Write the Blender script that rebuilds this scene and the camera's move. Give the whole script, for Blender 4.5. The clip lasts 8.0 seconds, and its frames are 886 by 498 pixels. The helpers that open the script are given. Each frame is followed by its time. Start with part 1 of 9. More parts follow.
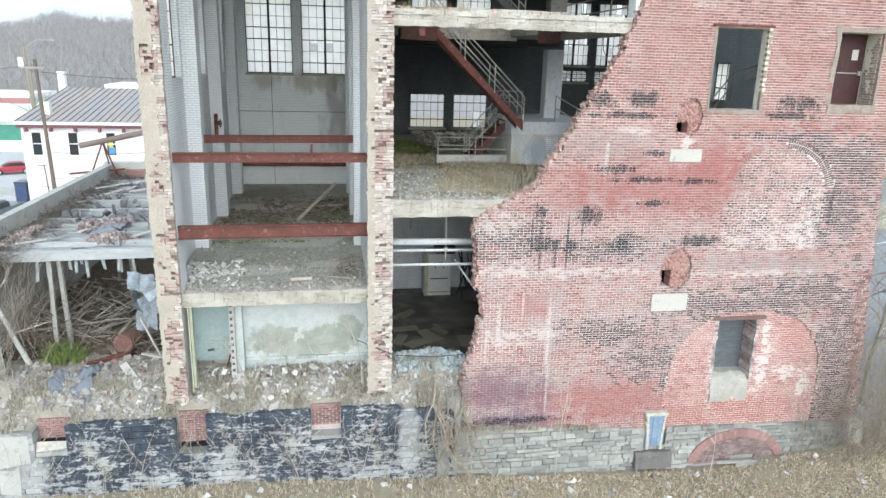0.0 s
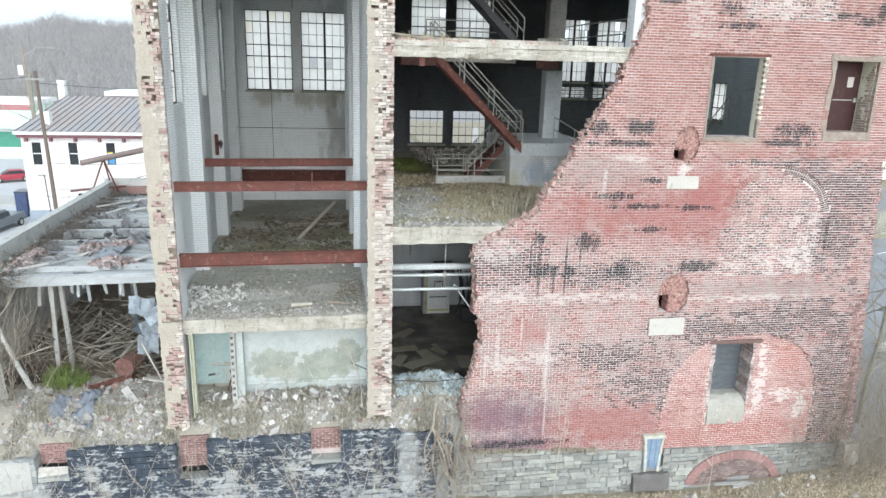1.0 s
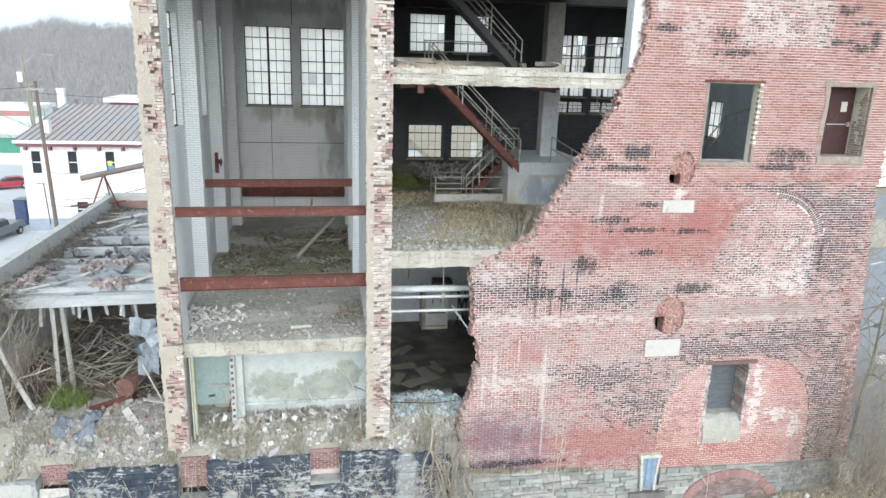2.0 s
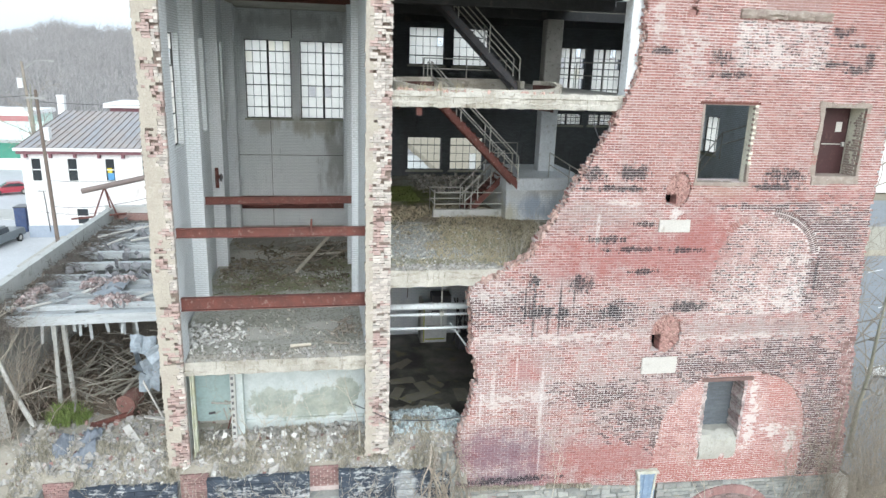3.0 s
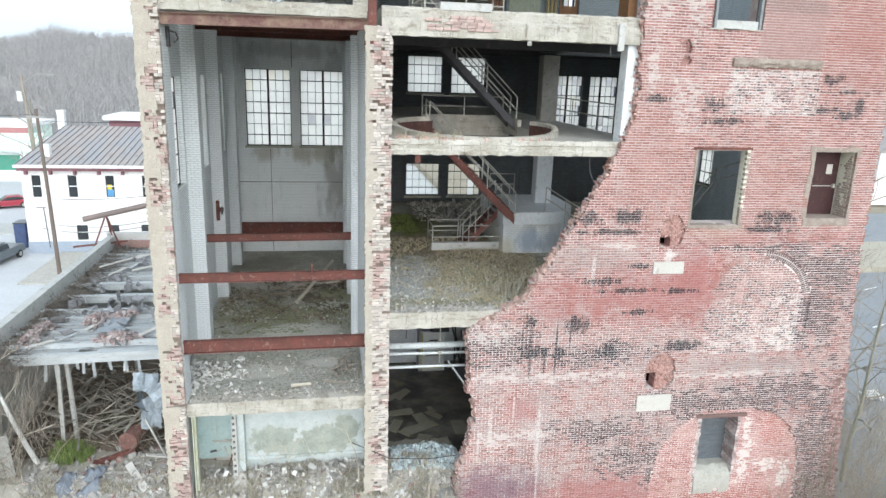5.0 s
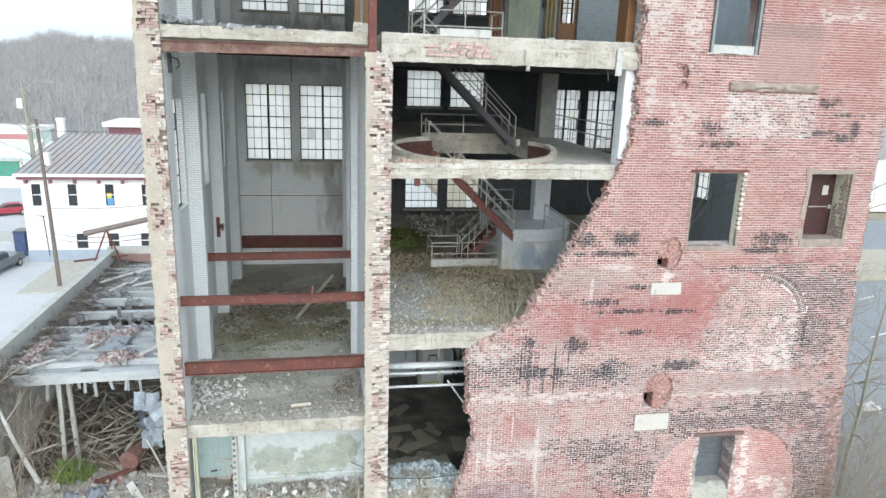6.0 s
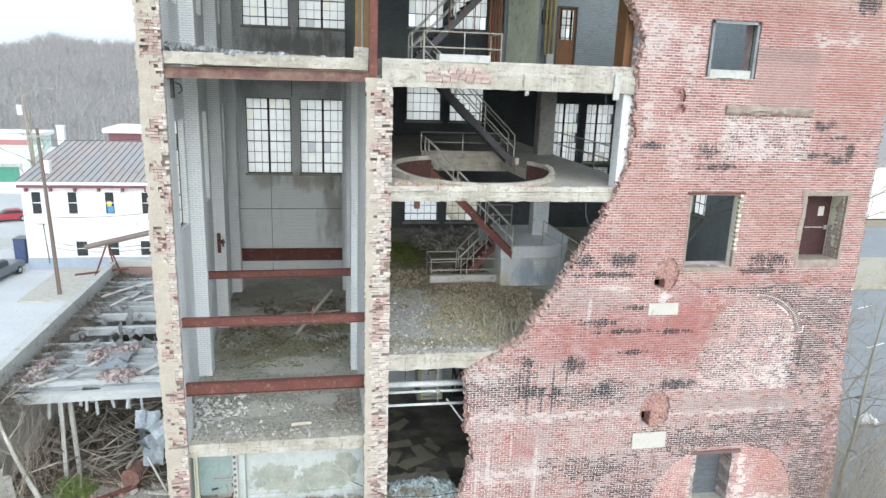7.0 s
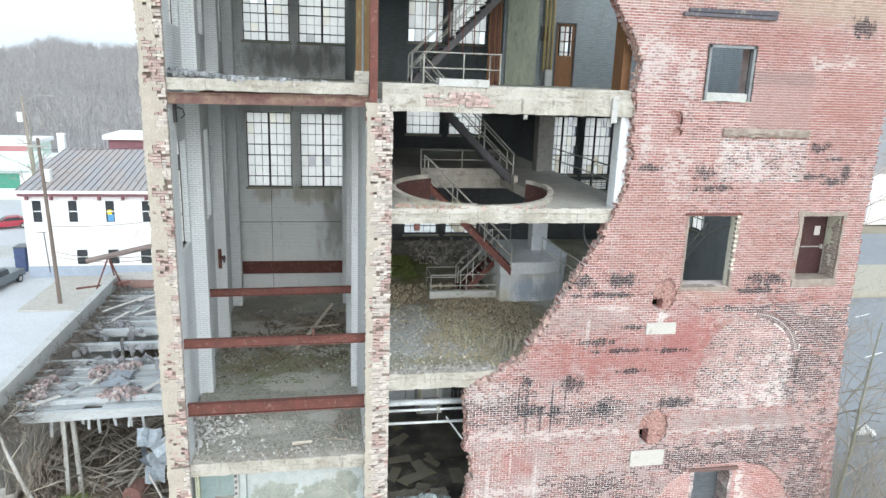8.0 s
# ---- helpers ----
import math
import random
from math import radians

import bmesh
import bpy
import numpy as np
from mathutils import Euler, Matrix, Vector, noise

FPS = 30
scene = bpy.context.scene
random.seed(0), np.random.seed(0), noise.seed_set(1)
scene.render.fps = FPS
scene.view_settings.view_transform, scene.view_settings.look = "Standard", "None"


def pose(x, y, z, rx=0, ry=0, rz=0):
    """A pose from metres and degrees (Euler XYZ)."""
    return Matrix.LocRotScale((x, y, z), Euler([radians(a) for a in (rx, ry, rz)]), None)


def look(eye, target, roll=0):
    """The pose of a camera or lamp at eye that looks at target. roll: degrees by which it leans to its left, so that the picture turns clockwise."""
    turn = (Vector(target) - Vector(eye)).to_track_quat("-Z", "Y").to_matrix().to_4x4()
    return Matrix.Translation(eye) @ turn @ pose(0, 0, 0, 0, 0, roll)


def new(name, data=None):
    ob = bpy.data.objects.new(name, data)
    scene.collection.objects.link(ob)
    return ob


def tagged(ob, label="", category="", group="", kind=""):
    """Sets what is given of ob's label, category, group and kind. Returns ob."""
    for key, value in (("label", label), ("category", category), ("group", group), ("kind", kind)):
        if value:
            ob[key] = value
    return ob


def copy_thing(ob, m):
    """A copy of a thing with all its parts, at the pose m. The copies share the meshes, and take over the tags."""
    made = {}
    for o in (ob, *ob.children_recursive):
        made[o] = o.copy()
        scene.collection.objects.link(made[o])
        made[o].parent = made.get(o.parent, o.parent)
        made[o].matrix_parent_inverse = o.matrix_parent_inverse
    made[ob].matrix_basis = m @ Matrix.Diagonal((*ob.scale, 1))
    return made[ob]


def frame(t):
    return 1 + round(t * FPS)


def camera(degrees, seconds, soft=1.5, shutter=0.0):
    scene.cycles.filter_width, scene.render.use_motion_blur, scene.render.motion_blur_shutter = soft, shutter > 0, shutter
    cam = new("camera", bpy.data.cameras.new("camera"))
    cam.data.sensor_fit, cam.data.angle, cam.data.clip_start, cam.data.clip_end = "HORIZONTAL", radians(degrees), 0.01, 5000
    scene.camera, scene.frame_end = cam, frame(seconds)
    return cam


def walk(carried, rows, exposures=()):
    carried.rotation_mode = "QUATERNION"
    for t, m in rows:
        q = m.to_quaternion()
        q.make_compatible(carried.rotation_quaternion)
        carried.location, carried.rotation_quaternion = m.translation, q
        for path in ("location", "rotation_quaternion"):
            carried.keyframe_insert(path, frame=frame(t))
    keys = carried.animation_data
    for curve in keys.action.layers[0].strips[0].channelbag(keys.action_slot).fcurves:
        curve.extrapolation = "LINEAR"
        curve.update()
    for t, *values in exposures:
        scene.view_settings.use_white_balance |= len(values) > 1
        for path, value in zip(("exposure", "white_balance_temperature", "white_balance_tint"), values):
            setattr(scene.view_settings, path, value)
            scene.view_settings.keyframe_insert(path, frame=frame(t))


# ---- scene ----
# ---------------- camera and its way ----------------
cam = camera(66.0, 8.0)
PATH = [
    (0, (-3.167, -18.257, 13.1), (-2.84, -16.358, 12.566), 1.6),
    (0.5, (-3.179, -18.23, 13.442), (-2.85, -16.33, 12.911), 1.6),
    (1, (-3.189, -18.226, 13.813), (-2.859, -16.326, 13.285), 1.65),
    (1.5, (-3.205, -18.236, 14.156), (-2.872, -16.335, 13.631), 1.7),
    (3, (-3.206, -18.303, 14.998), (-2.869, -16.4, 14.481), 1.8),
    (3.5, (-3.206, -18.321, 15.278), (-2.867, -16.418, 14.764), 1.8),
    (4, (-3.216, -18.346, 15.59), (-2.876, -16.443, 15.079), 1.8),
    (4.5, (-3.236, -18.352, 15.876), (-2.895, -16.448, 15.368), 1.85),
    (6, (-3.285, -18.359, 16.758), (-2.939, -16.453, 16.26), 1.9),
    (6.5, (-3.304, -18.385, 17.037), (-2.957, -16.479, 16.543), 1.95),
    (7, (-3.323, -18.4, 17.34), (-2.974, -16.493, 16.849), 2.0),
    (7.5, (-3.334, -18.423, 17.636), (-2.985, -16.515, 17.148), 2.0),
    (8, (-3.361, -18.441, 17.913), (-3.01, -16.533, 17.429), 2.0),
]
walk(cam, [(t, look(eye, target, roll)) for t, eye, target, roll in PATH])

# ---------------- sky and light: a bright overcast day ----------------
SKY, SUN, EXPOSURE = 0.148, 1.55, 0.42
world = bpy.data.worlds.new("overcast_sky")
scene.world = world
world.use_nodes = True
wn, wl = world.node_tree.nodes, world.node_tree.links
sky = wn.new("ShaderNodeTexSky")
sky.sky_type, sky.sun_disc = "NISHITA", False
sky.sun_elevation, sky.sun_rotation = radians(20), radians(177)
sky.dust_density, sky.air_density, sky.ozone_density = 6.0, 1.0, 1.0
grey = wn.new("ShaderNodeHueSaturation")
grey.inputs["Saturation"].default_value = 0.12
cloud = wn.new("ShaderNodeMixRGB")
cloud.inputs["Fac"].default_value = 0.6
cloud.inputs["Color2"].default_value = (7.8, 9.2, 10.5, 1)
wl.new(sky.outputs["Color"], grey.inputs["Color"])
wl.new(grey.outputs["Color"], cloud.inputs["Color1"])
wl.new(cloud.outputs["Color"], wn["Background"].inputs["Color"])
wn["Background"].inputs["Strength"].default_value = SKY
sun = new("sun", bpy.data.lights.new("sun", "SUN"))
sun.data.energy, sun.data.angle, sun.data.color = SUN, radians(80), (0.92, 0.985, 1.0)
sun.matrix_world = look((4, -71, 34), (0, 0, 8))
scene.view_settings.exposure = EXPOSURE

rng = random.Random(7)


# ---------------- building helpers ----------------
class Heap:
    """Gathers many small solids into one mesh."""

    def __init__(self):
        self.v, self.f = [], []

    def solid(self, corners):
        """Eight corners: the lower ring of four, then the upper ring."""
        n = len(self.v)
        self.v += [tuple(c) for c in corners]
        for q in ((3, 2, 1, 0), (4, 5, 6, 7), (0, 1, 5, 4), (1, 2, 6, 5), (2, 3, 7, 6), (3, 0, 4, 7)):
            self.f.append(tuple(n + i for i in q))

    def box(self, x0, x1, y0, y1, z0, z1, j=0.0):
        r = (lambda: rng.uniform(-j, j)) if j else (lambda: 0.0)
        ring = ((x0, y0), (x1, y0), (x1, y1), (x0, y1))
        self.solid([(x + r(), y + r(), z + r()) for z in (z0, z1) for x, y in ring])

    def put(self, m, sx, sy, sz, j=0.0):
        """A box of the given size centred on the pose m."""
        r = (lambda: rng.uniform(-j, j)) if j else (lambda: 0.0)
        ring = ((-sx, -sy), (sx, -sy), (sx, sy), (-sx, sy))
        self.solid([m @ Vector(((x + r() * sx * 2) / 2, (y + r() * sy * 2) / 2, (z + r() * sz * 2) / 2)) for z in (-sz, sz) for x, y in ring])

    def rod(self, a, b, r0, r1=None, n=6, cap=True):
        a, b = Vector(a), Vector(b)
        r1 = r0 if r1 is None else r1
        d = b - a
        if d.length < 1e-5:
            return
        q = d.to_track_quat("Z", "Y")
        k = len(self.v)
        for c, r in ((a, r0), (b, r1)):
            for i in range(n):
                w = 2 * math.pi * i / n
                self.v.append(tuple(c + q @ Vector((r * math.cos(w), r * math.sin(w), 0))))
        for i in range(n):
            self.f.append((k + i, k + (i + 1) % n, k + n + (i + 1) % n, k + n + i))
        if cap:
            self.f.append(tuple(k + i for i in reversed(range(n))))
            self.f.append(tuple(k + n + i for i in range(n)))

    def tube(self, pts, r, n=6, r1=None):
        r1 = r if r1 is None else r1
        m = len(pts) - 1
        for i in range(m):
            self.rod(pts[i], pts[i + 1], r + (r1 - r) * i / m, r + (r1 - r) * (i + 1) / m, n)

    def chunk(self, c, s, squash=0.7):
        """A broken lump: an eight-cornered stone, each corner pulled at random."""
        m = Matrix.Translation(c) @ Euler([rng.uniform(0, 6.28) for _ in range(3)]).to_matrix().to_4x4()
        self.put(m, s * rng.uniform(0.7, 1.3), s * rng.uniform(0.6, 1.1), s * squash * rng.uniform(0.6, 1.1), 0.22)

    def mesh(self, name):
        me = bpy.data.meshes.new(name)
        me.from_pydata(self.v, [], self.f)
        me.update()
        return me


def give(name, heap, material, parent=None, label="", smooth=False, bevel=0.0, kind=""):
    """Links a heap (or a ready mesh) as one mesh object."""
    me = heap.mesh(name) if isinstance(heap, Heap) else heap
    if material and not me.materials:
        me.materials.append(material)
    if smooth:
        for p in me.polygons:
            p.use_smooth = True
    ob = new(name, me)
    if parent is not None:
        ob.parent = parent
    if bevel:
        mod = ob.modifiers.new("edge", "BEVEL")
        mod.width, mod.segments, mod.limit_method = bevel, 2, "ANGLE"
    if label or kind:
        tagged(ob, label, kind=kind)
    return ob


def thing(name, label, category, group="", kind="", at=(0, 0, 0)):
    """An empty at the base of a thing, under which its parts go."""
    ob = new(name)
    ob.location = at
    ob.empty_display_size = 0.2
    return tagged(ob, label, category, group, kind)


def piece(name, heap_mesh, m, parent, material=None):
    """One countable piece on shared mesh data."""
    if material and not heap_mesh.materials:
        heap_mesh.materials.append(material)
    ob = new(name, heap_mesh)
    ob.parent = parent
    ob.matrix_basis = m
    return ob


def unit_box(name, sx, sy, sz, j=0.0):
    h = Heap()
    h.put(Matrix.Identity(4), sx, sy, sz, j)
    return h.mesh(name)


def rough_edge(x0, x1, y, back, z0, z1, amp=0.025, layers=(0.0, 0.45, 0.5, 1.0), inset=(0.0, 0.0, 0.02, 0.02), seed=0.0, step=0.07):
    """A worn, chipped front edge of concrete in one skin: layers up its height, each drawn back a little."""
    h = Heap()
    nx = max(2, int((x1 - x0) / step))
    prof = [(back, z0)] + [(y + d, z0 + (z1 - z0) * f) for f, d in zip(layers, inset)] + [(back, z1)]
    for i in range(nx + 1):
        x = x0 + (x1 - x0) * i / nx
        for k, (yy, zz) in enumerate(prof):
            front = 0 < k < len(prof) - 1
            a = noise.noise((x * 2.2, k * 3.1, seed)) + 0.6 * noise.noise((x * 8, k * 5.7, seed + 3))
            chip = max(0.0, noise.noise((x * 3.3, k * 0.4, seed + 9)) - 0.25) * 2.5
            h.v.append((x, yy + (amp * (a + chip) if front else 0), zz + (amp * 0.9 * noise.noise((x * 4, k * 2.0, seed + 5)) if front else amp * 0.3 * noise.noise((x * 4, 1.0, seed)))))
    m = len(prof)
    for i in range(nx):
        for k in range(m - 1):
            h.f.append((i * m + k, (i + 1) * m + k, (i + 1) * m + k + 1, i * m + k + 1))
        h.f.append((i * m + m - 1, (i + 1) * m + m - 1, (i + 1) * m, i * m))
    h.f.append(tuple(range(m - 1, -1, -1)))
    h.f.append(tuple(nx * m + k for k in range(m)))
    return h


def table(rows, k):
    """Reads a table of (key, value) rows at k, straight between the rows."""
    return float(np.interp(k, [r[0] for r in rows], [r[1] for r in rows]))


# ---------------- materials ----------------
class Nodes:
    def __init__(self, name):
        self.m = bpy.data.materials.new(name)
        self.m.use_nodes = True
        self.t = self.m.node_tree
        self.bsdf = self.t.nodes["Principled BSDF"]
        self.geo = self.t.nodes.new("ShaderNodeNewGeometry")
        self.info = self.t.nodes.new("ShaderNodeObjectInfo")
        self.pos = self.geo.outputs["Position"]
        self.shared = {}

    def link(self, a, b):
        self.t.links.new(a, b)

    def set(self, socket, v):
        if isinstance(v, (int, float)):
            socket.default_value = v
        elif isinstance(v, (tuple, list)):
            socket.default_value = (*v, 1) if len(v) == 3 and socket.type == "RGBA" else v
        else:
            self.link(v, socket)

    def noise(self, scale, detail=5, rough=0.6, stretch=None, w=None):
        n = self.t.nodes.new("ShaderNodeTexNoise")
        n.inputs["Scale"].default_value, n.inputs["Detail"].default_value, n.inputs["Roughness"].default_value = scale, detail, rough
        p = self.pos
        if stretch:
            v = self.t.nodes.new("ShaderNodeVectorMath")
            v.operation = "MULTIPLY"
            self.link(p, v.inputs[0])
            v.inputs[1].default_value = stretch
            p = v.outputs[0]
        self.link(p, n.inputs["Vector"])
        return n.outputs["Fac"]

    def math(self, op, a, b=0.0, c=0.0, clamp=False):
        n = self.t.nodes.new("ShaderNodeMath")
        n.operation, n.use_clamp = op, clamp
        for s, v in zip(n.inputs, (a, b, c)):
            self.set(s, v)
        return n.outputs[0]

    def ramp(self, v, lo, hi, a=0.0, b=1.0):
        n = self.t.nodes.new("ShaderNodeMapRange")
        n.interpolation_type = "SMOOTHSTEP"
        for s, x in zip(n.inputs, (v, lo, hi, a, b)):
            self.set(s, x)
        return n.outputs[0]

    def mix(self, f, a, b, mode="MIX"):
        n = self.t.nodes.new("ShaderNodeMixRGB")
        n.blend_type = mode
        for s, v in zip(n.inputs, (f, a, b)):
            self.set(s, v)
        return n.outputs[0]

    def grainy(self, scale, stretch):
        """One shared noise for all patches of a kind."""
        key = (scale, stretch)
        if key not in self.shared:
            self.shared[key] = self.noise(scale, 6, 0.7, stretch)
        return self.shared[key]

    def slab(self, x0, x1, z0, z1, ragged=0.15, scale=4.0, soft=0.08):
        """A patch with straight sides and slightly ragged rims, between x0, x1 and z0, z1."""
        sep = self.t.nodes.new("ShaderNodeSeparateXYZ")
        self.link(self.pos, sep.inputs[0])
        u = self.math("ABSOLUTE", self.math("SUBTRACT", sep.outputs["X"], (x0 + x1) / 2))
        v = self.math("ABSOLUTE", self.math("SUBTRACT", sep.outputs["Z"], (z0 + z1) / 2))
        d = self.math("MAXIMUM", self.math("SUBTRACT", u, (x1 - x0) / 2), self.math("SUBTRACT", v, (z1 - z0) / 2))
        d = self.math("ADD", d, self.math("MULTIPLY_ADD", self.grainy(scale, None), -2 * ragged, ragged))
        return self.ramp(d, soft, -soft)

    def blot(self, x, z, rx, rz, ragged=0.9, scale=2.2, soft=0.5, y=None, stretch=None):
        """A ragged patch centred at x, z, with its own shape."""
        s = self.t.nodes.new("ShaderNodeVectorMath")
        s.operation = "SUBTRACT"
        self.link(self.pos, s.inputs[0])
        s.inputs[1].default_value = (x, y or 0, z)
        k = self.t.nodes.new("ShaderNodeVectorMath")
        k.operation = "MULTIPLY"
        self.link(s.outputs[0], k.inputs[0])
        k.inputs[1].default_value = (1 / rx, 0 if y is None else 1 / rz, 1 / rz if y is None else 0)
        le = self.t.nodes.new("ShaderNodeVectorMath")
        le.operation = "LENGTH"
        self.link(k.outputs[0], le.inputs[0])
        n = self.math("MULTIPLY_ADD", self.grainy(scale, stretch), -2 * ragged, ragged)
        d = self.math("ADD", le.outputs["Value"], n)
        return self.ramp(d, 1 + soft / 2, 1 - soft / 2)

    def bump(self, h, strength=0.3, distance=0.01):
        n = self.t.nodes.new("ShaderNodeBump")
        n.inputs["Strength"].default_value, n.inputs["Distance"].default_value = strength, distance
        self.link(h, n.inputs["Height"])
        self.link(n.outputs["Normal"], self.bsdf.inputs["Normal"])

    def done(self, color, rough=0.9, metal=0.0, spec=0.3):
        self.set(self.bsdf.inputs["Base Color"], color)
        self.set(self.bsdf.inputs["Roughness"], rough)
        self.set(self.bsdf.inputs["Metallic"], metal)
        self.bsdf.inputs["Specular IOR Level"].default_value = spec
        return self.m


def plain(name, a, b, c=None, scale=1.5, fine=25.0, rough=0.9, metal=0.0, bump=0.35, island=0.0, obj=0.0, stretch=None, spec=0.3, amount=0.6):
    """A weathered surface: a with patches of b, stains of c, grain and relief; island, obj: how much pieces differ."""
    n = Nodes(name)
    big, mid, fin = n.noise(scale, 6, 0.65, stretch), n.noise(scale * 3.7, 5, 0.6, stretch), n.noise(fine, 4, 0.6, stretch)
    col = n.mix(n.ramp(big, 0.5 - 0.18, 0.5 + 0.18, 0, amount), a, b)
    if c:
        col = n.mix(n.ramp(mid, 0.55, 0.72, 0, 0.75), col, c)
    if island:
        col = n.mix(1.0, col, n.math("MULTIPLY_ADD", n.geo.outputs["Random Per Island"], island, 1 - island / 2), "MULTIPLY")
    if obj:
        col = n.mix(1.0, col, n.math("MULTIPLY_ADD", n.info.outputs["Random"], obj, 1 - obj / 2), "MULTIPLY")
    col = n.mix(1.0, col, n.math("MULTIPLY_ADD", fin, 0.5, 0.75), "MULTIPLY")
    n.bump(n.math("ADD", fin, mid), bump, 0.02)
    return n.done(col, rough, metal, spec)


PALE, TAR, PURPLE, RED, GREY, TAN = (0.62, 0.57, 0.55), (0.03, 0.031, 0.037), (0.15, 0.105, 0.15), (0.36, 0.135, 0.125), (0.34, 0.285, 0.27), (0.45, 0.38, 0.29)
# ragged marks on the wall: x, z and half sizes
PALE_MARKS = ((1.9, 7.3, 1.2, 0.26), (4.2, 7.2, 2.4, 0.2), (9.6, 7.0, 2.4, 0.13), (3.0, 5.25, 0.95, 0.24), (1.9, 5.1, 0.8, 0.35),
              (1.6, 8.6, 0.7, 0.35), (5.4, 11.33, 0.9, 0.09), (5.9, 18.5, 0.7, 1.0), (6.9, 18.2, 0.42, 0.85), (6.95, 11.05, 0.24, 0.24), (5.8, 16.4, 0.22, 0.8), (11.05, 18.78, 0.42, 0.26), (11.85, 18.78, 0.45, 0.26))
PALE_RUNS = ((3.25, 5.2, 0.075, 1.1), (3.31, 3.5, 0.03, 1.0), (1.71, 5.6, 0.05, 0.6), (2.42, 6.2, 0.035, 0.55), (4.6, 10.5, 0.05, 0.6), (1.35, 5.0, 0.04, 0.5), (6.95, 10.95, 0.1, 0.3))
TAR_MARKS = ((2.84, 8.09, 0.34, 0.3), (3.27, 8.0, 0.22, 0.2), (3.67, 7.98, 0.25, 0.22), (4.23, 8.89, 0.42, 0.26), (5.27, 7.97, 0.4, 0.22), (7.72, 8.08, 0.6, 0.17), (2.75, 9.0, 0.25, 0.22), (6.18, 9.23, 0.45, 0.1),
             (5.9, 9.93, 0.95, 0.09), (7.4, 9.88, 0.6, 0.1), (4.9, 10.25, 0.7, 0.12), (6.1, 10.7, 0.4, 0.08), (5.2, 11.75, 1.2, 0.1), (4.3, 12.15, 0.38, 0.24), (5.55, 12.2, 0.5, 0.24), (10.41, 12.15, 0.8, 0.22), (10.2, 11.8, 0.8, 0.12), (2.3, 2.4, 1.5, 0.12),
             (7.79, 15.48, 0.32, 0.24), (8.2, 15.02, 0.9, 0.11), (11.45, 16.25, 0.33, 0.17), (12.17, 15.93, 0.8, 0.07), (12.55, 15.55, 0.16, 0.3), (12.15, 15.23, 0.42, 0.13), (11.3, 15.4, 0.5, 0.1), (12.3, 19.75, 0.4, 0.3), (6.0, 15.6, 0.5, 0.12))
TAR_RUNS = ((2.83, 8.1, 0.045, 1.0), (3.63, 8.1, 0.04, 0.85), (4.05, 8.65, 0.035, 0.55), (2.55, 8.3, 0.03, 0.6), (3.28, 7.7, 0.03, 0.4), (11.98, 8.9, 0.05, 0.7))
SOOT_MARKS = ((11.6, 6.2, 2.6, 0.6), (13.2, 4.2, 0.75, 2.4), (6.6, 4.2, 1.1, 0.5), (7.2, 3.6, 0.3, 0.6), (12.5, 10.45, 1.3, 0.75), (12.4, 9.0, 0.9, 1.2), (11.3, 10.9, 0.5, 0.4), (1.9, 8.2, 1.1, 0.65),
              (5.3, 5.2, 1.4, 0.45), (8.3, 6.0, 1.6, 0.45), (9.9, 11.2, 1.4, 0.12), (12.9, 2.3, 0.6, 0.7), (10.6, 5.95, 2.4, 0.3), (5.0, 7.9, 1.6, 0.4))
WASH_MARKS = ((RED, 0.85, (6.9, 9.7, 2.2, 0.75)), (RED, 0.8, (8.0, 10.4, 0.7, 0.7)), (RED, 0.85, (5.4, 2.85, 2.4, 0.75)), (RED, 0.7, (2.7, 6.2, 0.5, 0.45)), (RED, 0.6, (3.9, 9.6, 1.2, 0.6)),
              (RED, 0.55, (8.6, 11.5, 1.6, 0.2)), (RED, 0.5, (1.6, 3.4, 0.6, 0.5)), (RED, 0.5, (12.4, 11.5, 1.2, 0.2)), (RED, 0.45, (9.6, 19.1, 1.6, 0.5)), (RED, 0.45, (12.4, 17.4, 1.1, 1.0)),
              (GREY, 0.6, (4.4, 11.0, 1.4, 0.4)), (GREY, 0.65, (10.6, 7.3, 2.8, 0.22)), (GREY, 0.4, (3.2, 6.5, 0.4, 0.3)), (TAN, 0.85, (11.8, 20.15, 2.8, 0.4)), (TAN, 0.4, (8.3, 11.65, 0.9, 0.2)),
              ((0.355, 0.175, 0.148), 0.55, (9.6, 13.2, 3.6, 1.4)), ((0.36, 0.18, 0.15), 0.6, (11.8, 17.6, 1.9, 1.6)), ((0.355, 0.175, 0.15), 0.5, (6.0, 14.4, 1.0, 2.6)), ((0.355, 0.175, 0.15), 0.5, (9.5, 19.5, 4.0, 0.6)),
              (PURPLE, 0.85, (2.0, 3.45, 1.2, 0.6)), (PURPLE, 0.85, (2.2, 2.5, 1.3, 0.32)))


def field(n, marks, ragged=0.9, scale=2.4, soft=1.0, stretch=(1, 1, 1)):
    """The strongest of many ragged patches at each place."""
    k = None
    for x, z, rx, rz in marks:
        b = n.blot(x, z, rx, rz, ragged, scale, soft, stretch=stretch)
        k = b if k is None else n.math("MAXIMUM", k, b)
    return k


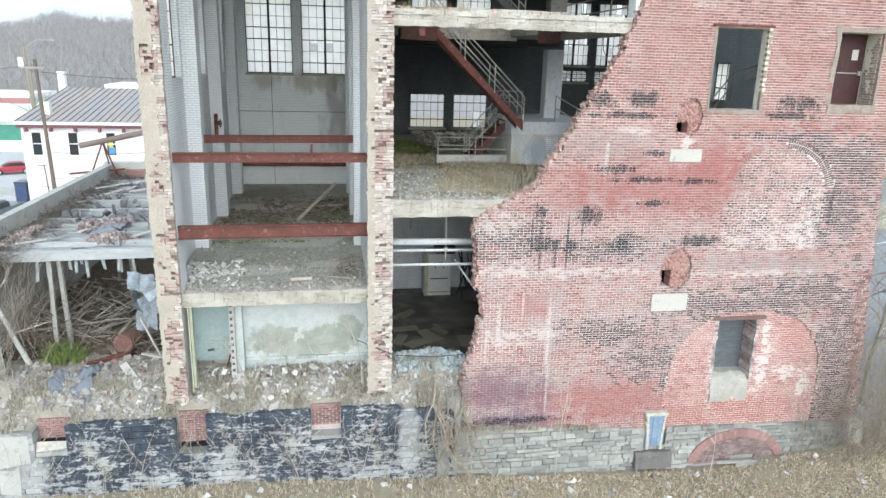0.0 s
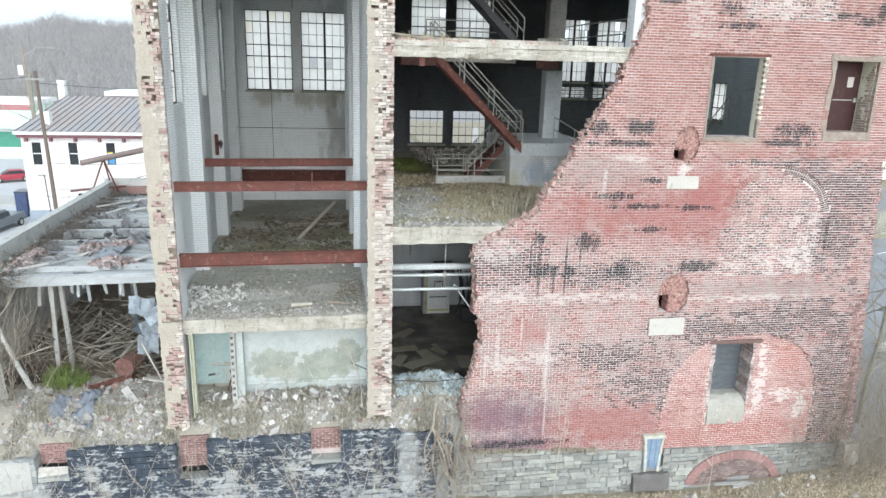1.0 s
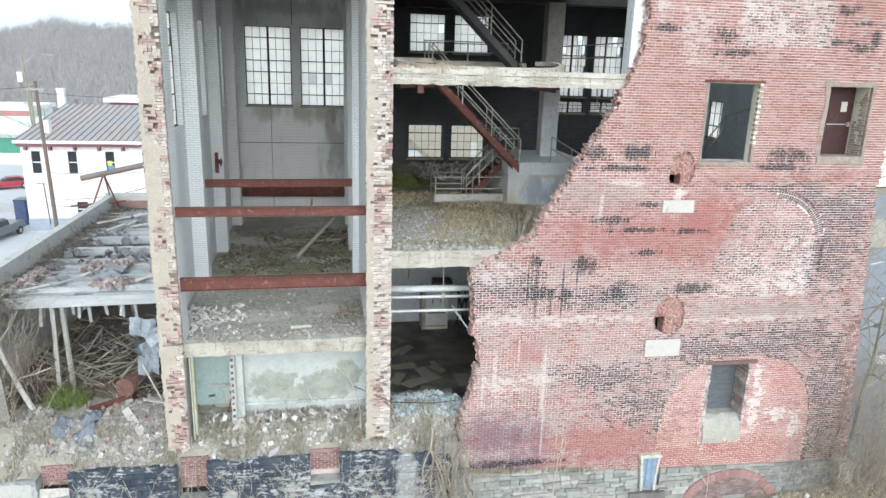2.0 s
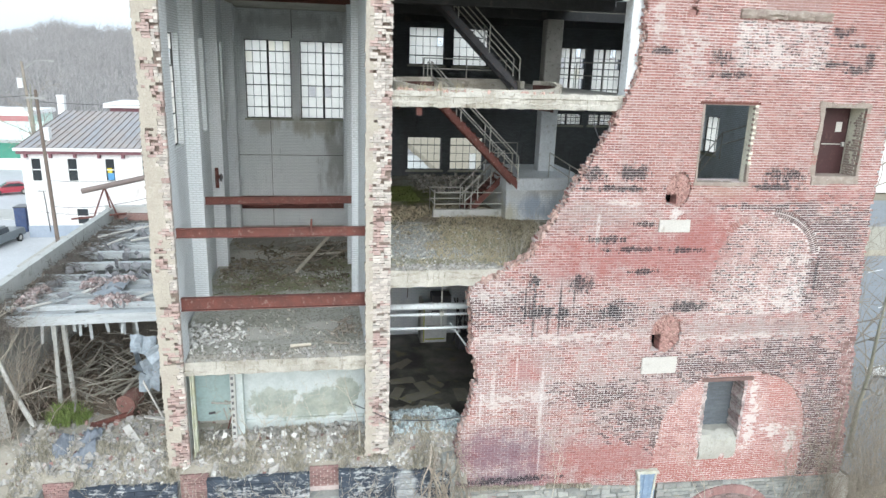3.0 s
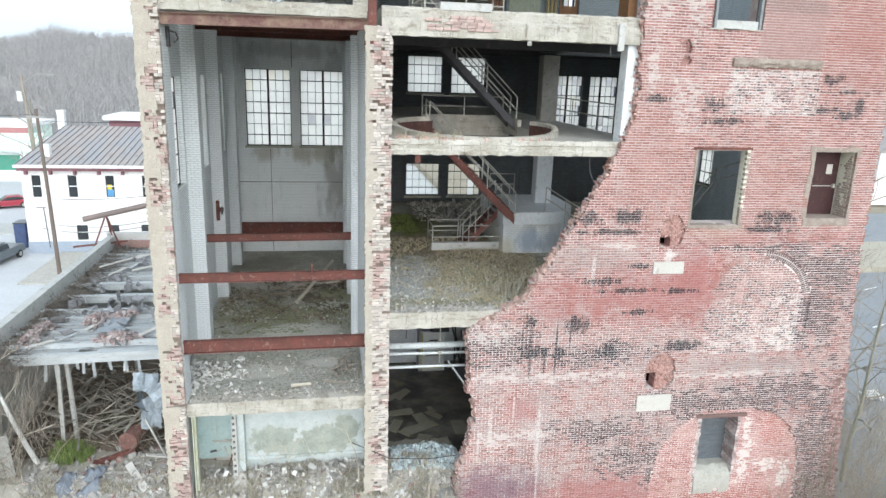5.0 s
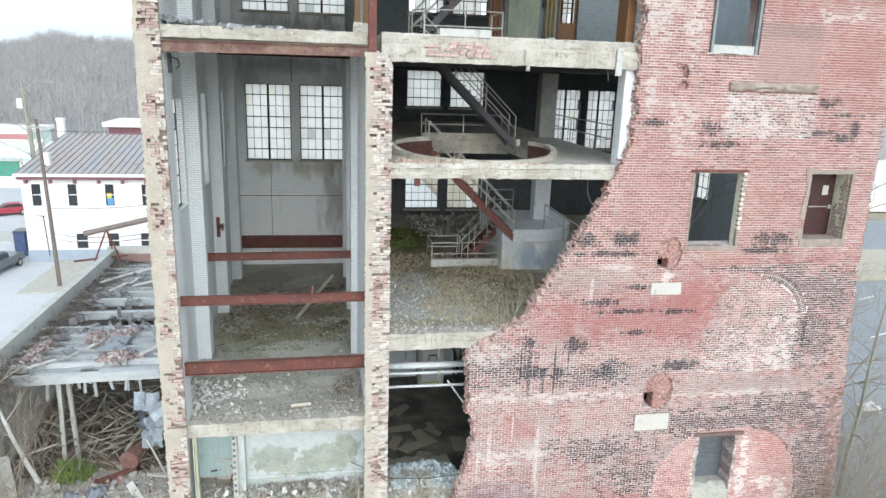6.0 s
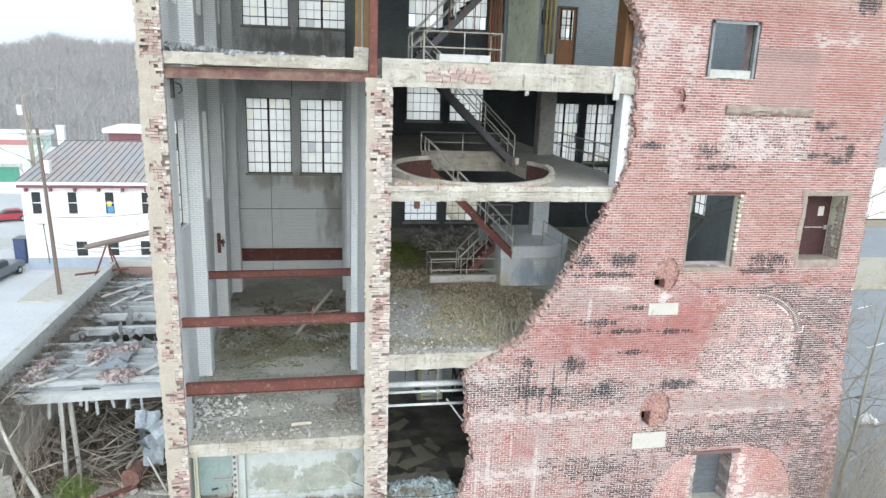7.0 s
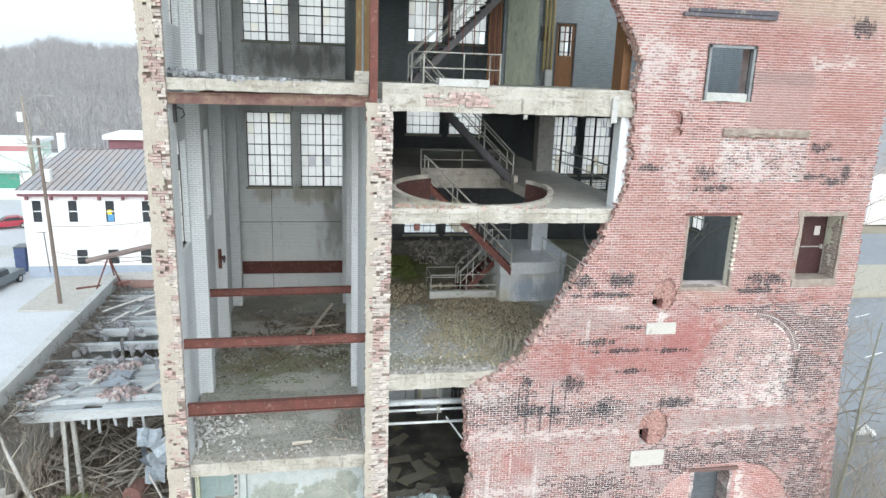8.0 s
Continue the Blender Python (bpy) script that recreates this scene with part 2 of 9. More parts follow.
def facade(name, joints=False):
    """Old red brick (or its lime joints) with worn wash, tar drips and burnt bricks where the wall bears them."""
    n = Nodes(name)
    isl = n.math("FRACT", n.math("ADD", n.geo.outputs["Random Per Island"], n.info.outputs["Random"]))
    if joints:
        isl = n.noise(6, 2)
    dice = n.math("FRACT", n.math("MULTIPLY", isl, 23.7))
    toss = n.math("FRACT", n.math("MULTIPLY", isl, 57.3))
    big, wash, fin = n.noise(0.45, 5, 0.6), n.noise(1.3, 6, 0.75), n.noise(38, 4, 0.65)
    speck = n.noise(11, 7, 0.75, (0.8, 1, 1.5))
    if joints:
        col = n.mix(n.ramp(big, 0.4, 0.65), (0.66, 0.57, 0.545), (0.72, 0.66, 0.635))
        col = n.mix(n.ramp(wash, 0.5, 0.68, 0, 0.65), col, (0.47, 0.32, 0.30))
        col = n.mix(n.ramp(n.noise(7, 5, 0.7), 0.56, 0.66, 0, 0.5), col, (0.34, 0.22, 0.205))
    else:
        col = n.mix(n.ramp(isl, 0.0, 1.0), (0.235, 0.108, 0.097), (0.40, 0.208, 0.186))
        col = n.mix(n.ramp(n.math("FRACT", n.math("MULTIPLY", isl, 7.13)), 0.80, 0.95, 0, 0.7), col, (0.145, 0.085, 0.082))
        col = n.mix(n.ramp(big, 0.42, 0.62, 0, 0.35), col, (0.42, 0.235, 0.21))
        lime = n.math("ADD", wash, n.math("MULTIPLY_ADD", speck, 0.6, -0.3))
        lime = n.math("ADD", lime, n.math("MULTIPLY_ADD", toss, 0.3, -0.15))
        col = n.mix(n.ramp(lime, 0.54, 0.74, 0, 0.6), col, (0.60, 0.47, 0.43))
    dust = n.math("ADD", n.noise(1.6, 7, 0.75, (1, 1, 0.6)), n.math("MULTIPLY", n.blot(6.0, 5.5, 9.0, 5.0, 0.8, 1.0, 1.4), 0.13))
    col = n.mix(n.ramp(n.math("ADD", dust, n.math("MULTIPLY_ADD", toss, 0.16, -0.08)), 0.46, 0.76, 0.0, 0.75), col, (0.58, 0.53, 0.515) if joints else (0.37, 0.31, 0.30))
    for c, s, mark in WASH_MARKS:
        k = n.blot(*mark, 2.0, 1.7, 1.5)
        if joints:
            c = [v * 0.85 + 0.05 for v in c] if c == RED or c == PURPLE else [v * 0.6 + 0.16 for v in c] if c == GREY or c == TAN else [v * 0.5 + 0.28 for v in c]
        col = n.mix(n.math("MULTIPLY", k, s * 0.72), col, c)
    # a straight-sided patch of duller, younger brick, and a strip of old whitewash
    for area, c, s in (((9.0, 10.98, 16.82, 18.42), (0.37, 0.235, 0.215), 0.75), ((9.0, 10.95, 18.05, 18.42), (0.23, 0.165, 0.155), 0.5)):
        col = n.mix(n.math("MULTIPLY", n.slab(*area), s * (0.75 if joints else 1)), col, [v * 0.8 + 0.14 for v in c] if joints else c)
    soot = field(n, SOOT_MARKS, 2.0, 1.5, 1.7)
    if joints:
        col = n.mix(n.math("MULTIPLY", soot, 0.9), col, (0.70, 0.67, 0.655))
    else:
        burnt = n.mix(toss, (0.06, 0.05, 0.053), (0.17, 0.105, 0.102))
        col = n.mix(n.ramp(n.math("SUBTRACT", soot, n.math("MULTIPLY", dice, 0.95)), -0.05, 0.22, 0, 0.85), col, burnt)
    pale = n.math("MAXIMUM", field(n, PALE_MARKS, 2.2, 2.6, 1.6, (1, 1, 1.6)), n.math("MULTIPLY", n.slab(6.44, 7.42, 14.62, 16.2), 0.8))
    worn = n.math("ADD", pale, n.math("MULTIPLY_ADD", speck, 2.2, -1.2))
    worn = n.math("SUBTRACT", worn, n.math("MULTIPLY", dice, 0.15 if joints else 0.6))
    col = n.mix(n.math("MULTIPLY", n.ramp(worn, 0.25, 0.75, 0, 0.72), n.ramp(pale, 0, 0.4)), col, PALE)
    col = n.mix(n.math("MULTIPLY", field(n, PALE_RUNS, 0.7, 6.0, 0.8), n.ramp(speck, 0.4, 0.56, 0.1, 0.75)), col, (0.64, 0.61, 0.60))
    tar = field(n, TAR_MARKS, 2.2, 3.6, 1.6, (1.5, 1, 0.6))
    run = n.math("ADD", tar, n.math("MULTIPLY_ADD", n.noise(13, 6, 0.8, (1.7, 1, 0.5)), 3.4, -1.85))
    tarred = n.math("MULTIPLY", n.ramp(n.math("SUBTRACT", run, n.math("MULTIPLY", dice, 0.4)), 0.2, 0.42), n.ramp(tar, 0, 0.3))
    tarred = n.math("MAXIMUM", tarred, n.math("MULTIPLY", field(n, TAR_RUNS, 0.8, 5.0, 0.6), n.ramp(speck, 0.38, 0.5)))
    col = n.mix(n.math("MULTIPLY", tarred, 0.5 if joints else 0.9), col, TAR)
    col = n.mix(n.ramp(n.noise(2.1, 7, 0.75, (1, 1, 0.35)), 0.6, 0.75, 0, 0.5), col, (0.16, 0.105, 0.10))
    col = n.mix(1.0, col, n.math("MULTIPLY_ADD", fin, 0.55, 0.72), "MULTIPLY")
    n.bump(fin, 0.5, 0.012)
    return n.done(col, 0.92, 0, 0.25)


def whitewashed(name):
    """Brick under worn limewash: each brick bared or white in its own way, with black specks in drifts."""
    n = Nodes(name)
    isl = n.geo.outputs["Random Per Island"]
    toss = n.math("FRACT", n.math("MULTIPLY", isl, 5.3))
    col = n.mix(isl, (0.30, 0.165, 0.15), (0.46, 0.31, 0.285))
    speck = n.noise(10, 7, 0.8, (0.8, 1, 1.6))
    lime = n.math("ADD", n.noise(0.9, 5, 0.7), n.math("MULTIPLY_ADD", speck, 1.3, -0.65))
    lime = n.math("SUBTRACT", lime, n.math("MULTIPLY", n.blot(9.9, 10.3, 1.7, 0.75, 0.7), 0.2))
    lime = n.math("ADD", lime, n.math("MULTIPLY", n.blot(11.2, 8.2, 0.5, 0.5, 0.7), 0.14))
    lime = n.math("ADD", lime, n.math("MULTIPLY", n.blot(9.5, 15.5, 0.2, 0.4, 0.7), 0.2))
    lime = n.math("ADD", lime, n.math("MULTIPLY", n.blot(10.0, 16.3, 0.9, 0.3, 0.7), 0.14))
    lime = n.math("ADD", lime, n.math("MULTIPLY_ADD", toss, 0.36, -0.18))
    col = n.mix(n.ramp(lime, 0.47, 0.66, 0, 0.75), col, (0.60, 0.555, 0.535))
    dark = n.math("MULTIPLY", n.ramp(n.noise(1.5, 4, 0.6), 0.38, 0.52), n.ramp(n.math("ADD", n.noise(11, 5, 0.8, (0.8, 1, 2.0)), n.math("MULTIPLY_ADD", isl, 0.16, -0.08)), 0.5, 0.56))
    col = n.mix(n.math("MULTIPLY", dark, 0.92), col, (0.05, 0.045, 0.048))
    fin = n.noise(38, 4, 0.65)
    col = n.mix(1.0, col, n.math("MULTIPLY_ADD", fin, 0.5, 0.75), "MULTIPLY")
    n.bump(n.math("ADD", fin, lime), 0.5, 0.012)
    return n.done(col, 0.92, 0, 0.25)


def infill_brick(name):
    """Younger orange-pink brick with lime left at the window's edges and the outer rim."""
    n = Nodes(name)
    isl = n.geo.outputs["Random Per Island"]
    col = n.mix(isl, (0.32, 0.15, 0.135), (0.48, 0.275, 0.25))
    col = n.mix(n.ramp(n.noise(0.7, 5, 0.65), 0.45, 0.65, 0, 0.6), col, (0.52, 0.34, 0.31))
    col = n.mix(n.math("MULTIPLY", n.blot(9.6, 2.3, 3.0, 0.5, 0.8), 0.75), col, (0.37, 0.15, 0.13))
    col = n.mix(n.math("MULTIPLY", n.blot(11.6, 5.0, 0.6, 0.6, 0.8), 0.6), col, (0.40, 0.16, 0.135))
    speck = n.noise(10, 7, 0.78, (0.8, 1, 1.5))
    lime = field(n, ((12.15, 3.1, 0.25, 0.6), (10.55, 5.0, 0.16, 0.6), (8.8, 4.3, 0.14, 1.3), (10.6, 3.9, 0.25, 1.0), (8.9, 2.9, 0.12, 0.5), (9.7, 2.85, 0.7, 0.2), (11.4, 3.6, 0.5, 0.25)), 1.4, 2.4, 1.3)
    worn = n.math("SUBTRACT", n.math("ADD", lime, n.math("MULTIPLY_ADD", speck, 3.0, -1.6)), n.math("MULTIPLY", n.math("FRACT", n.math("MULTIPLY", isl, 9.7)), 0.9))
    worn = n.math("MAXIMUM", n.math("MULTIPLY", n.ramp(worn, 0.0, 0.45, 0, 0.8), n.ramp(lime, 0, 0.25)), n.ramp(speck, 0.6, 0.66, 0, 0.6))
    col = n.mix(worn, col, (0.66, 0.63, 0.61))
    fin = n.noise(38, 4, 0.65)
    col = n.mix(1.0, col, n.math("MULTIPLY_ADD", fin, 0.5, 0.75), "MULTIPLY")
    n.bump(fin, 0.5, 0.012)
    return n.done(col, 0.92, 0, 0.25)


M_BRICK, M_JOINT = facade("old_red_brick"), facade("stained_lime_joints", True)
M_MORTAR = plain("lime_mortar", (0.60, 0.53, 0.51), (0.50, 0.41, 0.39), (0.42, 0.27, 0.25), 0.5, 30)
M_LOWPATCH = infill_brick("young_infill_brick")
M_PATCH = whitewashed("limewashed_brick")
M_NICHE = plain("dull_niche_brick", (0.27, 0.165, 0.155), (0.33, 0.225, 0.21), (0.40, 0.35, 0.33), 2.0, 30, island=0.3, obj=0.4)
# Near-black for panels in holes and gaps: their deep shade is put into colour.
M_HOLE = plain("deep_shade_black", (0.012, 0.012, 0.013), (0.02, 0.018, 0.018), None, 3, 10)
M_PATCH_RED = plain("infill_brick", (0.31, 0.155, 0.14), (0.37, 0.23, 0.21), (0.47, 0.39, 0.37), 2.5, 30, island=0.6, bump=0.8)
M_STUCCO = plain("tan_stucco", (0.455, 0.42, 0.355), (0.385, 0.35, 0.295), (0.28, 0.225, 0.19), 2.6, 24, bump=0.6)
M_CONCRETE = plain("weathered_concrete", (0.48, 0.465, 0.425), (0.35, 0.335, 0.295), (0.19, 0.175, 0.14), 2.4, 20, bump=0.5)
M_PALECON = plain("pale_concrete", (0.49, 0.495, 0.48), (0.39, 0.395, 0.37), (0.25, 0.245, 0.21), 0.9, 22)
M_FLOOR = plain("dirty_floor", (0.40, 0.39, 0.345), (0.26, 0.255, 0.20), (0.15, 0.16, 0.09), 0.7, 14, bump=0.7)


def streaked(name):
    """Weathered edge concrete: pale skin, brown-grey wash lines and dark drips."""
    n = Nodes(name)
    col = n.mix(n.ramp(n.noise(1.1, 6, 0.7), 0.36, 0.64), (0.52, 0.50, 0.45), (0.37, 0.345, 0.295))
    col = n.mix(n.ramp(n.noise(3.2, 6, 0.75, (0.7, 1, 2.4)), 0.52, 0.66, 0, 0.75), col, (0.24, 0.21, 0.165))
    col = n.mix(n.ramp(n.noise(5.0, 6, 0.75, (1.6, 1, 0.25)), 0.56, 0.68, 0, 0.7), col, (0.16, 0.14, 0.105))
    col = n.mix(n.ramp(n.noise(2.2, 5, 0.7), 0.6, 0.72, 0, 0.7), col, (0.60, 0.585, 0.55))
    fin = n.noise(26, 5, 0.7)
    col = n.mix(1.0, col, n.math("MULTIPLY_ADD", fin, 0.6, 0.7), "MULTIPLY")
    n.bump(n.math("ADD", fin, n.noise(6, 5, 0.7)), 0.8, 0.03)
    return n.done(col, 0.93, 0, 0.25)


M_EDGECON = streaked("streaked_edge_concrete")


def hall_floor(name):
    """Grit-strewn concrete with bare pale patches, damp stains and moss."""
    n = Nodes(name)
    col = n.mix(n.ramp(n.noise(0.8, 6, 0.7), 0.35, 0.65), (0.47, 0.465, 0.425), (0.35, 0.35, 0.30))
    grit = n.noise(9, 6, 0.75)
    col = n.mix(n.ramp(grit, 0.5, 0.62, 0, 0.75), col, (0.15, 0.14, 0.115))
    col = n.mix(n.ramp(n.noise(14, 5, 0.7), 0.58, 0.68, 0, 0.7), col, (0.52, 0.50, 0.46))
    moss = n.math("MAXIMUM", n.blot(-4.8, 0, 2.4, 1.1, 1.2, 1.5, 0.8, y=7.3), n.blot(-3.0, 0, 0.9, 1.6, 1.2, 1.5, 0.8, y=9.5))
    col = n.mix(n.math("MULTIPLY", moss, 0.75), col, (0.23, 0.24, 0.13))
    damp = n.math("MAXIMUM", n.blot(-3.6, 0, 1.4, 1.3, 1.0, 1.2, 0.6, y=12.0), n.blot(-6.0, 0, 1.4, 2.0, 1.0, 1.2, 0.8, y=14.0))
    col = n.mix(n.math("MULTIPLY", damp, 0.6), col, (0.20, 0.19, 0.165))
    for x, y, rx, ry in ((-5.3, 2.35, 1.0, 0.5), (-4.2, 5.6, 1.5, 0.8), (-2.9, 8.4, 0.8, 0.6), (-3.3, 2.8, 0.7, 0.35), (-5.9, 11.5, 1.4, 0.9)):
        col = n.mix(n.math("MULTIPLY", n.blot(x, 0, rx, ry, 0.7, 2.0, 0.35, y=y), 0.9), col, (0.54, 0.53, 0.49))
    fin = n.noise(30, 4)
    col = n.mix(1.0, col, n.math("MULTIPLY_ADD", fin, 0.5, 0.75), "MULTIPLY")
    n.bump(n.math("ADD", grit, fin), 0.8, 0.03)
    return n.done(col, 0.92, 0, 0.25)


def matted_floor(name):
    """Concrete lost under matted dead grass, grit and pale dust."""
    n = Nodes(name)
    col = n.mix(n.ramp(n.noise(0.9, 6, 0.7), 0.38, 0.62), (0.33, 0.31, 0.22), (0.45, 0.46, 0.40))
    brown = n.math("MAXIMUM", n.blot(1.2, 0, 3.6, 1.9, 0.9, 1.6, 0.6, y=8.2), n.blot(3.4, 0, 1.6, 3.4, 0.9, 1.6, 0.6, y=6.2))
    col = n.mix(n.math("MULTIPLY", brown, 0.8), col, (0.23, 0.185, 0.125))
    stone = n.math("MAXIMUM", n.blot(-0.5, 0, 1.3, 1.9, 1.1, 1.8, 0.6, y=4.2), n.blot(0.6, 0, 2.2, 0.7, 1.1, 2.0, 0.6, y=2.2))
    col = n.mix(n.math("MULTIPLY", stone, 0.8), col, (0.52, 0.55, 0.555))
    green = n.blot(2.0, 0, 1.1, 1.7, 1.0, 1.8, 0.7, y=3.6)
    col = n.mix(n.math("MULTIPLY", green, 0.6), col, (0.34, 0.37, 0.24))
    col = n.mix(n.ramp(n.noise(7, 6, 0.75), 0.5, 0.66, 0, 0.75), col, (0.15, 0.135, 0.10))
    col = n.mix(n.ramp(n.noise(12, 6, 0.75), 0.55, 0.66, 0, 0.8), col, (0.56, 0.55, 0.51))
    moss = n.blot(0.2, 0, 1.6, 2.2, 1.0, 1.2, 0.8, y=12.0)
    col = n.mix(n.math("MULTIPLY", moss, 0.85), col, (0.13, 0.15, 0.03))
    fin = n.noise(34, 4)
    col = n.mix(1.0, col, n.math("MULTIPLY_ADD", fin, 0.6, 0.7), "MULTIPLY")
    n.bump(n.math("ADD", fin, n.noise(7, 6, 0.75)), 0.9, 0.04)
    return n.done(col, 0.95, 0, 0.2)


M_HALLFLOOR, M_MATTED = hall_floor("gritty_hall_floor"), matted_floor("matted_slab_floor")
M_STONE = plain("foundation_stone", (0.33, 0.335, 0.31), (0.235, 0.25, 0.245), (0.42, 0.385, 0.30), 2.2, 14, obj=0.55, island=0.5, bump=1.0, amount=0.95)
M_RUST = plain("rusted_steel", (0.18, 0.068, 0.055), (0.085, 0.045, 0.04), (0.28, 0.20, 0.17), 2.6, 30, rough=0.75, metal=0.15, bump=0.3)
M_GROUND = plain("dead_grass_and_soil", (0.27, 0.235, 0.175), (0.36, 0.32, 0.25), (0.17, 0.145, 0.11), 0.9, 16, bump=0.9)
M_ASPHALT = plain("worn_asphalt", (0.52, 0.535, 0.55), (0.45, 0.465, 0.48), (0.56, 0.565, 0.57), 0.15, 8, bump=0.2)


def painted_brick(name, a, b, c, course=0.075, length=0.22, dirt=0.5, stains=()):
    """Painted brickwork seen from afar: courses with recessed joints, grime running down."""
    n = Nodes(name)
    sx, sy, sz = (n.t.nodes.new("ShaderNodeSeparateXYZ"), None, None)
    n.link(n.pos, sx.inputs[0])
    cb = n.t.nodes.new("ShaderNodeCombineXYZ")
    n.link(n.math("ADD", sx.outputs["X"], sx.outputs["Y"]), cb.inputs["X"])
    n.link(sx.outputs["Z"], cb.inputs["Y"])
    br = n.t.nodes.new("ShaderNodeTexBrick")
    n.link(cb.outputs[0], br.inputs["Vector"])
    br.inputs["Scale"].default_value = 1.0
    br.inputs["Brick Width"].default_value, br.inputs["Row Height"].default_value = length, course
    br.inputs["Mortar Size"].default_value, br.inputs["Mortar Smooth"].default_value = 0.009, 0.2
    br.inputs["Color1"].default_value, br.inputs["Color2"].default_value = (*a, 1), (*b, 1)
    br.inputs["Mortar"].default_value = (*[(v + w) * 0.38 for v, w in zip(a, c)], 1)
    big = n.noise(0.5, 6, 0.65, (1, 1, 0.35))
    col = n.mix(n.ramp(big, 0.42, 0.68, 0, dirt), br.outputs["Color"], c)
    col = n.mix(n.ramp(n.noise(2.5, 5, 0.7, (1, 1, 0.5)), 0.58, 0.75, 0, 0.5), col, [v * 0.5 for v in c])
    col = n.mix(n.ramp(n.noise(6.0, 6, 0.75, (1, 1, 0.12)), 0.58, 0.7, 0, 0.4), col, [v * 0.55 for v in c])
    for x, z, rx, rz, c2, k in stains:
        col = n.mix(n.math("MULTIPLY", n.blot(x, z, rx, rz, 2.0, 1.2, 1.3, stretch=(1.4, 1, 0.5)), k), col, c2)
    col = n.mix(1.0, col, n.math("MULTIPLY_ADD", n.noise(20, 4), 0.4, 0.8), "MULTIPLY")
    n.bump(n.math("SUBTRACT", 1.0, br.outputs["Fac"]), 0.7, 0.012)
    return n.done(col, 0.75, 0, 0.35)


M_WHITE = painted_brick("white_painted_brick", (0.80, 0.83, 0.85), (0.74, 0.78, 0.80), (0.56, 0.57, 0.565), dirt=0.45)
M_BACKWALL = painted_brick("dingy_white_brick", (0.90, 0.93, 0.93), (0.86, 0.89, 0.90), (0.62, 0.66, 0.68), dirt=0.45, stains=((-6.2, 11.95, 0.7, 0.35, (0.32, 0.28, 0.20), 0.5), (-3.4, 11.85, 1.3, 0.45, (0.31, 0.27, 0.17), 0.6), (-2.5, 10.5, 0.7, 1.8, (0.22, 0.21, 0.18), 0.6), (-2.4, 16.3, 0.8, 1.2, (0.20, 0.21, 0.21), 0.4), (-7.1, 16.5, 0.7, 0.8, (0.20, 0.21, 0.21), 0.4), (-4.6, 16.9, 2.8, 0.3, (0.24, 0.25, 0.25), 0.4), (-4.5, 18.6, 2.5, 0.7, (0.14, 0.14, 0.13), 0.7)))
# Paint set darker than on the top floor: interior shade put into its colour.
M_GREYW = painted_brick("shade_darkened_brick", (0.17, 0.185, 0.20), (0.13, 0.145, 0.155), (0.08, 0.08, 0.075))
M_PARTITION = painted_brick("blue_grey_painted_brick", (0.25, 0.285, 0.305), (0.205, 0.24, 0.26), (0.13, 0.14, 0.135))
M_DARKW = painted_brick("sooty_brick", (0.10, 0.11, 0.12), (0.07, 0.08, 0.09), (0.05, 0.05, 0.05))


def flaking(name):
    """Stone coated in black tar paint that has flaked off in patches."""
    n = Nodes(name)
    stone = n.mix(n.ramp(n.noise(1.5), 0.4, 0.6), (0.42, 0.44, 0.45), (0.31, 0.325, 0.33))
    stone = n.mix(1.0, stone, n.math("MULTIPLY_ADD", n.info.outputs["Random"], 0.5, 0.75), "MULTIPLY")
    flake = n.math("ADD", n.noise(4.0, 9, 0.74, (0.6, 1, 1.5)), n.math("MULTIPLY_ADD", n.noise(0.9, 3), 0.4, -0.2))
    flake = n.math("ADD", flake, n.math("MULTIPLY_ADD", n.noise(12, 5, 0.7, (0.8, 1, 1.2)), 0.35, -0.175))
    sep = n.t.nodes.new("ShaderNodeSeparateXYZ")
    n.link(n.pos, sep.inputs[0])
    keep = n.math("ADD", flake, n.ramp(sep.outputs["Z"], 1.0, 3.0, 0.03, -0.04))
    bare = n.math("MAXIMUM", n.ramp(keep, 0.495, 0.55), n.math("MAXIMUM", n.blot(-0.95, 2.2, 0.32, 1.0, 0.7), n.blot(-11.7, 2.2, 0.8, 1.5, 0.8)))
    stone = n.mix(n.ramp(n.noise(5, 4), 0.5, 0.62), stone, (0.43, 0.45, 0.46))
    col = n.mix(bare, n.mix(n.ramp(n.noise(2.2, 5), 0.4, 0.65), (0.038, 0.05, 0.07), (0.065, 0.083, 0.11)), stone)
    fin = n.noise(24, 4)
    col = n.mix(1.0, col, n.math("MULTIPLY_ADD", fin, 0.6, 0.7), "MULTIPLY")
    n.bump(n.math("ADD", fin, bare), 0.5, 0.02)
    return n.done(col, n.ramp(bare, 0, 1, 0.6, 0.95), 0, 0.3)


M_TARRED = flaking("black_paint_flaking_off_stone")
M_FRAME = plain("dark_window_steel", (0.05, 0.055, 0.06), (0.10, 0.09, 0.08), (0.16, 0.09, 0.06), 3, 30, rough=0.7)
M_RAIL = plain("galvanised_rail", (0.46, 0.46, 0.43), (0.34, 0.34, 0.31), (0.30, 0.20, 0.14), 3, 30, rough=0.55, metal=0.3)
M_DARKSTEEL = plain("dark_stair_steel", (0.10, 0.10, 0.11), (0.07, 0.07, 0.075), (0.16, 0.09, 0.07), 3, 30, rough=0.7, metal=0.2)
M_TURQ = plain("turquoise_painted_plaster", (0.42, 0.56, 0.56), (0.50, 0.62, 0.61), (0.36, 0.42, 0.38), 0.8, 12, bump=0.15)

# ---------------- the ground ----------------
ZB = 0.0


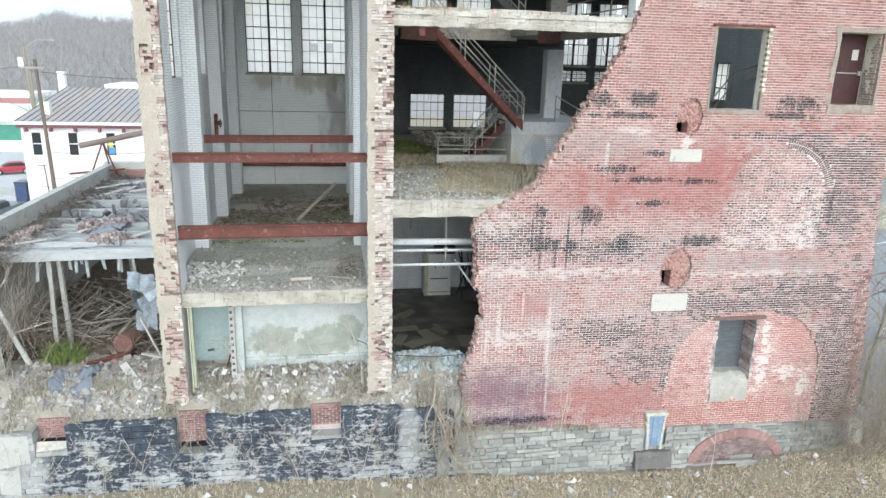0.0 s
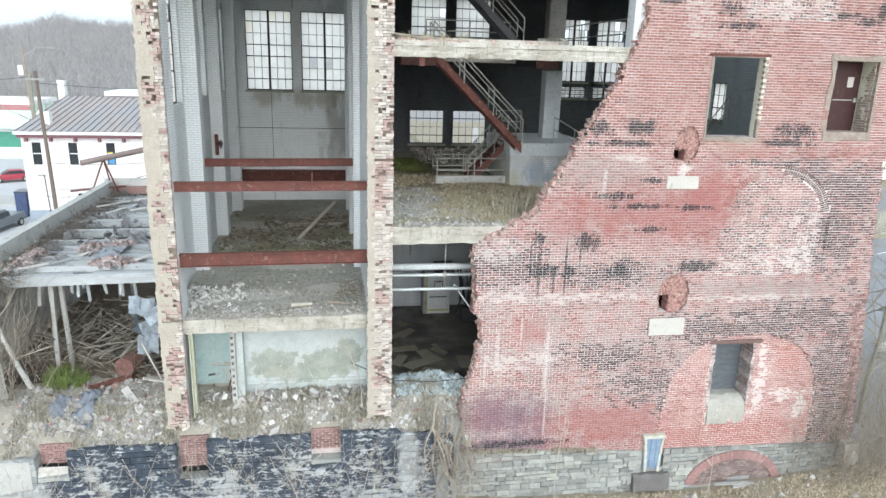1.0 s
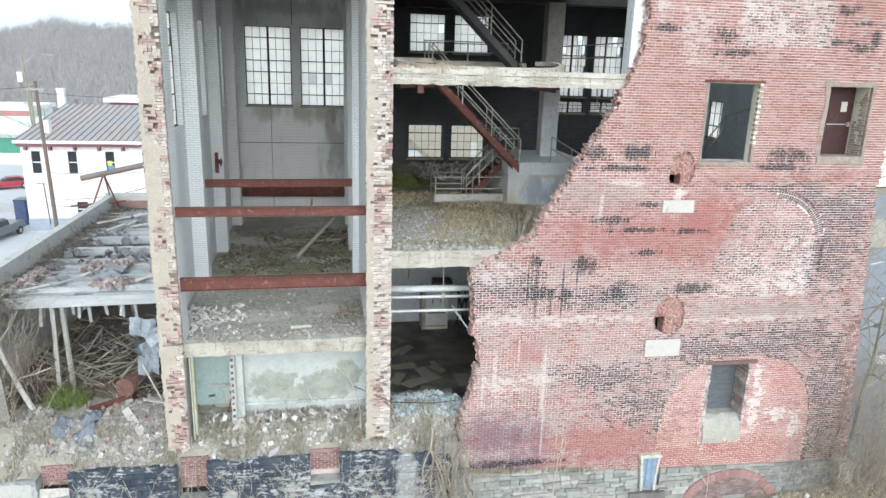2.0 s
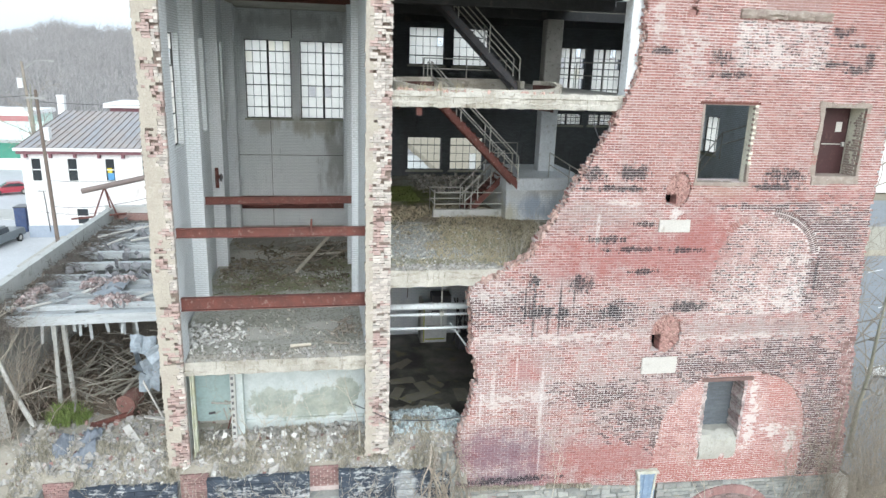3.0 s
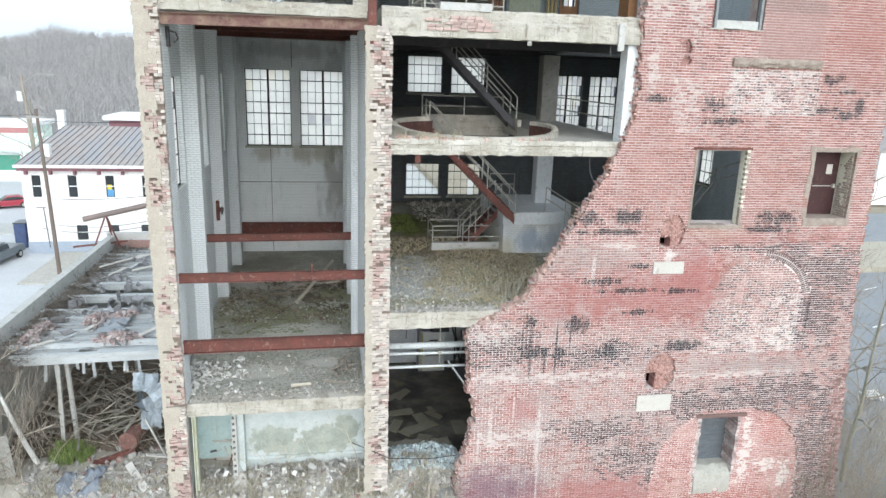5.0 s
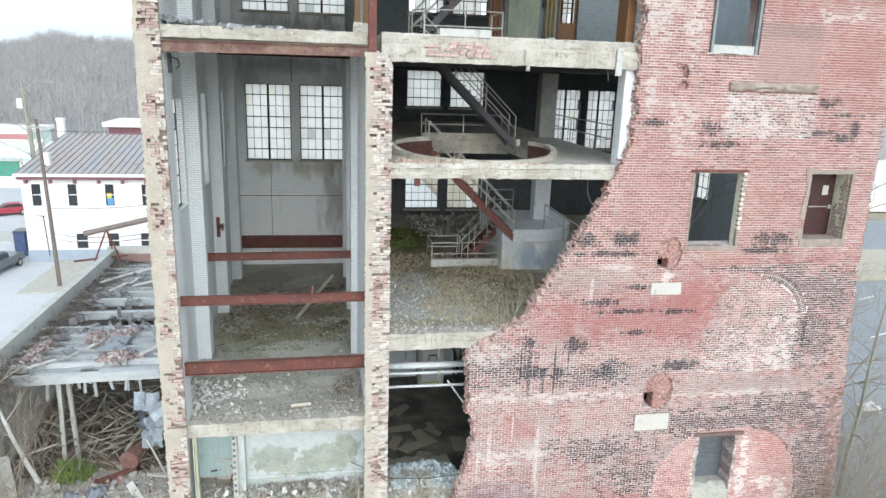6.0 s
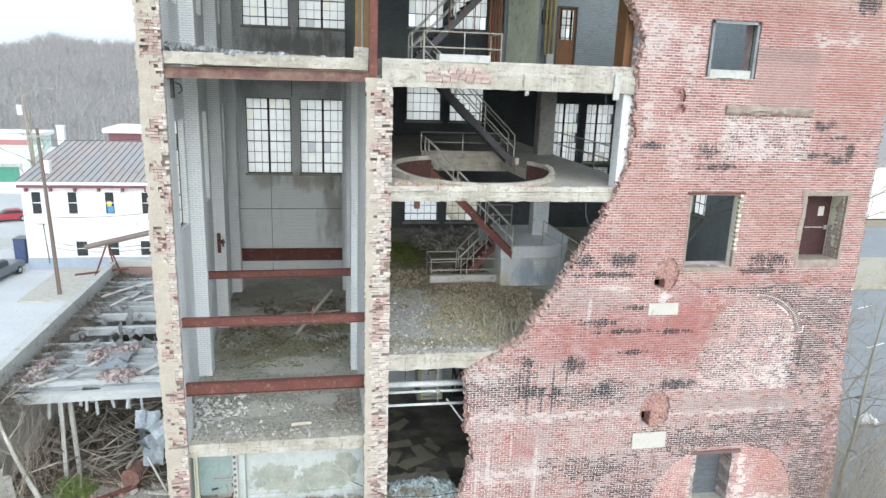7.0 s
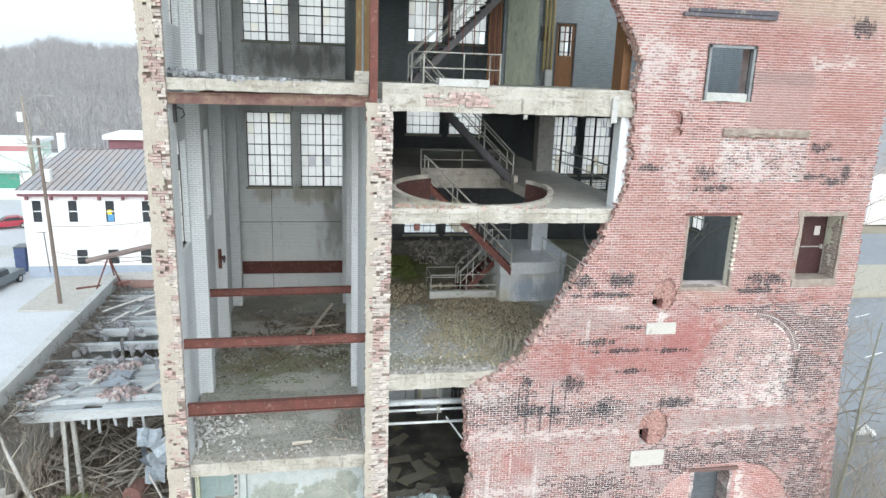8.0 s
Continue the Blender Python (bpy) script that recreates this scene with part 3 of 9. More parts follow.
def ground_height(x, y):
    """Yard before the wall, a raised terrace behind the black wall, the lower lot to the west and north."""
    near = table(((-40, 1.0), (-11, 1.05), (-6, 1.1), (-3, 0.95), (0, 0.8), (3, 0.5), (9, 0.3), (14, 0.8), (17, 1.0), (30, 0.6), (60, 0)), x)
    h = near + 0.12 * min(0, y + 0.5) * (1 if y > -8 else 0) - (0.9 if y <= -8 else 0)
    if y > 0.3:
        lot = -1.6 - 0.012 * max(0, y - 20)
        h = lot if y > 18 else h + (lot - h) * min(1, max(0, y - 2) / 16) if x < -14 or x > 13 else h
        if x < -14:
            h = lot + max(0.0, min(1.0, (x + 20) / 6)) * max(0.0, 1 - y / 20) * 4.2
        if x > 14:
            h = 0.9 - min(1, max((y - 0.3) / 3, (x - 14.5) / 4) if y > 0.3 else 0) * 1.6
    return h + 0.06 * noise.noise((x * 0.8, y * 0.8, 0)) + 0.04 * noise.noise((x * 3, y * 3, 5))


def sheet(xs, ys, f, name, material):
    me = bpy.data.meshes.new(name)
    v = [(x, y, f(x, y)) for y in ys for x in xs]
    w = len(xs)
    me.from_pydata(v, [], [(j * w + i, j * w + i + 1, (j + 1) * w + i + 1, (j + 1) * w + i) for j in range(len(ys) - 1) for i in range(w - 1)])
    for p in me.polygons:
        p.use_smooth = True
    me.materials.append(material)
    return new(name, me)


def steps(*parts):
    out = []
    for a, b, n in parts:
        out += [a + (b - a) * i / n for i in range(n)]
    return out + [parts[-1][1]]


ground = sheet(steps((-900, -60, 12), (-60, -20, 30), (-20, 24, 150), (24, 70, 30), (70, 900, 12)),
               steps((-600, -30, 10), (-30, -6, 24), (-6, 4, 50), (4, 40, 50), (40, 120, 20), (120, 1500, 14)), ground_height, "ground", M_GROUND)
tagged(ground, "dry winter ground of dead grass and soil", "ground", kind="structure")

# ---------------- front wall of red brick ----------------
COURSE, BRICK = 0.0745, 0.215
LEFT_EDGE = ((1.5, 0.62), (2.2, 0.67), (3.37, 0.69), (4.3, 0.74), (4.83, 1.0), (5.9, 1.17), (6.6, 1.11), (7.29, 0.96), (7.96, 0.97), (8.6, 0.84), (8.87, 1.05),
             (9.11, 1.49), (9.51, 2.29), (9.75, 2.6), (10.39, 2.97), (11.02, 3.33), (11.72, 3.77), (12.34, 4.12), (12.72, 4.41), (13.4, 4.75), (13.92, 4.94),
             (14.29, 5.15), (14.73, 5.3), (15.06, 5.41), (15.88, 5.46), (17.94, 5.41), (18.55, 5.51), (19.14, 5.22), (19.65, 4.89), (20.07, 4.63), (22.5, 3.6))
RIGHT_EDGE = ((1.5, 14.35), (3.1, 14.2), (4.9, 14.07), (6.6, 13.93), (9, 13.67), (11.7, 13.52), (22.5, 13.5))
# openings: x0, x1, z0, z1
OPENINGS = {"doorway": (7.5, 9.08, 11.93, 14.19), "door": (11.33, 12.75, 12.12, 14.18), "upper_window": (7.46, 8.95, 17.56, 19.1), "lower_window": (8.82, 10.17, 3.2, 5.48), "top_window": (6.9, 9.2, 20.35, 22.2)}
CRATERS = ((7.15, 7.2, 0.48, 0.64), (7.0, 11.72, 0.36, 0.52), (6.66, 17.18, 0.16, 0.07), (6.84, 17.0, 0.07, 0.15), (6.8, 16.66, 0.14, 0.1))
HOLES = ((6.69, 7.02, 6.6, 7.15), (6.62, 7.0, 11.3, 11.55))


def arch_patch(x, z):
    """The tall bricked-up arch."""
    return 8.52 < x < 11.66 and 7.72 < z and ((x - 10.09) / 1.57) ** 2 + (max(0, z - 9.5) / 1.35) ** 2 < 1


def low_patch(x, z):
    """The bricked-up arch round the lower window, with a ragged rim."""
    return abs(x - 9.95) < low_half(z)


def low_half(z):
    """Half the width of that arch at height z, toothed from course to course."""
    k = min(1.0, max(0.0, z - 2.9) / 2.85)
    if z < 1.7 or k >= 1:
        return 0.0
    return 2.7 * (1 - k ** 2.5) ** 0.4 + 0.07 * noise.noise((0, 0, z * 3.0)) + 0.1 * noise.noise((4, 0, z * 13))


def on_ring(x, z):
    """Where two rings of headers frame the right half of the tall arch."""
    d = math.hypot((x - 10.09) / 1.6, (z - 9.5) / 1.38)
    return z > 9.7 and x > 10.2 and 1.0 < d < 1.165


def flat_patch(x, z):
    return 8.1 < x < 11.1 and 15.25 < z < 16.5


def cut(spans, a, b):
    out = []
    for s, e in spans:
        if b <= s or a >= e:
            out.append((s, e))
        else:
            if a > s:
                out.append((s, a))
            if b < e:
                out.append((b, e))
    return out


wall_front = thing("wall_front", "tall ruined red brick wall with a broken stepped edge", "wall", kind="structure")
core, bricks, faded, infill, pits, raw = Heap(), Heap(), Heap(), Heap(), Heap(), Heap()
loose = []
row = 0
z = 1.72
while z < 22.3:
    tall = COURSE + max(-0.007, min(0.007, rng.gauss(0, 0.0035)))
    mid = z + tall / 2
    a = table(LEFT_EDGE, mid) + rng.uniform(-0.035, 0.035) + 0.16 * noise.noise((0, 0, mid * 2.1)) + 0.08 * noise.noise((0, 4, mid * 7))
    b = table(RIGHT_EDGE, mid) + rng.uniform(-0.06, 0.06)
    spans = [(a, b)]
    for x0, x1, z0, z1 in list(OPENINGS.values()) + list(HOLES):
        if z0 < mid < z1:
            spans = cut(spans, x0 + rng.uniform(-0.02, 0.02), x1 + rng.uniform(-0.02, 0.02))
    for cx, cz, rx, rz in CRATERS:
        if abs(mid - cz) < rz:
            half = rx * math.sqrt(1 - ((mid - cz) / rz) ** 2) * (1 + 0.25 * noise.noise((cx, 5.0, mid * 6)))
            for s, e in cut([(cx - half, cx + half)], *HOLES[0][:2]) if HOLES[0][2] < mid < HOLES[0][3] else cut([(cx - half, cx + half)], *HOLES[1][:2]) if HOLES[1][2] < mid < HOLES[1][3] else [(cx - half, cx + half)]:
                pits.box(s, e, 0.09, 0.46, z, z + tall)
            spans = cut(spans, cx - half, cx + half)
    for s, e in spans:
        low = (9.95 - low_half(mid), 9.95 + low_half(mid))
        for s2, e2 in cut([(s + 0.03, e - 0.03)], *low) if low[1] > low[0] else [(s + 0.03, e - 0.03)]:
            thin = 11.93 < mid < 14.19 and abs(s2 - 9.11) < 0.08
            if thin:
                core.box(s2, 9.5, 0.012, 0.29, z, z + tall)
            core.box(9.5 if thin else s2, e2, 0.012, 0.46, z, z + tall)
        if low[1] > low[0] and max(s, low[0]) < min(e, low[1]):
            core.box(max(s + 0.03, low[0] - 0.001), min(e - 0.03, low[1] + 0.001), 0.075, 0.46, z, z + tall)
        if e > 6.3:
            core.box(9.5 if 11.93 < mid < 14.19 and abs(s - 9.08) < 0.08 else max(s + 0.03, 6.3), e - 0.03, 0.46, 0.72, z, z + tall)
        # the broken edge is built of whole bricks, three deep
        if s == a:
            for y in (0.12, 0.24, 0.36):
                bricks.box(s - rng.uniform(-0.07, 0.03), s + 0.1, y, y + 0.1, z + 0.005, z + tall - 0.005, 0.006)
        if abs(e - b) < 1e-6:
            for y in (0.12, 0.24, 0.36):
                bricks.box(e - 0.1, e + rng.uniform(-0.06, 0.05), y, y + 0.1, z + 0.005, z + tall - 0.005, 0.006)
    header = row % 6 == 0
    step = 0.1075 if header else BRICK
    x = -0.5 + (0 if row % 2 else BRICK / 2)
    while x < 14.6:
        bits = [(max(x + 0.0105, s), min(x + step - 0.0105, e)) for s, e in spans]
        for edge in (9.95 - low_half(mid), 9.95 + low_half(mid)) if low_half(mid) else ():
            bits = [q for s, e in bits for q in (((s, edge), (edge, e)) if s < edge < e else ((s, e),))]
        for x0, x1 in bits:
            if x1 - x0 < 0.03 or on_ring((x0 + x1) / 2, mid):
                continue
            c = (x0 + x1) / 2
            out = 0.004 + rng.uniform(-0.003, 0.004)
            sag = 0.016 * noise.noise((x * 0.45, row * 0.14, 11)) + 0.003 * noise.noise((x * 1.5, row * 0.7, 5)) + rng.uniform(-0.003, 0.003)
            z0, z1 = z + 0.0105 + sag, z + tall - 0.0105 + sag
            if x1 > b - 0.42 + 0.1 * noise.noise((1, 0, mid * 4)) and mid < 7.0:
                raw.box(x0, x1, rng.uniform(-0.025, 0.008), 0.09, z0 - 0.006, z1 + 0.004, 0.008)
            elif arch_patch(c, mid):
                faded.box(x0, x1, 0.009 - out, 0.09, z0, z1, 0.004)
            elif flat_patch(c, mid):
                faded.box(x0, x1, 0.007 - out, 0.09, z0, z1, 0.004)
            elif low_patch(c, mid):
                infill.box(x0, x1, 0.066 - out, 0.12, z0, z1, 0.005)
            else:
                if not header and x1 - x0 > step - 0.0215 and 1.2 < x < 5.6 and 9.0 < z < 11.4 and len(loose) < 300:
                    loose.append((c, out, mid + sag))
                else:
                    bricks.box(x0, x1, -out, 0.07, z0, z1, 0.003)
        x += step
    z += tall
    row += 1
give("crater_back", pits, M_PATCH_RED, wall_front, "raw broken brick behind the facing")
give("mortar_core", core, M_JOINT, wall_front)
give("bared_corner", raw, plain("bared_corner_brick", (0.27, 0.16, 0.148), (0.33, 0.235, 0.22), (0.44, 0.39, 0.37), 2.5, 26, island=0.7, bump=0.9), wall_front, "raw red brick where the corner facing fell off", kind="stuff")
give("brickwork", bricks, M_BRICK, wall_front, kind="stuff")
give("whitewashed_infill", faded, M_PATCH, wall_front, "whitewashed brick filling an old arch", kind="stuff")
give("brick_infill", infill, M_LOWPATCH, wall_front, "patched red brick round a window", kind="stuff")

# Black panels close the holes behind and stand for unlit depth.
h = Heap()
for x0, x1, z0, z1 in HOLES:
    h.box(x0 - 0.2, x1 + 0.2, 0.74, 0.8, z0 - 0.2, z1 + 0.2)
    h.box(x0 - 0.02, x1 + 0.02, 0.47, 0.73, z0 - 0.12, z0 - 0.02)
give("hole_back", h, M_HOLE, wall_front, "black panels behind broken holes, standing for their deep shade")

# ---------------- stone foundation under the brick ----------------
foundation = thing("wall_foundation", "coursed grey rubble stone foundation wall", "foundation", kind="structure")


def foundation_top(x):
    return table(((0.2, 2.28), (4, 2.1), (6, 1.93), (9, 1.82), (13.5, 1.68), (14.6, 1.5)), x)


def in_low_arch(x, z):
    return ((x - 10.05) / 1.55) ** 2 + ((z - 0.2) / 1.25) ** 2 < 1


h = Heap()
for i in range(56):
    x0, x1 = 0.25 + i * 0.25, 0.5 + i * 0.25
    if 6.7 < (x0 + x1) / 2 < 7.45:
        h.box(x0, x1, 0.02, 0.5, -0.4, 1.2)
        continue
    h.box(x0, x1, 0.0, 0.5, -0.4, foundation_top((x0 + x1) / 2) - 0.02)
give("mortar_bed", h, plain("grey_bedding", (0.34, 0.34, 0.325), (0.27, 0.27, 0.26), (0.20, 0.20, 0.19), 1.5, 20), foundation)
z = 0.0
stones = []
while z < 2.3:
    hh = rng.uniform(0.1, 0.21)
    x = 0.2 + rng.uniform(0, 0.3)
    while x < 14.3:
        w = rng.uniform(0.14, 0.34) if rng.random() < 0.5 else rng.uniform(0.3, 0.62)
        lift = 0.05 * noise.noise((x * 0.9, 0, z * 2))
        top = foundation_top(x + w / 2)
        z0, z1 = z + lift, min(z + hh + lift, top)
        c = x + w / 2
        if z1 - z0 > 0.05 and not (6.5 < c < 7.65 and z1 > 1.1) and not in_low_arch(c, z + hh / 2) and z1 > ground_height(c, -0.2) - 0.1:
            stones.append((x, x + w, z0, z1))
        x += w
    z += hh


def field_stone(h, x0, x1, z0, z1):
    """A roughly squared stone with a worn, drawn-in face."""
    r = lambda a: rng.uniform(-a, a)
    out = -0.035 - rng.uniform(0, 0.035)
    ring = ((x0, z0), (x1, z0), (x1, z1), (x0, z1))
    face = ((x0 + 0.014, z0 + 0.012), (x1 - 0.014, z0 + 0.012), (x1 - 0.014, z1 - 0.012), (x0 + 0.014, z1 - 0.012))
    h.solid([(x, 0.02, z) for x, z in ring] + [(x + r(0.022), out + r(0.012), z + r(0.018)) for x, z in face])


rest = Heap()
for i, q in enumerate(sorted(stones, key=lambda q: q[0])):
    if i < 300:
        h = Heap()
        field_stone(h, *q)
        give("stone", h, M_STONE, foundation)
    else:
        field_stone(rest, *q)
give("rubble_stonework", rest, M_STONE, foundation, kind="stuff")

# ---------------- black painted wall before the terrace ----------------
wall_black = thing("wall_retaining", "stone basement wall with flaking black tar paint", "retaining wall", kind="structure")
RECESS = ((-11.2, -10.38, 2.42, 9), (-7.5, -6.7, 2.05, 9), (-3.79, -2.94, 2.42, 9))
h = Heap()
z = 0.4
spans = []
while z < 3.3:
    hh = rng.uniform(0.15, 0.24)
    sp = [(-12.3, 0.45)]
    for x0, x1, z0, z1 in RECESS:
        if z + hh / 2 > z0:
            sp = cut(sp, x0, x1)
    for s, e in sp:
        h.box(s + 0.01, e - 0.01, -0.22, 0.3, z - 0.001, min(z + hh, 3.0))
        x = s
        while x < e - 0.02:
            w = min(rng.uniform(0.25, 0.8), e - x)
            if e - x - w < 0.15:
                w = e - x
            top = table(((-12.3, 3.1), (-11, 3.15), (-10.3, 3.28), (-7.5, 3.24), (-4, 3.4), (-2.9, 3.35), (-1.3, 3.2), (0.5, 3.1)), x)
            if top - z > 0.06:
                b = Heap()
                b.box(x, x + w - 0.01, -0.26 - rng.uniform(0, 0.018), -0.1, z + 0.005, min(z + hh, top + rng.uniform(-0.04, 0.03)) - 0.006, 0.008)
                give("stone", b, M_TARRED, wall_black)
            x += w
    z += hh
give("rubble_core", h, M_STONE, wall_black)

# ---------------- walls of the open hall ----------------
FLOOR_A, FLOOR_1, FLOOR_2, FLOOR_3, FLOOR_0, TOP = 6.76, 9.33, 14.33, 17.75, 3.4, 23.0


def wall_with(name, label, spans, openings, axis, material, parent=None):
    """A wall of boxes round its openings. spans: along a0..a1, thickness t0..t1, height z0..z1; openings along, height."""
    a0, a1, t0, t1, z0, z1 = spans
    h = Heap()
    zs = sorted({z0, z1, *[z for o in openings for z in o[2:] if z0 < z < z1]})
    for lo, hi in zip(zs, zs[1:]):
        sp = [(a0, a1)]
        for o in openings:
            if o[2] < (lo + hi) / 2 < o[3]:
                sp = cut(sp, o[0], o[1])
        for s, e in sp:
            if axis == "x":
                h.box(s, e, t0, t1, lo, hi)
            else:
                h.box(t0, t1, s, e, lo, hi)
    return tagged(give(name, h, material, parent), label, "" if parent else "wall", kind="" if parent else "structure")


WEST_WINDOWS = [(y, y + 1.4, z0, z1) for y in (3.38, 7.95, 12.8) for z0, z1 in ((12.35, 15.75), (19.2, 22.3))]
wall_west = wall_with("wall_west", "white painted brick side wall with tall slot windows", (1.06, 17.2, -7.96, -7.65, 3.0, TOP), WEST_WINDOWS, "y", M_WHITE)
NORTH_WEST = [(x, x + w, z0, z1) for x, w in ((-7.0, 2.2), (-4.36, 2.28)) for z0, z1 in ((12.25, 16.0), (19.4, 22.4))]
wall_north_a = wall_with("wall_north", "grey painted brick back wall with steel factory windows", (-8.05, -1.45, 17.2, 17.7, 3.0, TOP), NORTH_WEST, "x", M_BACKWALL)
NORTH_EAST = [(x, x + 1.82, z0, z1) for x in (1.05, 3.32) for z0, z1 in ((9.67, 11.4), (15.05, 16.9), (19.68, 22.3))]
NORTH_EAST += [(9.1, 10.5, 13.0, 16.15), (10.9, 12.5, 13.0, 16.15), (9.1, 10.5, 18.5, 21.5), (9.1, 10.5, 12.15, 12.75), (10.9, 12.5, 12.15, 12.75)]
wall_north_b = wall_with("wall_north_hall", "painted brick back wall with factory windows, darkened for the dim interior", (-1.45, 13.5, 17.4, 17.9, 3.0, 17.3), [o for o in NORTH_EAST if o[3] < 17.3], "x", M_GREYW)
wall_north_c = wall_with("wall_north_top", "blue-grey painted brick back wall of the top floor", (-1.45, 13.5, 17.4, 17.9, 17.3, TOP), [o for o in NORTH_EAST if o[3] > 17.3], "x", M_PARTITION)
wall_middle = wall_with("wall_middle", "white painted brick dividing wall between two bays", (0.75, 17.4, -2.1, -1.45, 3.0, 17.3), [], "y", M_WHITE)
wall_upper = wall_with("wall_middle_upper", "dingy painted brick dividing wall of the top floor", (5.5, 17.4, -2.1, -1.45, 17.3, TOP), [], "y", M_PARTITION)
EAST_WINDOWS = [(8.2, 9.4, 11.75, 13.3), (11.6, 12.8, 11.75, 13.3), (14.2, 15.4, 11.75, 13.3)]
wall_east = wall_with("wall_east", "grey painted brick side wall of the hall", (0.72, 17.9, 13.0, 13.45, 0.5, TOP), EAST_WINDOWS, "y", painted_brick("blue_grey_hall_brick", (0.58, 0.65, 0.70), (0.50, 0.57, 0.62), (0.32, 0.35, 0.36)))
# The roof is unseen; one bay is left out so daylight reaches the rooms below.
roof = give("ceiling", (lambda h: (h.box(-8.05, 6.6, 0.3, 17.9, TOP - 0.3, TOP), h.box(6.6, 13.5, 11.4, 17.9, TOP - 0.3, TOP), h)[-1])(Heap()), M_CONCRETE)
tagged(roof, "unseen stained concrete roof slab, one bay left open for light", "ceiling", kind="structure")

h = Heap()
h.box(-7.6, -2.15, 17.185, 17.2, 10.4, 10.425)
h.box(-5.87, -5.85, 17.185, 17.2, 6.8, 12.1)
h.box(-4.75, -4.72, 17.18, 17.2, 16.1, 17.4)
tagged(give("wall_seam", h, M_FRAME), "thin dark seams across the painted back wall", "seam", kind="structure")
# pilasters of the hall
pil = Heap()
pil.box(-7.66, -7.2, 0, 0.62, 3.0, TOP)
first = tagged(give("pilaster", pil, M_WHITE), "white painted brick pilaster on the side wall", "pilaster", "pilasters of the hall", "structure")
first.matrix_basis = pose(0, 5.0, 0)
for y in (9.8, 14.6):
    copy_thing(first, pose(0, y, 0))
pil = Heap()
pil.box(-2.32, -2.05, 0, 0.62, 3.0, 17.2)
first = tagged(give("pilaster", pil, M_WHITE), "slim white painted brick pilaster on the dividing wall", "pilaster", "pilasters of the hall", "structure")
first.matrix_basis = pose(0, 5.0, 0)
for y in (9.8, 14.6):
    copy_thing(first, pose(0, y, 0))


# ---------------- broken brick piers at the torn front ----------------
def torn_pier(name, label, x0, x1, z0, z1, stucco, depth=0.75, bare=0.1, low=0.0):
    """The torn end of a wall: ragged brick ends, half covered by stucco, each course at its own depth."""
    pier = thing(name, label, "pier", "torn wall ends", "structure")
    h, b, w, s = Heap(), Heap(), Heap(), Heap()
    singles = 0
    z = z0
    while z < z1:
        lean = 0.03 * noise.noise((x0, 0, z * 0.9))
        h.box(x0 + 0.04, x1 - 0.02, 0.13, 0.3, z, z + COURSE)
        x = x0 + lean + rng.uniform(-0.02, 0.02)
        while x < x1 - 0.03:
            wd = min(rng.choice((0.1, 0.1, 0.21)), x1 - x)
            f = (x - x0) / (x1 - x0)
            patch = noise.noise((x * 2.4, 4.0 + x0, z * 1.6)) + 0.5 * noise.noise((x * 7, 4.0, z * 7)) + low * max(0, 1 - (z - 3.6) / 4)
            out = rng.uniform(-0.025, 0.07)
            red = patch > bare
            if f < stucco * 0.3 or (f < stucco * 1.5 + 0.3 * noise.noise((x * 5, 9.0, z * 2.2)) and not red):
                s.box(x, x + wd + 0.001, 0.025 * noise.noise((x * 2.5, 2.0, z * 1.9)) + rng.uniform(-0.004, 0.004), 0.2, z - 0.0005, z + COURSE + 0.0005)
            elif rng.random() < (0.14 if red else 0.07) + 0.25 * max(0, noise.noise((x * 3, 14.0, z * 0.9)) - 0.2):
                pass
            elif red:
                own = singles < 280 and 6.0 < z < 16.0
                singles += own
                q = Heap() if own else b
                q.box(x, x + wd - 0.008, out, 0.22, z + 0.004, z + COURSE - 0.006, 0.006)
                if own:
                    give("brick", q, M_PIERRED, pier)
            else:
                w.box(x, x + wd - 0.005, out * 0.7, 0.22, z + 0.003, z + COURSE - 0.004, 0.006)
            x += wd
        z += COURSE
    give("wall_core", h, M_PIERCORE, pier)
    h = Heap()
    h.box(x0 + 0.06, x1 - 0.01, 0.22, depth, z0, z1)
    give("painted_side", h, M_WHITE, pier, "white painted brick side")
    give("red_brick_end", b, M_PIERRED, pier, "torn red brick ends", kind="stuff")
    give("pale_brick_end", w, M_PIERPALE, pier, "torn whitewashed brick ends", kind="stuff")
    give("stucco", s, M_PIERSTUCCO, pier, "tan stucco remains", kind="stuff")
    return pier


M_PIERCORE = plain("dark_rubble_core", (0.25, 0.20, 0.17), (0.17, 0.135, 0.115), (0.32, 0.27, 0.23), 4, 22, bump=1.0)
M_PIERRED = plain("torn_red_brick", (0.40, 0.285, 0.26), (0.47, 0.39, 0.36), (0.54, 0.50, 0.465), 3, 30, island=0.4, obj=0.3)
M_PIERPALE = plain("torn_pale_brick", (0.52, 0.485, 0.445), (0.43, 0.375, 0.34), (0.34, 0.265, 0.235), 3, 30, island=0.45)
M_PIERSTUCCO = plain("torn_tan_stucco", (0.46, 0.425, 0.36), (0.40, 0.355, 0.305), (0.52, 0.49, 0.43), 2.4, 24, bump=0.9, amount=0.9)
torn_pier("pier_left", "torn end of a brick side wall with tan stucco", -7.76, -7.16, 3.6, TOP, 0.4, 1.05, 0.13, 0.35)
torn_pier("pier_middle", "torn end of a brick dividing wall, pale and red", -2.14, -1.43, 3.6, 17.2, 0.12, 0.75, 0.26)

# ---------------- slabs ----------------


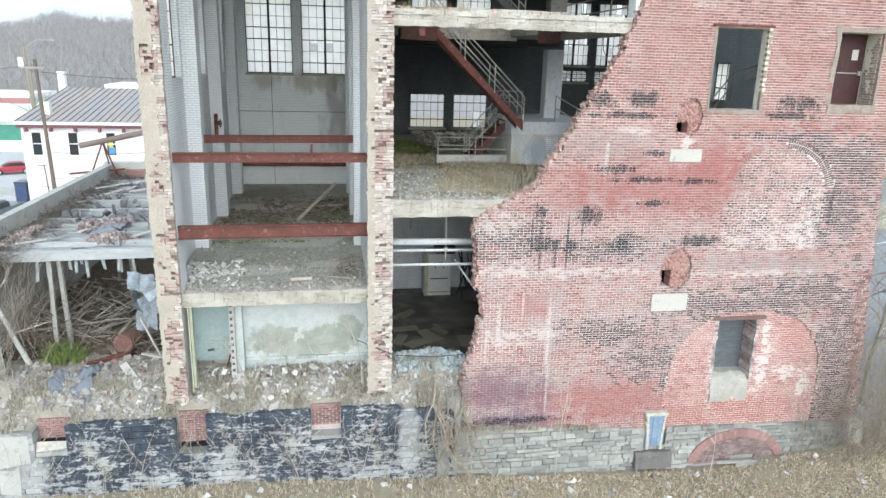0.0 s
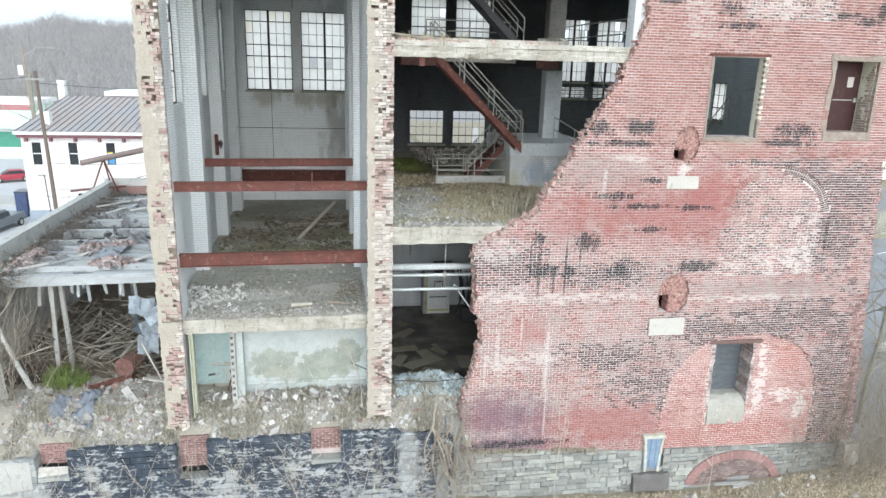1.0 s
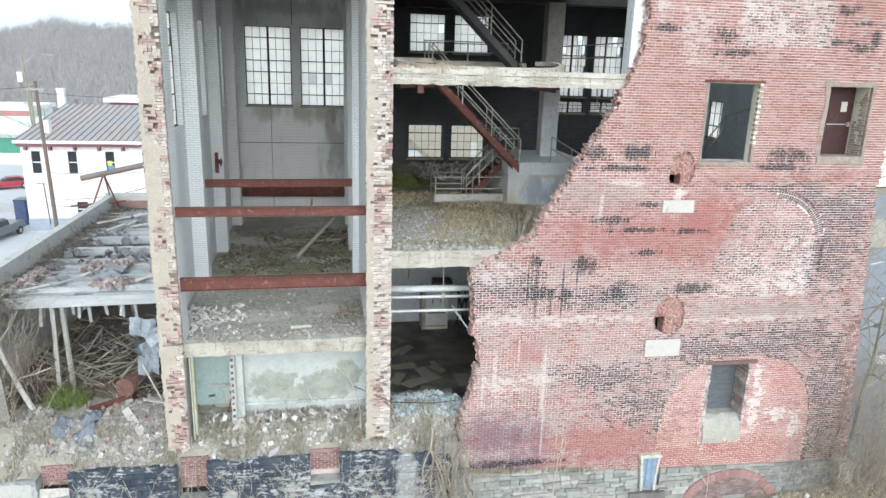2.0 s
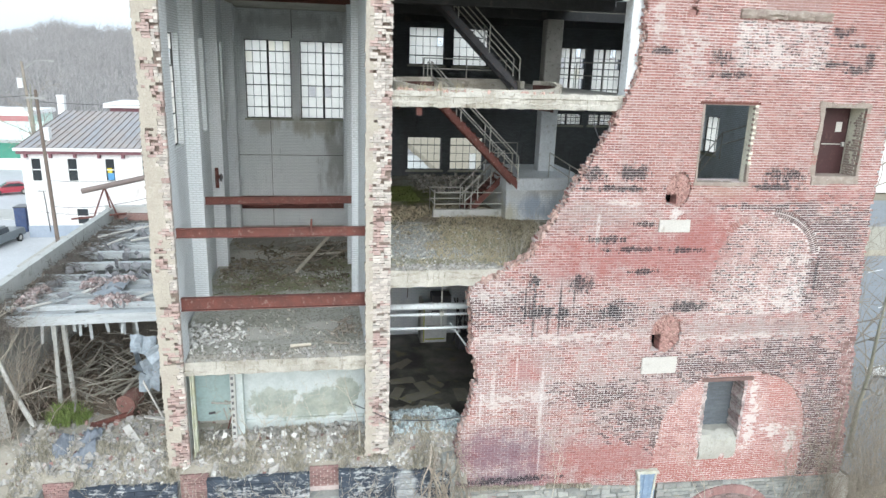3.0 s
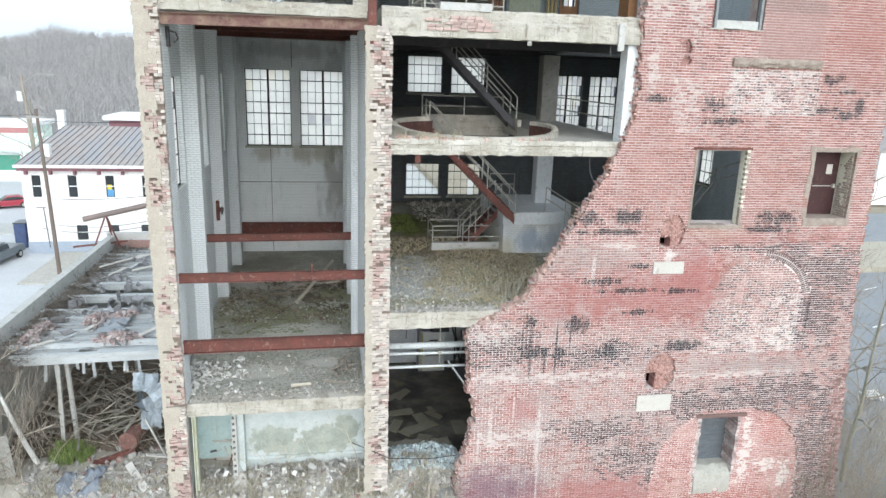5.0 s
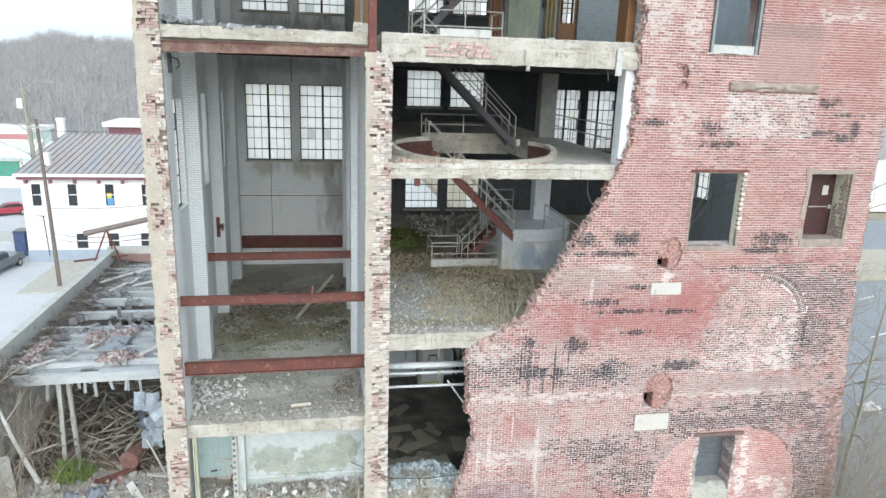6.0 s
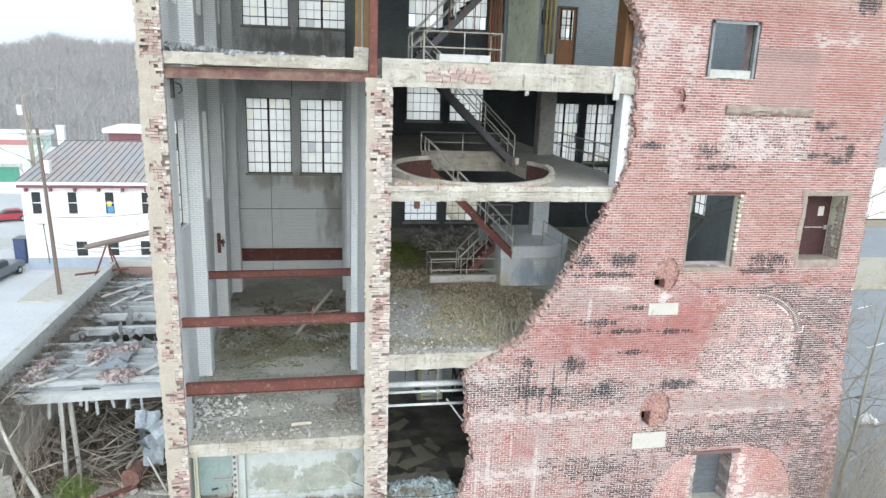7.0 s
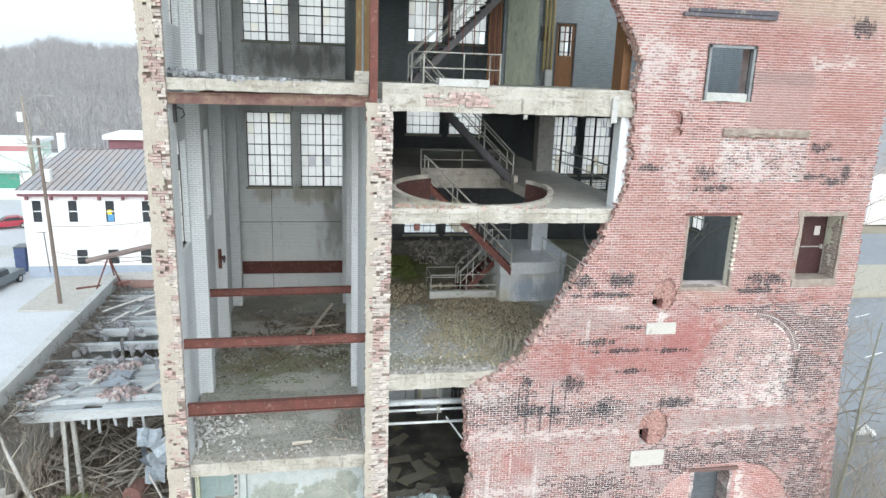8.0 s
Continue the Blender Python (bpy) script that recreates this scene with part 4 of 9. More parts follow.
def slab(name, label, x0, x1, y0, y1, z0, z1, material=None, edge=None, rough=0.03):
    """A concrete floor with a chipped front edge."""
    body = rough_edge(x0, x1, y0, y0 + 0.5, z0, z1, rough, seed=z0 + x0)
    s = thing(name, label, "floor", kind="structure")
    give("front_edge", body, edge or M_EDGECON, s, "chipped concrete edge")
    deck = Heap()
    deck.box(x0, x1, y0 + 0.5, y1, z0, z1 - 0.005)
    give("deck", deck, material or M_FLOOR, s)
    return s


slab("floor_hall", "concrete hall floor under rubble and moss", -7.6, -2.05, 0.22, 17.2, 6.36, FLOOR_A, M_HALLFLOOR)
slab("floor_first", "concrete floor slab overgrown with dry grass", -1.45, 13.0, 0.2, 17.4, 8.85, FLOOR_1, M_MATTED)
# Slab stops at x 6.6: a void added to let skylight fall through.
slab("floor_third", "concrete top floor slab on a deep edge beam", -1.7, 6.6, 0.55, 17.4, 17.3, FLOOR_3)
slab("floor_third_back", "concrete top floor slab behind a void added for light", 6.6, 13.0, 11.4, 17.4, 17.3, FLOOR_3)
slab("floor_third_hall", "concrete top floor slab with rubble at its edge", -7.3, -2.1, 0.15, 17.2, 17.42, 17.72)
floor0 = slab("floor_ground", "wet dirty concrete ground floor", -7.6, 13.0, 0.6, 17.4, 2.9, FLOOR_0)
# ---------------- second floor with its round well ----------------
M_PLANK = plain("grey_weathered_timber", (0.40, 0.40, 0.38), (0.28, 0.27, 0.25), (0.18, 0.15, 0.12), 1.5, 30, stretch=(1, 3, 3), island=0.3)
M_WOODBROWN = plain("brown_varnished_wood", (0.20, 0.10, 0.045), (0.14, 0.068, 0.033), (0.10, 0.05, 0.03), 2, 30, stretch=(3, 3, 0.4), rough=0.6)
M_DOOR = plain("maroon_door_paint", (0.06, 0.026, 0.027), (0.045, 0.022, 0.022), (0.085, 0.045, 0.04), 1.5, 25, rough=0.55, bump=0.15)
M_SIGN = plain("off_white_board", (0.54, 0.52, 0.485), (0.47, 0.45, 0.42), (0.36, 0.33, 0.29), 1.2, 20, bump=0.1)
M_PIPEWHITE = plain("white_painted_pipe", (0.66, 0.70, 0.72), (0.56, 0.60, 0.62), (0.36, 0.34, 0.32), 2, 20, rough=0.45, bump=0.1)
M_BLUEGLASS = plain("pale_blue_shards", (0.47, 0.545, 0.56), (0.36, 0.42, 0.44), (0.58, 0.62, 0.62), 3, 25, island=0.6, rough=0.4)
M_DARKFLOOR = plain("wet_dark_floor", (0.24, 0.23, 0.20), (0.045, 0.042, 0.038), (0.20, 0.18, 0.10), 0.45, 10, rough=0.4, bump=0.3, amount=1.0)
M_BLUEWALL = painted_brick("blue_stained_brick", (0.84, 0.85, 0.85), (0.76, 0.79, 0.80), (0.50, 0.58, 0.66), dirt=0.7)

WELL_X, WELL_Y, WELL_R = 1.42, 2.9, 2.48
floor2 = thing("floor_second", "concrete floor slab with a round well and curb", "floor", kind="structure")


def ring_deck(name, rin, x0, x1, y0, y1, z0, z1, n=72):
    """A slab pierced by a round well and, behind it, the stair opening."""
    bm = bmesh.new()
    outer, inner = [], []
    for i in range(n):
        w = 2 * math.pi * (i + 0.5) / n
        c, s = math.cos(w), math.sin(w)
        k = min((x1 - WELL_X if c > 0 else WELL_X - x0) / abs(c), (y1 - WELL_Y if s > 0 else WELL_Y - y0) / abs(s))
        px, py = WELL_X + rin * c, WELL_Y + rin * s
        if s > 0.2 and 0.4 < px < 3.6:
            py = 7.2
        inner.append((px, max(py, y0 + 0.15)))
        outer.append((WELL_X + k * c, WELL_Y + k * s))
    lo_i, hi_i = [bm.verts.new((*p, z0)) for p in inner], [bm.verts.new((*p, z1)) for p in inner]
    lo_o, hi_o = [bm.verts.new((*p, z0)) for p in outer], [bm.verts.new((*p, z1)) for p in outer]
    for i in range(n):
        j = (i + 1) % n
        for q in ((hi_i[i], hi_o[i], hi_o[j], hi_i[j]), (lo_i[j], lo_o[j], lo_o[i], lo_i[i]), (lo_i[i], hi_i[i], hi_i[j], lo_i[j]), (lo_o[j], hi_o[j], hi_o[i], lo_o[i])):
            try:
                bm.faces.new(q)
            except ValueError:
                pass
    me = bpy.data.meshes.new(name)
    bm.to_mesh(me)
    bm.free()
    return me


give("deck", ring_deck("deck", WELL_R, -1.45, 6.25, 0.45, 9.5, 13.98, FLOOR_2), M_CONCRETE, floor2)
h = Heap()
h.box(-1.45, 6.25, 9.5, 17.4, 13.98, FLOOR_2)
give("back_deck", h, M_FLOOR, floor2)
h = rough_edge(-1.45, 5.35, 0.2, 0.47, 13.93, 14.35, 0.04, (0.0, 0.3, 0.36, 0.62, 0.68, 1.0), (0.0, 0.0, 0.03, 0.03, 0.0, 0.05), 2.0)
give("front_edge", h, M_EDGECON, floor2, "chipped pale concrete edge")
h = Heap()
n = 90
for i in range(n):
    w0, w1 = 2 * math.pi * i / n, 2 * math.pi * (i + 1) / n
    m = (w0 + w1) / 2
    px, s = WELL_X + WELL_R * math.cos(m), math.sin(m)
    if s > 0.2 and 0.4 < px < 3.6:
        continue
    top = FLOOR_2 + table(((-1, 0.1), (-0.6, 0.14), (0.1, 0.3), (1, 0.32)), s)
    ring = []
    for r in (WELL_R - 0.02, WELL_R + 0.16):
        ring += [(WELL_X + r * math.cos(w), max(0.3 if r > WELL_R else 0.42, WELL_Y + r * math.sin(w))) for w in ((w0, w1) if r < WELL_R else (w1, w0))]
    h.solid([(x, y, z) for z in (13.98, top) for x, y in ring])
give("well_curb", h, M_EDGECON, floor2, "round concrete curb")
h = Heap()
h.box(0.4, 3.75, 7.2, 7.4, 13.84, 14.6, 0.01)
h.box(3.55, 3.7, 5.4, 7.2, 13.98, 14.58)
give("stairwell_curb", h, M_EDGECON, floor2)

# Near-black beams and slab undersides: the dim interior's shade is put into colour.
M_SOFFIT = plain("shade_dark_soffit", (0.09, 0.092, 0.095), (0.06, 0.06, 0.062), (0.14, 0.13, 0.12), 0.8, 12)
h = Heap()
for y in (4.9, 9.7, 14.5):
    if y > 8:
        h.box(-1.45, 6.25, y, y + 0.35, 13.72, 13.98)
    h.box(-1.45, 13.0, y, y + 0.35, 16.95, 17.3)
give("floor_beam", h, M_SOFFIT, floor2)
# Thin sheets added below the slabs to darken their undersides.
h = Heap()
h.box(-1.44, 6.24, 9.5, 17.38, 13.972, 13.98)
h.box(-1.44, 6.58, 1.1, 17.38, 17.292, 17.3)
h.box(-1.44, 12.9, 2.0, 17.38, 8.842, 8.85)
give("soffit", h, M_SOFFIT, floor2, "thin dark sheets under the slabs, interior shade in their colour")
h = Heap()
for i in range(60):
    w0, w1 = math.pi * (-0.05 + 1.1 * i / 60), math.pi * (-0.05 + 1.1 * (i + 1) / 60)
    if math.sin(w0) > 0.2 and 0.4 < WELL_X + WELL_R * math.cos((w0 + w1) / 2) < 3.6:
        continue
    ring = [(WELL_X + r * math.cos(w), WELL_Y + r * math.sin(w)) for r, w in ((WELL_R - 0.05, w0), (WELL_R - 0.05, w1), (WELL_R - 0.024, w1), (WELL_R - 0.024, w0))]
    h.solid([(x, y, z) for z in (13.7, 14.5) for x, y in ring])
give("well_lining", h, plain("red_lead_lining", (0.10, 0.045, 0.038), (0.055, 0.036, 0.033), (0.16, 0.12, 0.11), 2.2, 18), floor2, "red-brown lining of the well")

# front edge beam of the top floor, with torn brick facing
edge_beam = thing("edge_beam", "deep concrete edge beam with remains of brick facing", "beam", kind="structure")
h = rough_edge(-1.72, 5.45, 0.12, 0.6, 17.03, 17.76, 0.03, (0.0, 0.52, 0.6, 0.63, 0.92, 1.0), (0.0, 0.0, 0.03, 0.11, 0.1, 0.16), 7.0)
give("beam", h, M_EDGECON, edge_beam)
h = Heap()
for i in range(5):
    x = -0.6 + rng.uniform(0, 0.2)
    while x < 1.25 - 0.1 * i:
        if rng.random() < 0.95 and (x > -0.1 or rng.random() < 0.4):
            h.box(x, x + 0.2, 0.06, 0.2, 17.2 + i * COURSE, 17.265 + i * COURSE, 0.004)
        x += 0.215
give("brick_facing", h, M_PIERRED, edge_beam, "faded red brick facing", kind="stuff")
h = Heap()
h.box(-0.2, 1.2, 0.2, 0.7, 17.72, 17.92, 0.01)
h.box(2.2, 2.3, 0.09, 0.16, 16.9, 17.02)
h.box(4.75, 4.92, 0.04, 0.12, 16.85, 17.55, 0.01)
give("ledge", h, M_PALECON, edge_beam)

# ---------------- columns ----------------


def column(label, x, y, w, d, z0, z1, material):
    h = Heap()
    h.box(x - w / 2, x + w / 2, y - d / 2, y + d / 2, z0, z1, 0.006)
    return tagged(give("column", h, material, bevel=0.03), label, "column", "concrete columns", "structure")


M_WHITECON = plain("white_painted_concrete", (0.74, 0.77, 0.79), (0.64, 0.67, 0.70), (0.48, 0.48, 0.45), 1.5, 16)
column("stout white concrete column at the torn edge", 5.42, 0.5, 0.56, 0.5, FLOOR_2, 17.05, M_WHITECON)
column("square grey concrete column on the second floor", 5.75, 8.9, 0.68, 0.6, FLOOR_2, 16.9, M_CONCRETE)
column("square white concrete column on a raised landing", 5.76, 8.9, 0.68, 0.6, 10.95, 13.6, M_WHITECON)
column("square grey concrete column in the dark hall", 11.0, 8.9, 0.6, 0.6, FLOOR_1, 17.0, M_CONCRETE)

# raised landing with painted brick front
landing = thing("landing", "raised concrete landing with stained painted brick front", "landing", kind="structure")
def rounded_block(grow, z0, z1):
    """The landing's plan, straight in front and rounded at its free corner."""
    plan = [(3.62 - grow, 10.6), (3.62 - grow, 6.7 - grow)]
    plan += [(5.05 + (1.75 + grow) * math.sin(w), 8.45 - (1.75 + grow) * math.cos(w)) for w in (math.pi / 2 * i / 14 for i in range(15))]
    plan += [(6.8 + grow, 10.6)]
    h, n = Heap(), len(plan)
    h.v = [(x, y, z) for z in (z0, z1) for x, y in plan]
    h.f = [tuple(reversed(range(n))), tuple(range(n, 2 * n))] + [(i, (i + 1) % n, n + (i + 1) % n, n + i) for i in range(n)]
    return h


M_LANDING = painted_brick("stained_whitewash", (0.88, 0.89, 0.88), (0.80, 0.83, 0.84), (0.54, 0.58, 0.63), dirt=0.6, stains=((4.7, 9.9, 0.5, 0.45, (0.30, 0.37, 0.48), 0.75), (4.0, 10.4, 0.5, 0.3, (0.62, 0.62, 0.60), 0.6), (5.6, 9.7, 0.4, 0.5, (0.30, 0.35, 0.42), 0.6), (5.2, 10.5, 0.6, 0.25, (0.40, 0.36, 0.30), 0.5), (3.8, 9.6, 0.25, 0.4, (0.55, 0.50, 0.30), 0.5)))
give("brick_front", rounded_block(0.0, FLOOR_1 - 0.01, 10.5), M_LANDING, landing, "white brick front with blue stains")
give("landing_top", rounded_block(0.05, 10.5, 10.96), M_WHITECON, landing)

# ---------------- rusted beams of the hall ----------------


def i_beam(h, a, b, height, width, t=0.02):
    a, b = Vector(a), Vector(b)
    d = (b - a).normalized()
    s = Vector((0, 0, 1)).cross(d).normalized()
    up = Vector((0, 0, 1))

    def bar(c0, c1, w, lo, hi):
        h.solid([p + s * k + up * z for z in (lo, hi) for p, k in ((c0, -w), (c1, -w), (c1, w), (c0, w))])
    bar(a, b, width / 2, 0, t)
    bar(a, b, width / 2, height - t, height)
    bar(a, b, t / 2, t, height - t)


def hall_beam(label, a, b, height, width=0.16):
    h = Heap()
    i_beam(h, a, b, height, width)
    return tagged(give("steel_beam", h, M_RUST), label, "steel beam", "steel beams across the hall")


hall_beam("rusted deep steel I-beam between two brick piers", (-7.2, 0.38, 8.27), (-2.02, 0.38, 8.3), 0.35, 0.2)
hall_beam("rusted steel I-beam between two brick piers", (-7.2, 0.38, 10.34), (-2.02, 0.38, 10.36), 0.25, 0.16)
hall_beam("rusted steel I-beam resting on wall pilasters", (-7.25, 5.3, 10.26), (-2.02, 5.3, 10.3), 0.25, 0.16)
hall_beam("dark rusted deep steel beam along the back wall", (-7.6, 17.0, 7.72), (-2.02, 17.0, 7.7), 0.62, 0.2)
top_beam = hall_beam("rusted steel beam with peeling tan paint under the floor edge", (-7.3, 0.22, 17.07), (-1.85, 0.22, 17.12), 0.28, 0.18)
top_beam.data.materials[0] = plain("peeling_rust", (0.14, 0.07, 0.065), (0.28, 0.20, 0.15), (0.085, 0.05, 0.048), 3.0, 26, rough=0.75, bump=0.6, amount=0.75)
hall_beam("rusted steel beam under the top floor", (-7.3, 5.3, 17.2), (-2.05, 5.3, 17.2), 0.21, 0.18)
hall_beam("rusted steel beam under the top floor", (-7.3, 10.1, 17.2), (-2.05, 10.1, 17.2), 0.21, 0.18)
h = Heap()
h.rod((-3.62, 0.3, 10.4), (-3.6, 0.3, 10.85), 0.03)
tagged(give("bolt_stub", h, M_RUST), "short rusted rod standing on a steel beam", "rod")

# steel stanchions of the top floor
st = thing("stanchion", "rusted red steel stanchion at the torn floor edge", "steel column", "stanchions")
h = Heap()
i = 0.1
h.box(-2.07, -1.86, 0.05, 0.08, 16.85, 22.6)
h.box(-2.07, -1.86, 0.3, 0.33, 16.85, 22.6)
h.box(-1.98, -1.95, 0.08, 0.3, 16.85, 22.6)
give("steel_section", h, M_RUST, st)
h = Heap()
h.box(-2.15, -1.8, 0.02, 0.4, 16.75, 16.87)
give("bearing_plate", h, M_RUST, st)
st = thing("stanchion", "brown rust-streaked steel post with pale footing", "steel column", "stanchions")
h = Heap()
h.box(-2.36, -2.2, 1.5, 1.66, 18.0, 22.6)
give("post", h, plain("ochre_rust", (0.17, 0.115, 0.055), (0.14, 0.068, 0.04), (0.24, 0.23, 0.11), 1.5, 20, stretch=(2, 2, 0.4)), st)
h = Heap()
h.box(-2.4, -2.17, 1.42, 1.72, FLOOR_3 - 0.03, 18.04, 0.01)
give("footing", h, M_EDGECON, st)
copy_thing(st, pose(0.24, 0.25, 0))
h = Heap()
h.box(5.22, 5.45, 0.62, 1.15, FLOOR_3 - 0.01, 19.9)
h.box(5.16, 5.22, 0.55, 1.2, FLOOR_3 - 0.01, 19.9)
tagged(give("wood_panel", h, M_WOODBROWN), "brown varnished timber jamb panel beside torn brick", "panel")

# ---------------- steel factory windows ----------------
M_PANE = bpy.data.materials.new("whitened_glass")
M_PANE.use_nodes = True
nt = M_PANE.node_tree
tr, tp, mx = nt.nodes.new("ShaderNodeBsdfTranslucent"), nt.nodes.new("ShaderNodeBsdfTransparent"), nt.nodes.new("ShaderNodeMixShader")
tint = nt.nodes.new("ShaderNodeValToRGB")
for e, (at_, c) in zip((tint.color_ramp.elements[0], tint.color_ramp.elements[1], tint.color_ramp.elements.new(0.95), tint.color_ramp.elements.new(0.985)), ((0.0, (1, 0.975, 0.93, 1)), (0.84, (1, 0.96, 0.90, 1)), (0.95, (1, 0.96, 0.87, 1)), (0.985, (0.78, 0.77, 0.74, 1)))):
    e.position, e.color = at_, c
tint.color_ramp.interpolation = "CONSTANT"
each = nt.nodes.new("ShaderNodeObjectInfo")
nt.links.new(each.outputs["Random"], tint.inputs["Fac"])
nt.links.new(tint.outputs["Color"], tr.inputs["Color"])
dirt = nt.nodes.new("ShaderNodeTexNoise")
dirt.inputs["Scale"].default_value = 1.2
ge = nt.nodes.new("ShaderNodeNewGeometry")
mr = nt.nodes.new("ShaderNodeMapRange")
nt.links.new(ge.outputs["Position"], dirt.inputs["Vector"])
nt.links.new(dirt.outputs["Fac"], mr.inputs[0])
mr.inputs[1].default_value, mr.inputs[2].default_value, mr.inputs[3].default_value, mr.inputs[4].default_value = 0.3, 0.6, 0.86, 1.0
nt.links.new(mr.outputs[0], mx.inputs["Fac"])
nt.links.new(tp.outputs[0], mx.inputs[1])
nt.links.new(tr.outputs[0], mx.inputs[2])
nt.links.new(mx.outputs[0], nt.nodes["Material Output"].inputs["Surface"])
M_SILL = plain("mossy_sill", (0.42, 0.42, 0.36), (0.30, 0.32, 0.22), (0.20, 0.22, 0.09), 2, 20)
count = 0


def factory_window(x0, x1, z0, z1, y, cols, rows, heavy=(), bars=(), broken=0.08, axis="x", label="steel factory window with small whitened panes"):
    """A steel window with small panes; heavy: columns after which a stout mullion stands, bars: rows above which a thick bar lies."""
    global count
    count += 1
    win = thing("window_%d" % count, label, "window", kind="structure")

    def put(heap, a0, a1, b0, b1, t0, t1):
        if axis == "x":
            heap.box(a0, a1, y + t0, y + t1, b0, b1)
        else:
            heap.box(y + t0, y + t1, a0, a1, b0, b1)
    f = Heap()
    for a0, a1, b0, b1 in ((x0, x1, z0, z0 + 0.04), (x0, x1, z1 - 0.04, z1), (x0, x0 + 0.04, z0, z1), (x1 - 0.04, x1, z0, z1)):
        put(f, a0, a1, b0, b1, -0.03, 0.03)
    for c in range(1, cols):
        x = x0 + (x1 - x0) * c / cols
        k = 0.05 if c in heavy else 0.007
        put(f, x - k, x + k, z0, z1, -0.025 if k < 0.03 else -0.05, 0.02)
    for r in range(1, rows):
        z = z0 + (z1 - z0) * r / rows
        k = 0.02 if r in bars else 0.007
        put(f, x0, x1, z - k, z + k, -0.024, 0.019)
    give("window_frame", f, M_FRAME, win)
    pane = unit_box("pane", (x1 - x0) / cols - 0.02, 0.006, (z1 - z0) / rows - 0.02) if axis == "x" else unit_box("pane", 0.006, (x1 - x0) / cols - 0.02, (z1 - z0) / rows - 0.02)
    for c in range(cols):
        for r in range(rows):
            if rng.random() < broken:
                continue
            a, b = x0 + (x1 - x0) * (c + 0.5) / cols, z0 + (z1 - z0) * (r + 0.5) / rows
            piece("pane", pane, pose(a, y, b) if axis == "x" else pose(y, a, b), win, M_PANE)
    s = Heap()
    put(s, x0 - 0.08, x1 + 0.08, z0 - 0.1, z0, -0.28, 0.1)
    give("window_sill", s, M_SILL, win)
    return win


for o in NORTH_WEST:
    factory_window(*o, 17.36, 6, 7, (3,), (1, 3, 4, 6), 0.04)
for o in NORTH_EAST[:6]:
    factory_window(*o, 17.55, 5, 4, (), (1, 3), 0.06 if o[2] > 12 else 0.93)
for o in NORTH_EAST[6:]:
    factory_window(*o, 17.55, 5, 6, (2,), (2, 4), 0.15)
for o in WEST_WINDOWS:
    factory_window(*o, -7.86, 3, 7, (), (2, 5), 0.05, "y", "tall steel slot window in a white brick reveal")

for o in EAST_WINDOWS:
    factory_window(*o, 13.2, 3, 3, (), (1,), 0.2, "y", "small steel window in the side wall")

# ---------------- stairs ----------------


def flight(label, a, b, y0, y1, stringer, rail_material, rails=(True, True), treads=True, top_run=0.0):
    """A straight steel flight from a to b (x, z), between y0 and y1, with two pipe rails a side."""
    st = thing("staircase", label, "staircase", "steel stairs")
    (xa, za), (xb, zb) = a, b
    n = max(3, round(abs(zb - za) / 0.185))
    for y in (y0, y1):
        h = Heap()
        h.solid([(x, yy, z + dz) for dz in (-0.26, 0.06) for x, z, yy in ((xa, za, y - 0.02), (xb, zb, y - 0.02), (xb, zb, y + 0.02), (xa, za, y + 0.02))])
        give("stringer", h, stringer, st)
    if treads:
        tread = unit_box("tread", abs(xb - xa) / n + 0.03, y1 - y0 - 0.05, 0.035)
        for i in range(n):
            f = (i + 0.5) / n
            piece("tread", tread, pose(xa + (xb - xa) * f, (y0 + y1) / 2, za + (zb - za) * (i + 1) / n - 0.05), st, stringer)
    for y, on in zip((y0, y1), rails):
        if not on:
            continue
        h = Heap()
        for dz in (0.5, 0.95):
            h.tube([(xa, y, za + dz), (xb, y, zb + dz)], 0.024)
        k = 4
        for i in range(k):
            f = i / (k - 1)
            h.rod((xa + (xb - xa) * f, y, za + (zb - za) * f), (xa + (xb - xa) * f, y, za + (zb - za) * f + 0.95), 0.024)
        give("handrail", h, rail_material, st)
    return st


def railing(label, pts, height=0.95, rows=(0.5, 0.95), posts=None, r=0.024, material=None):
    """A pipe railing along points, posts at each of them."""
    ob = thing("railing", label, "railing", "pipe railings")
    for dz in rows:
        h = Heap()
        h.tube([(x, y, z + dz) for x, y, z in pts], r)
        give("rail", h, material or M_RAIL, ob)
    for x, y, z in posts or pts:
        h = Heap()
        h.rod((x, y, z - 0.02), (x, y, z + height + 0.01), r)
        give("post", h, material or M_RAIL, ob)
    return ob


flight("rust-red steel stair rising to the round well", (3.75, 10.96), (0.45, 14.2), 5.75, 6.62, M_RUST, M_RAIL)
flight("dark steel stair rising to the top floor", (3.6, 14.4), (0.2, 17.7), 5.75, 6.62, M_DARKSTEEL, M_RAIL)
flight("dark steel stair rising above the top floor", (-0.2, 17.75), (4.3, 22.3), 6.0, 6.9, M_DARKSTEEL, M_RAIL)
flight("short rusted stair up to the landing", (2.2, 9.4), (3.7, 10.96), 7.6, 8.6, M_RUST, M_RAIL)
railing("galvanised pipe railing round the lower stair foot", [(0.95, 8.6, 9.33), (0.95, 7.4, 9.33), (2.4, 7.4, 9.33), (3.77, 7.4, 9.33)])
railing("galvanised pipe railing behind the lower stair", [(0.95, 8.6, 9.33), (2.3, 8.6, 9.33)])
h = Heap()
h.box(0.9, 3.85, 7.3, 7.5, FLOOR_1 - 0.01, 9.62, 0.008)
tagged(give("kerb", h, M_PALECON), "low pale concrete kerb under a railing", "kerb", kind="structure")
railing("pipe railing behind the round well", [(0.4, 7.3, 14.58), (2.0, 7.3, 14.58), (3.5, 7.3, 14.58)], 0.7, (0.33, 0.7))
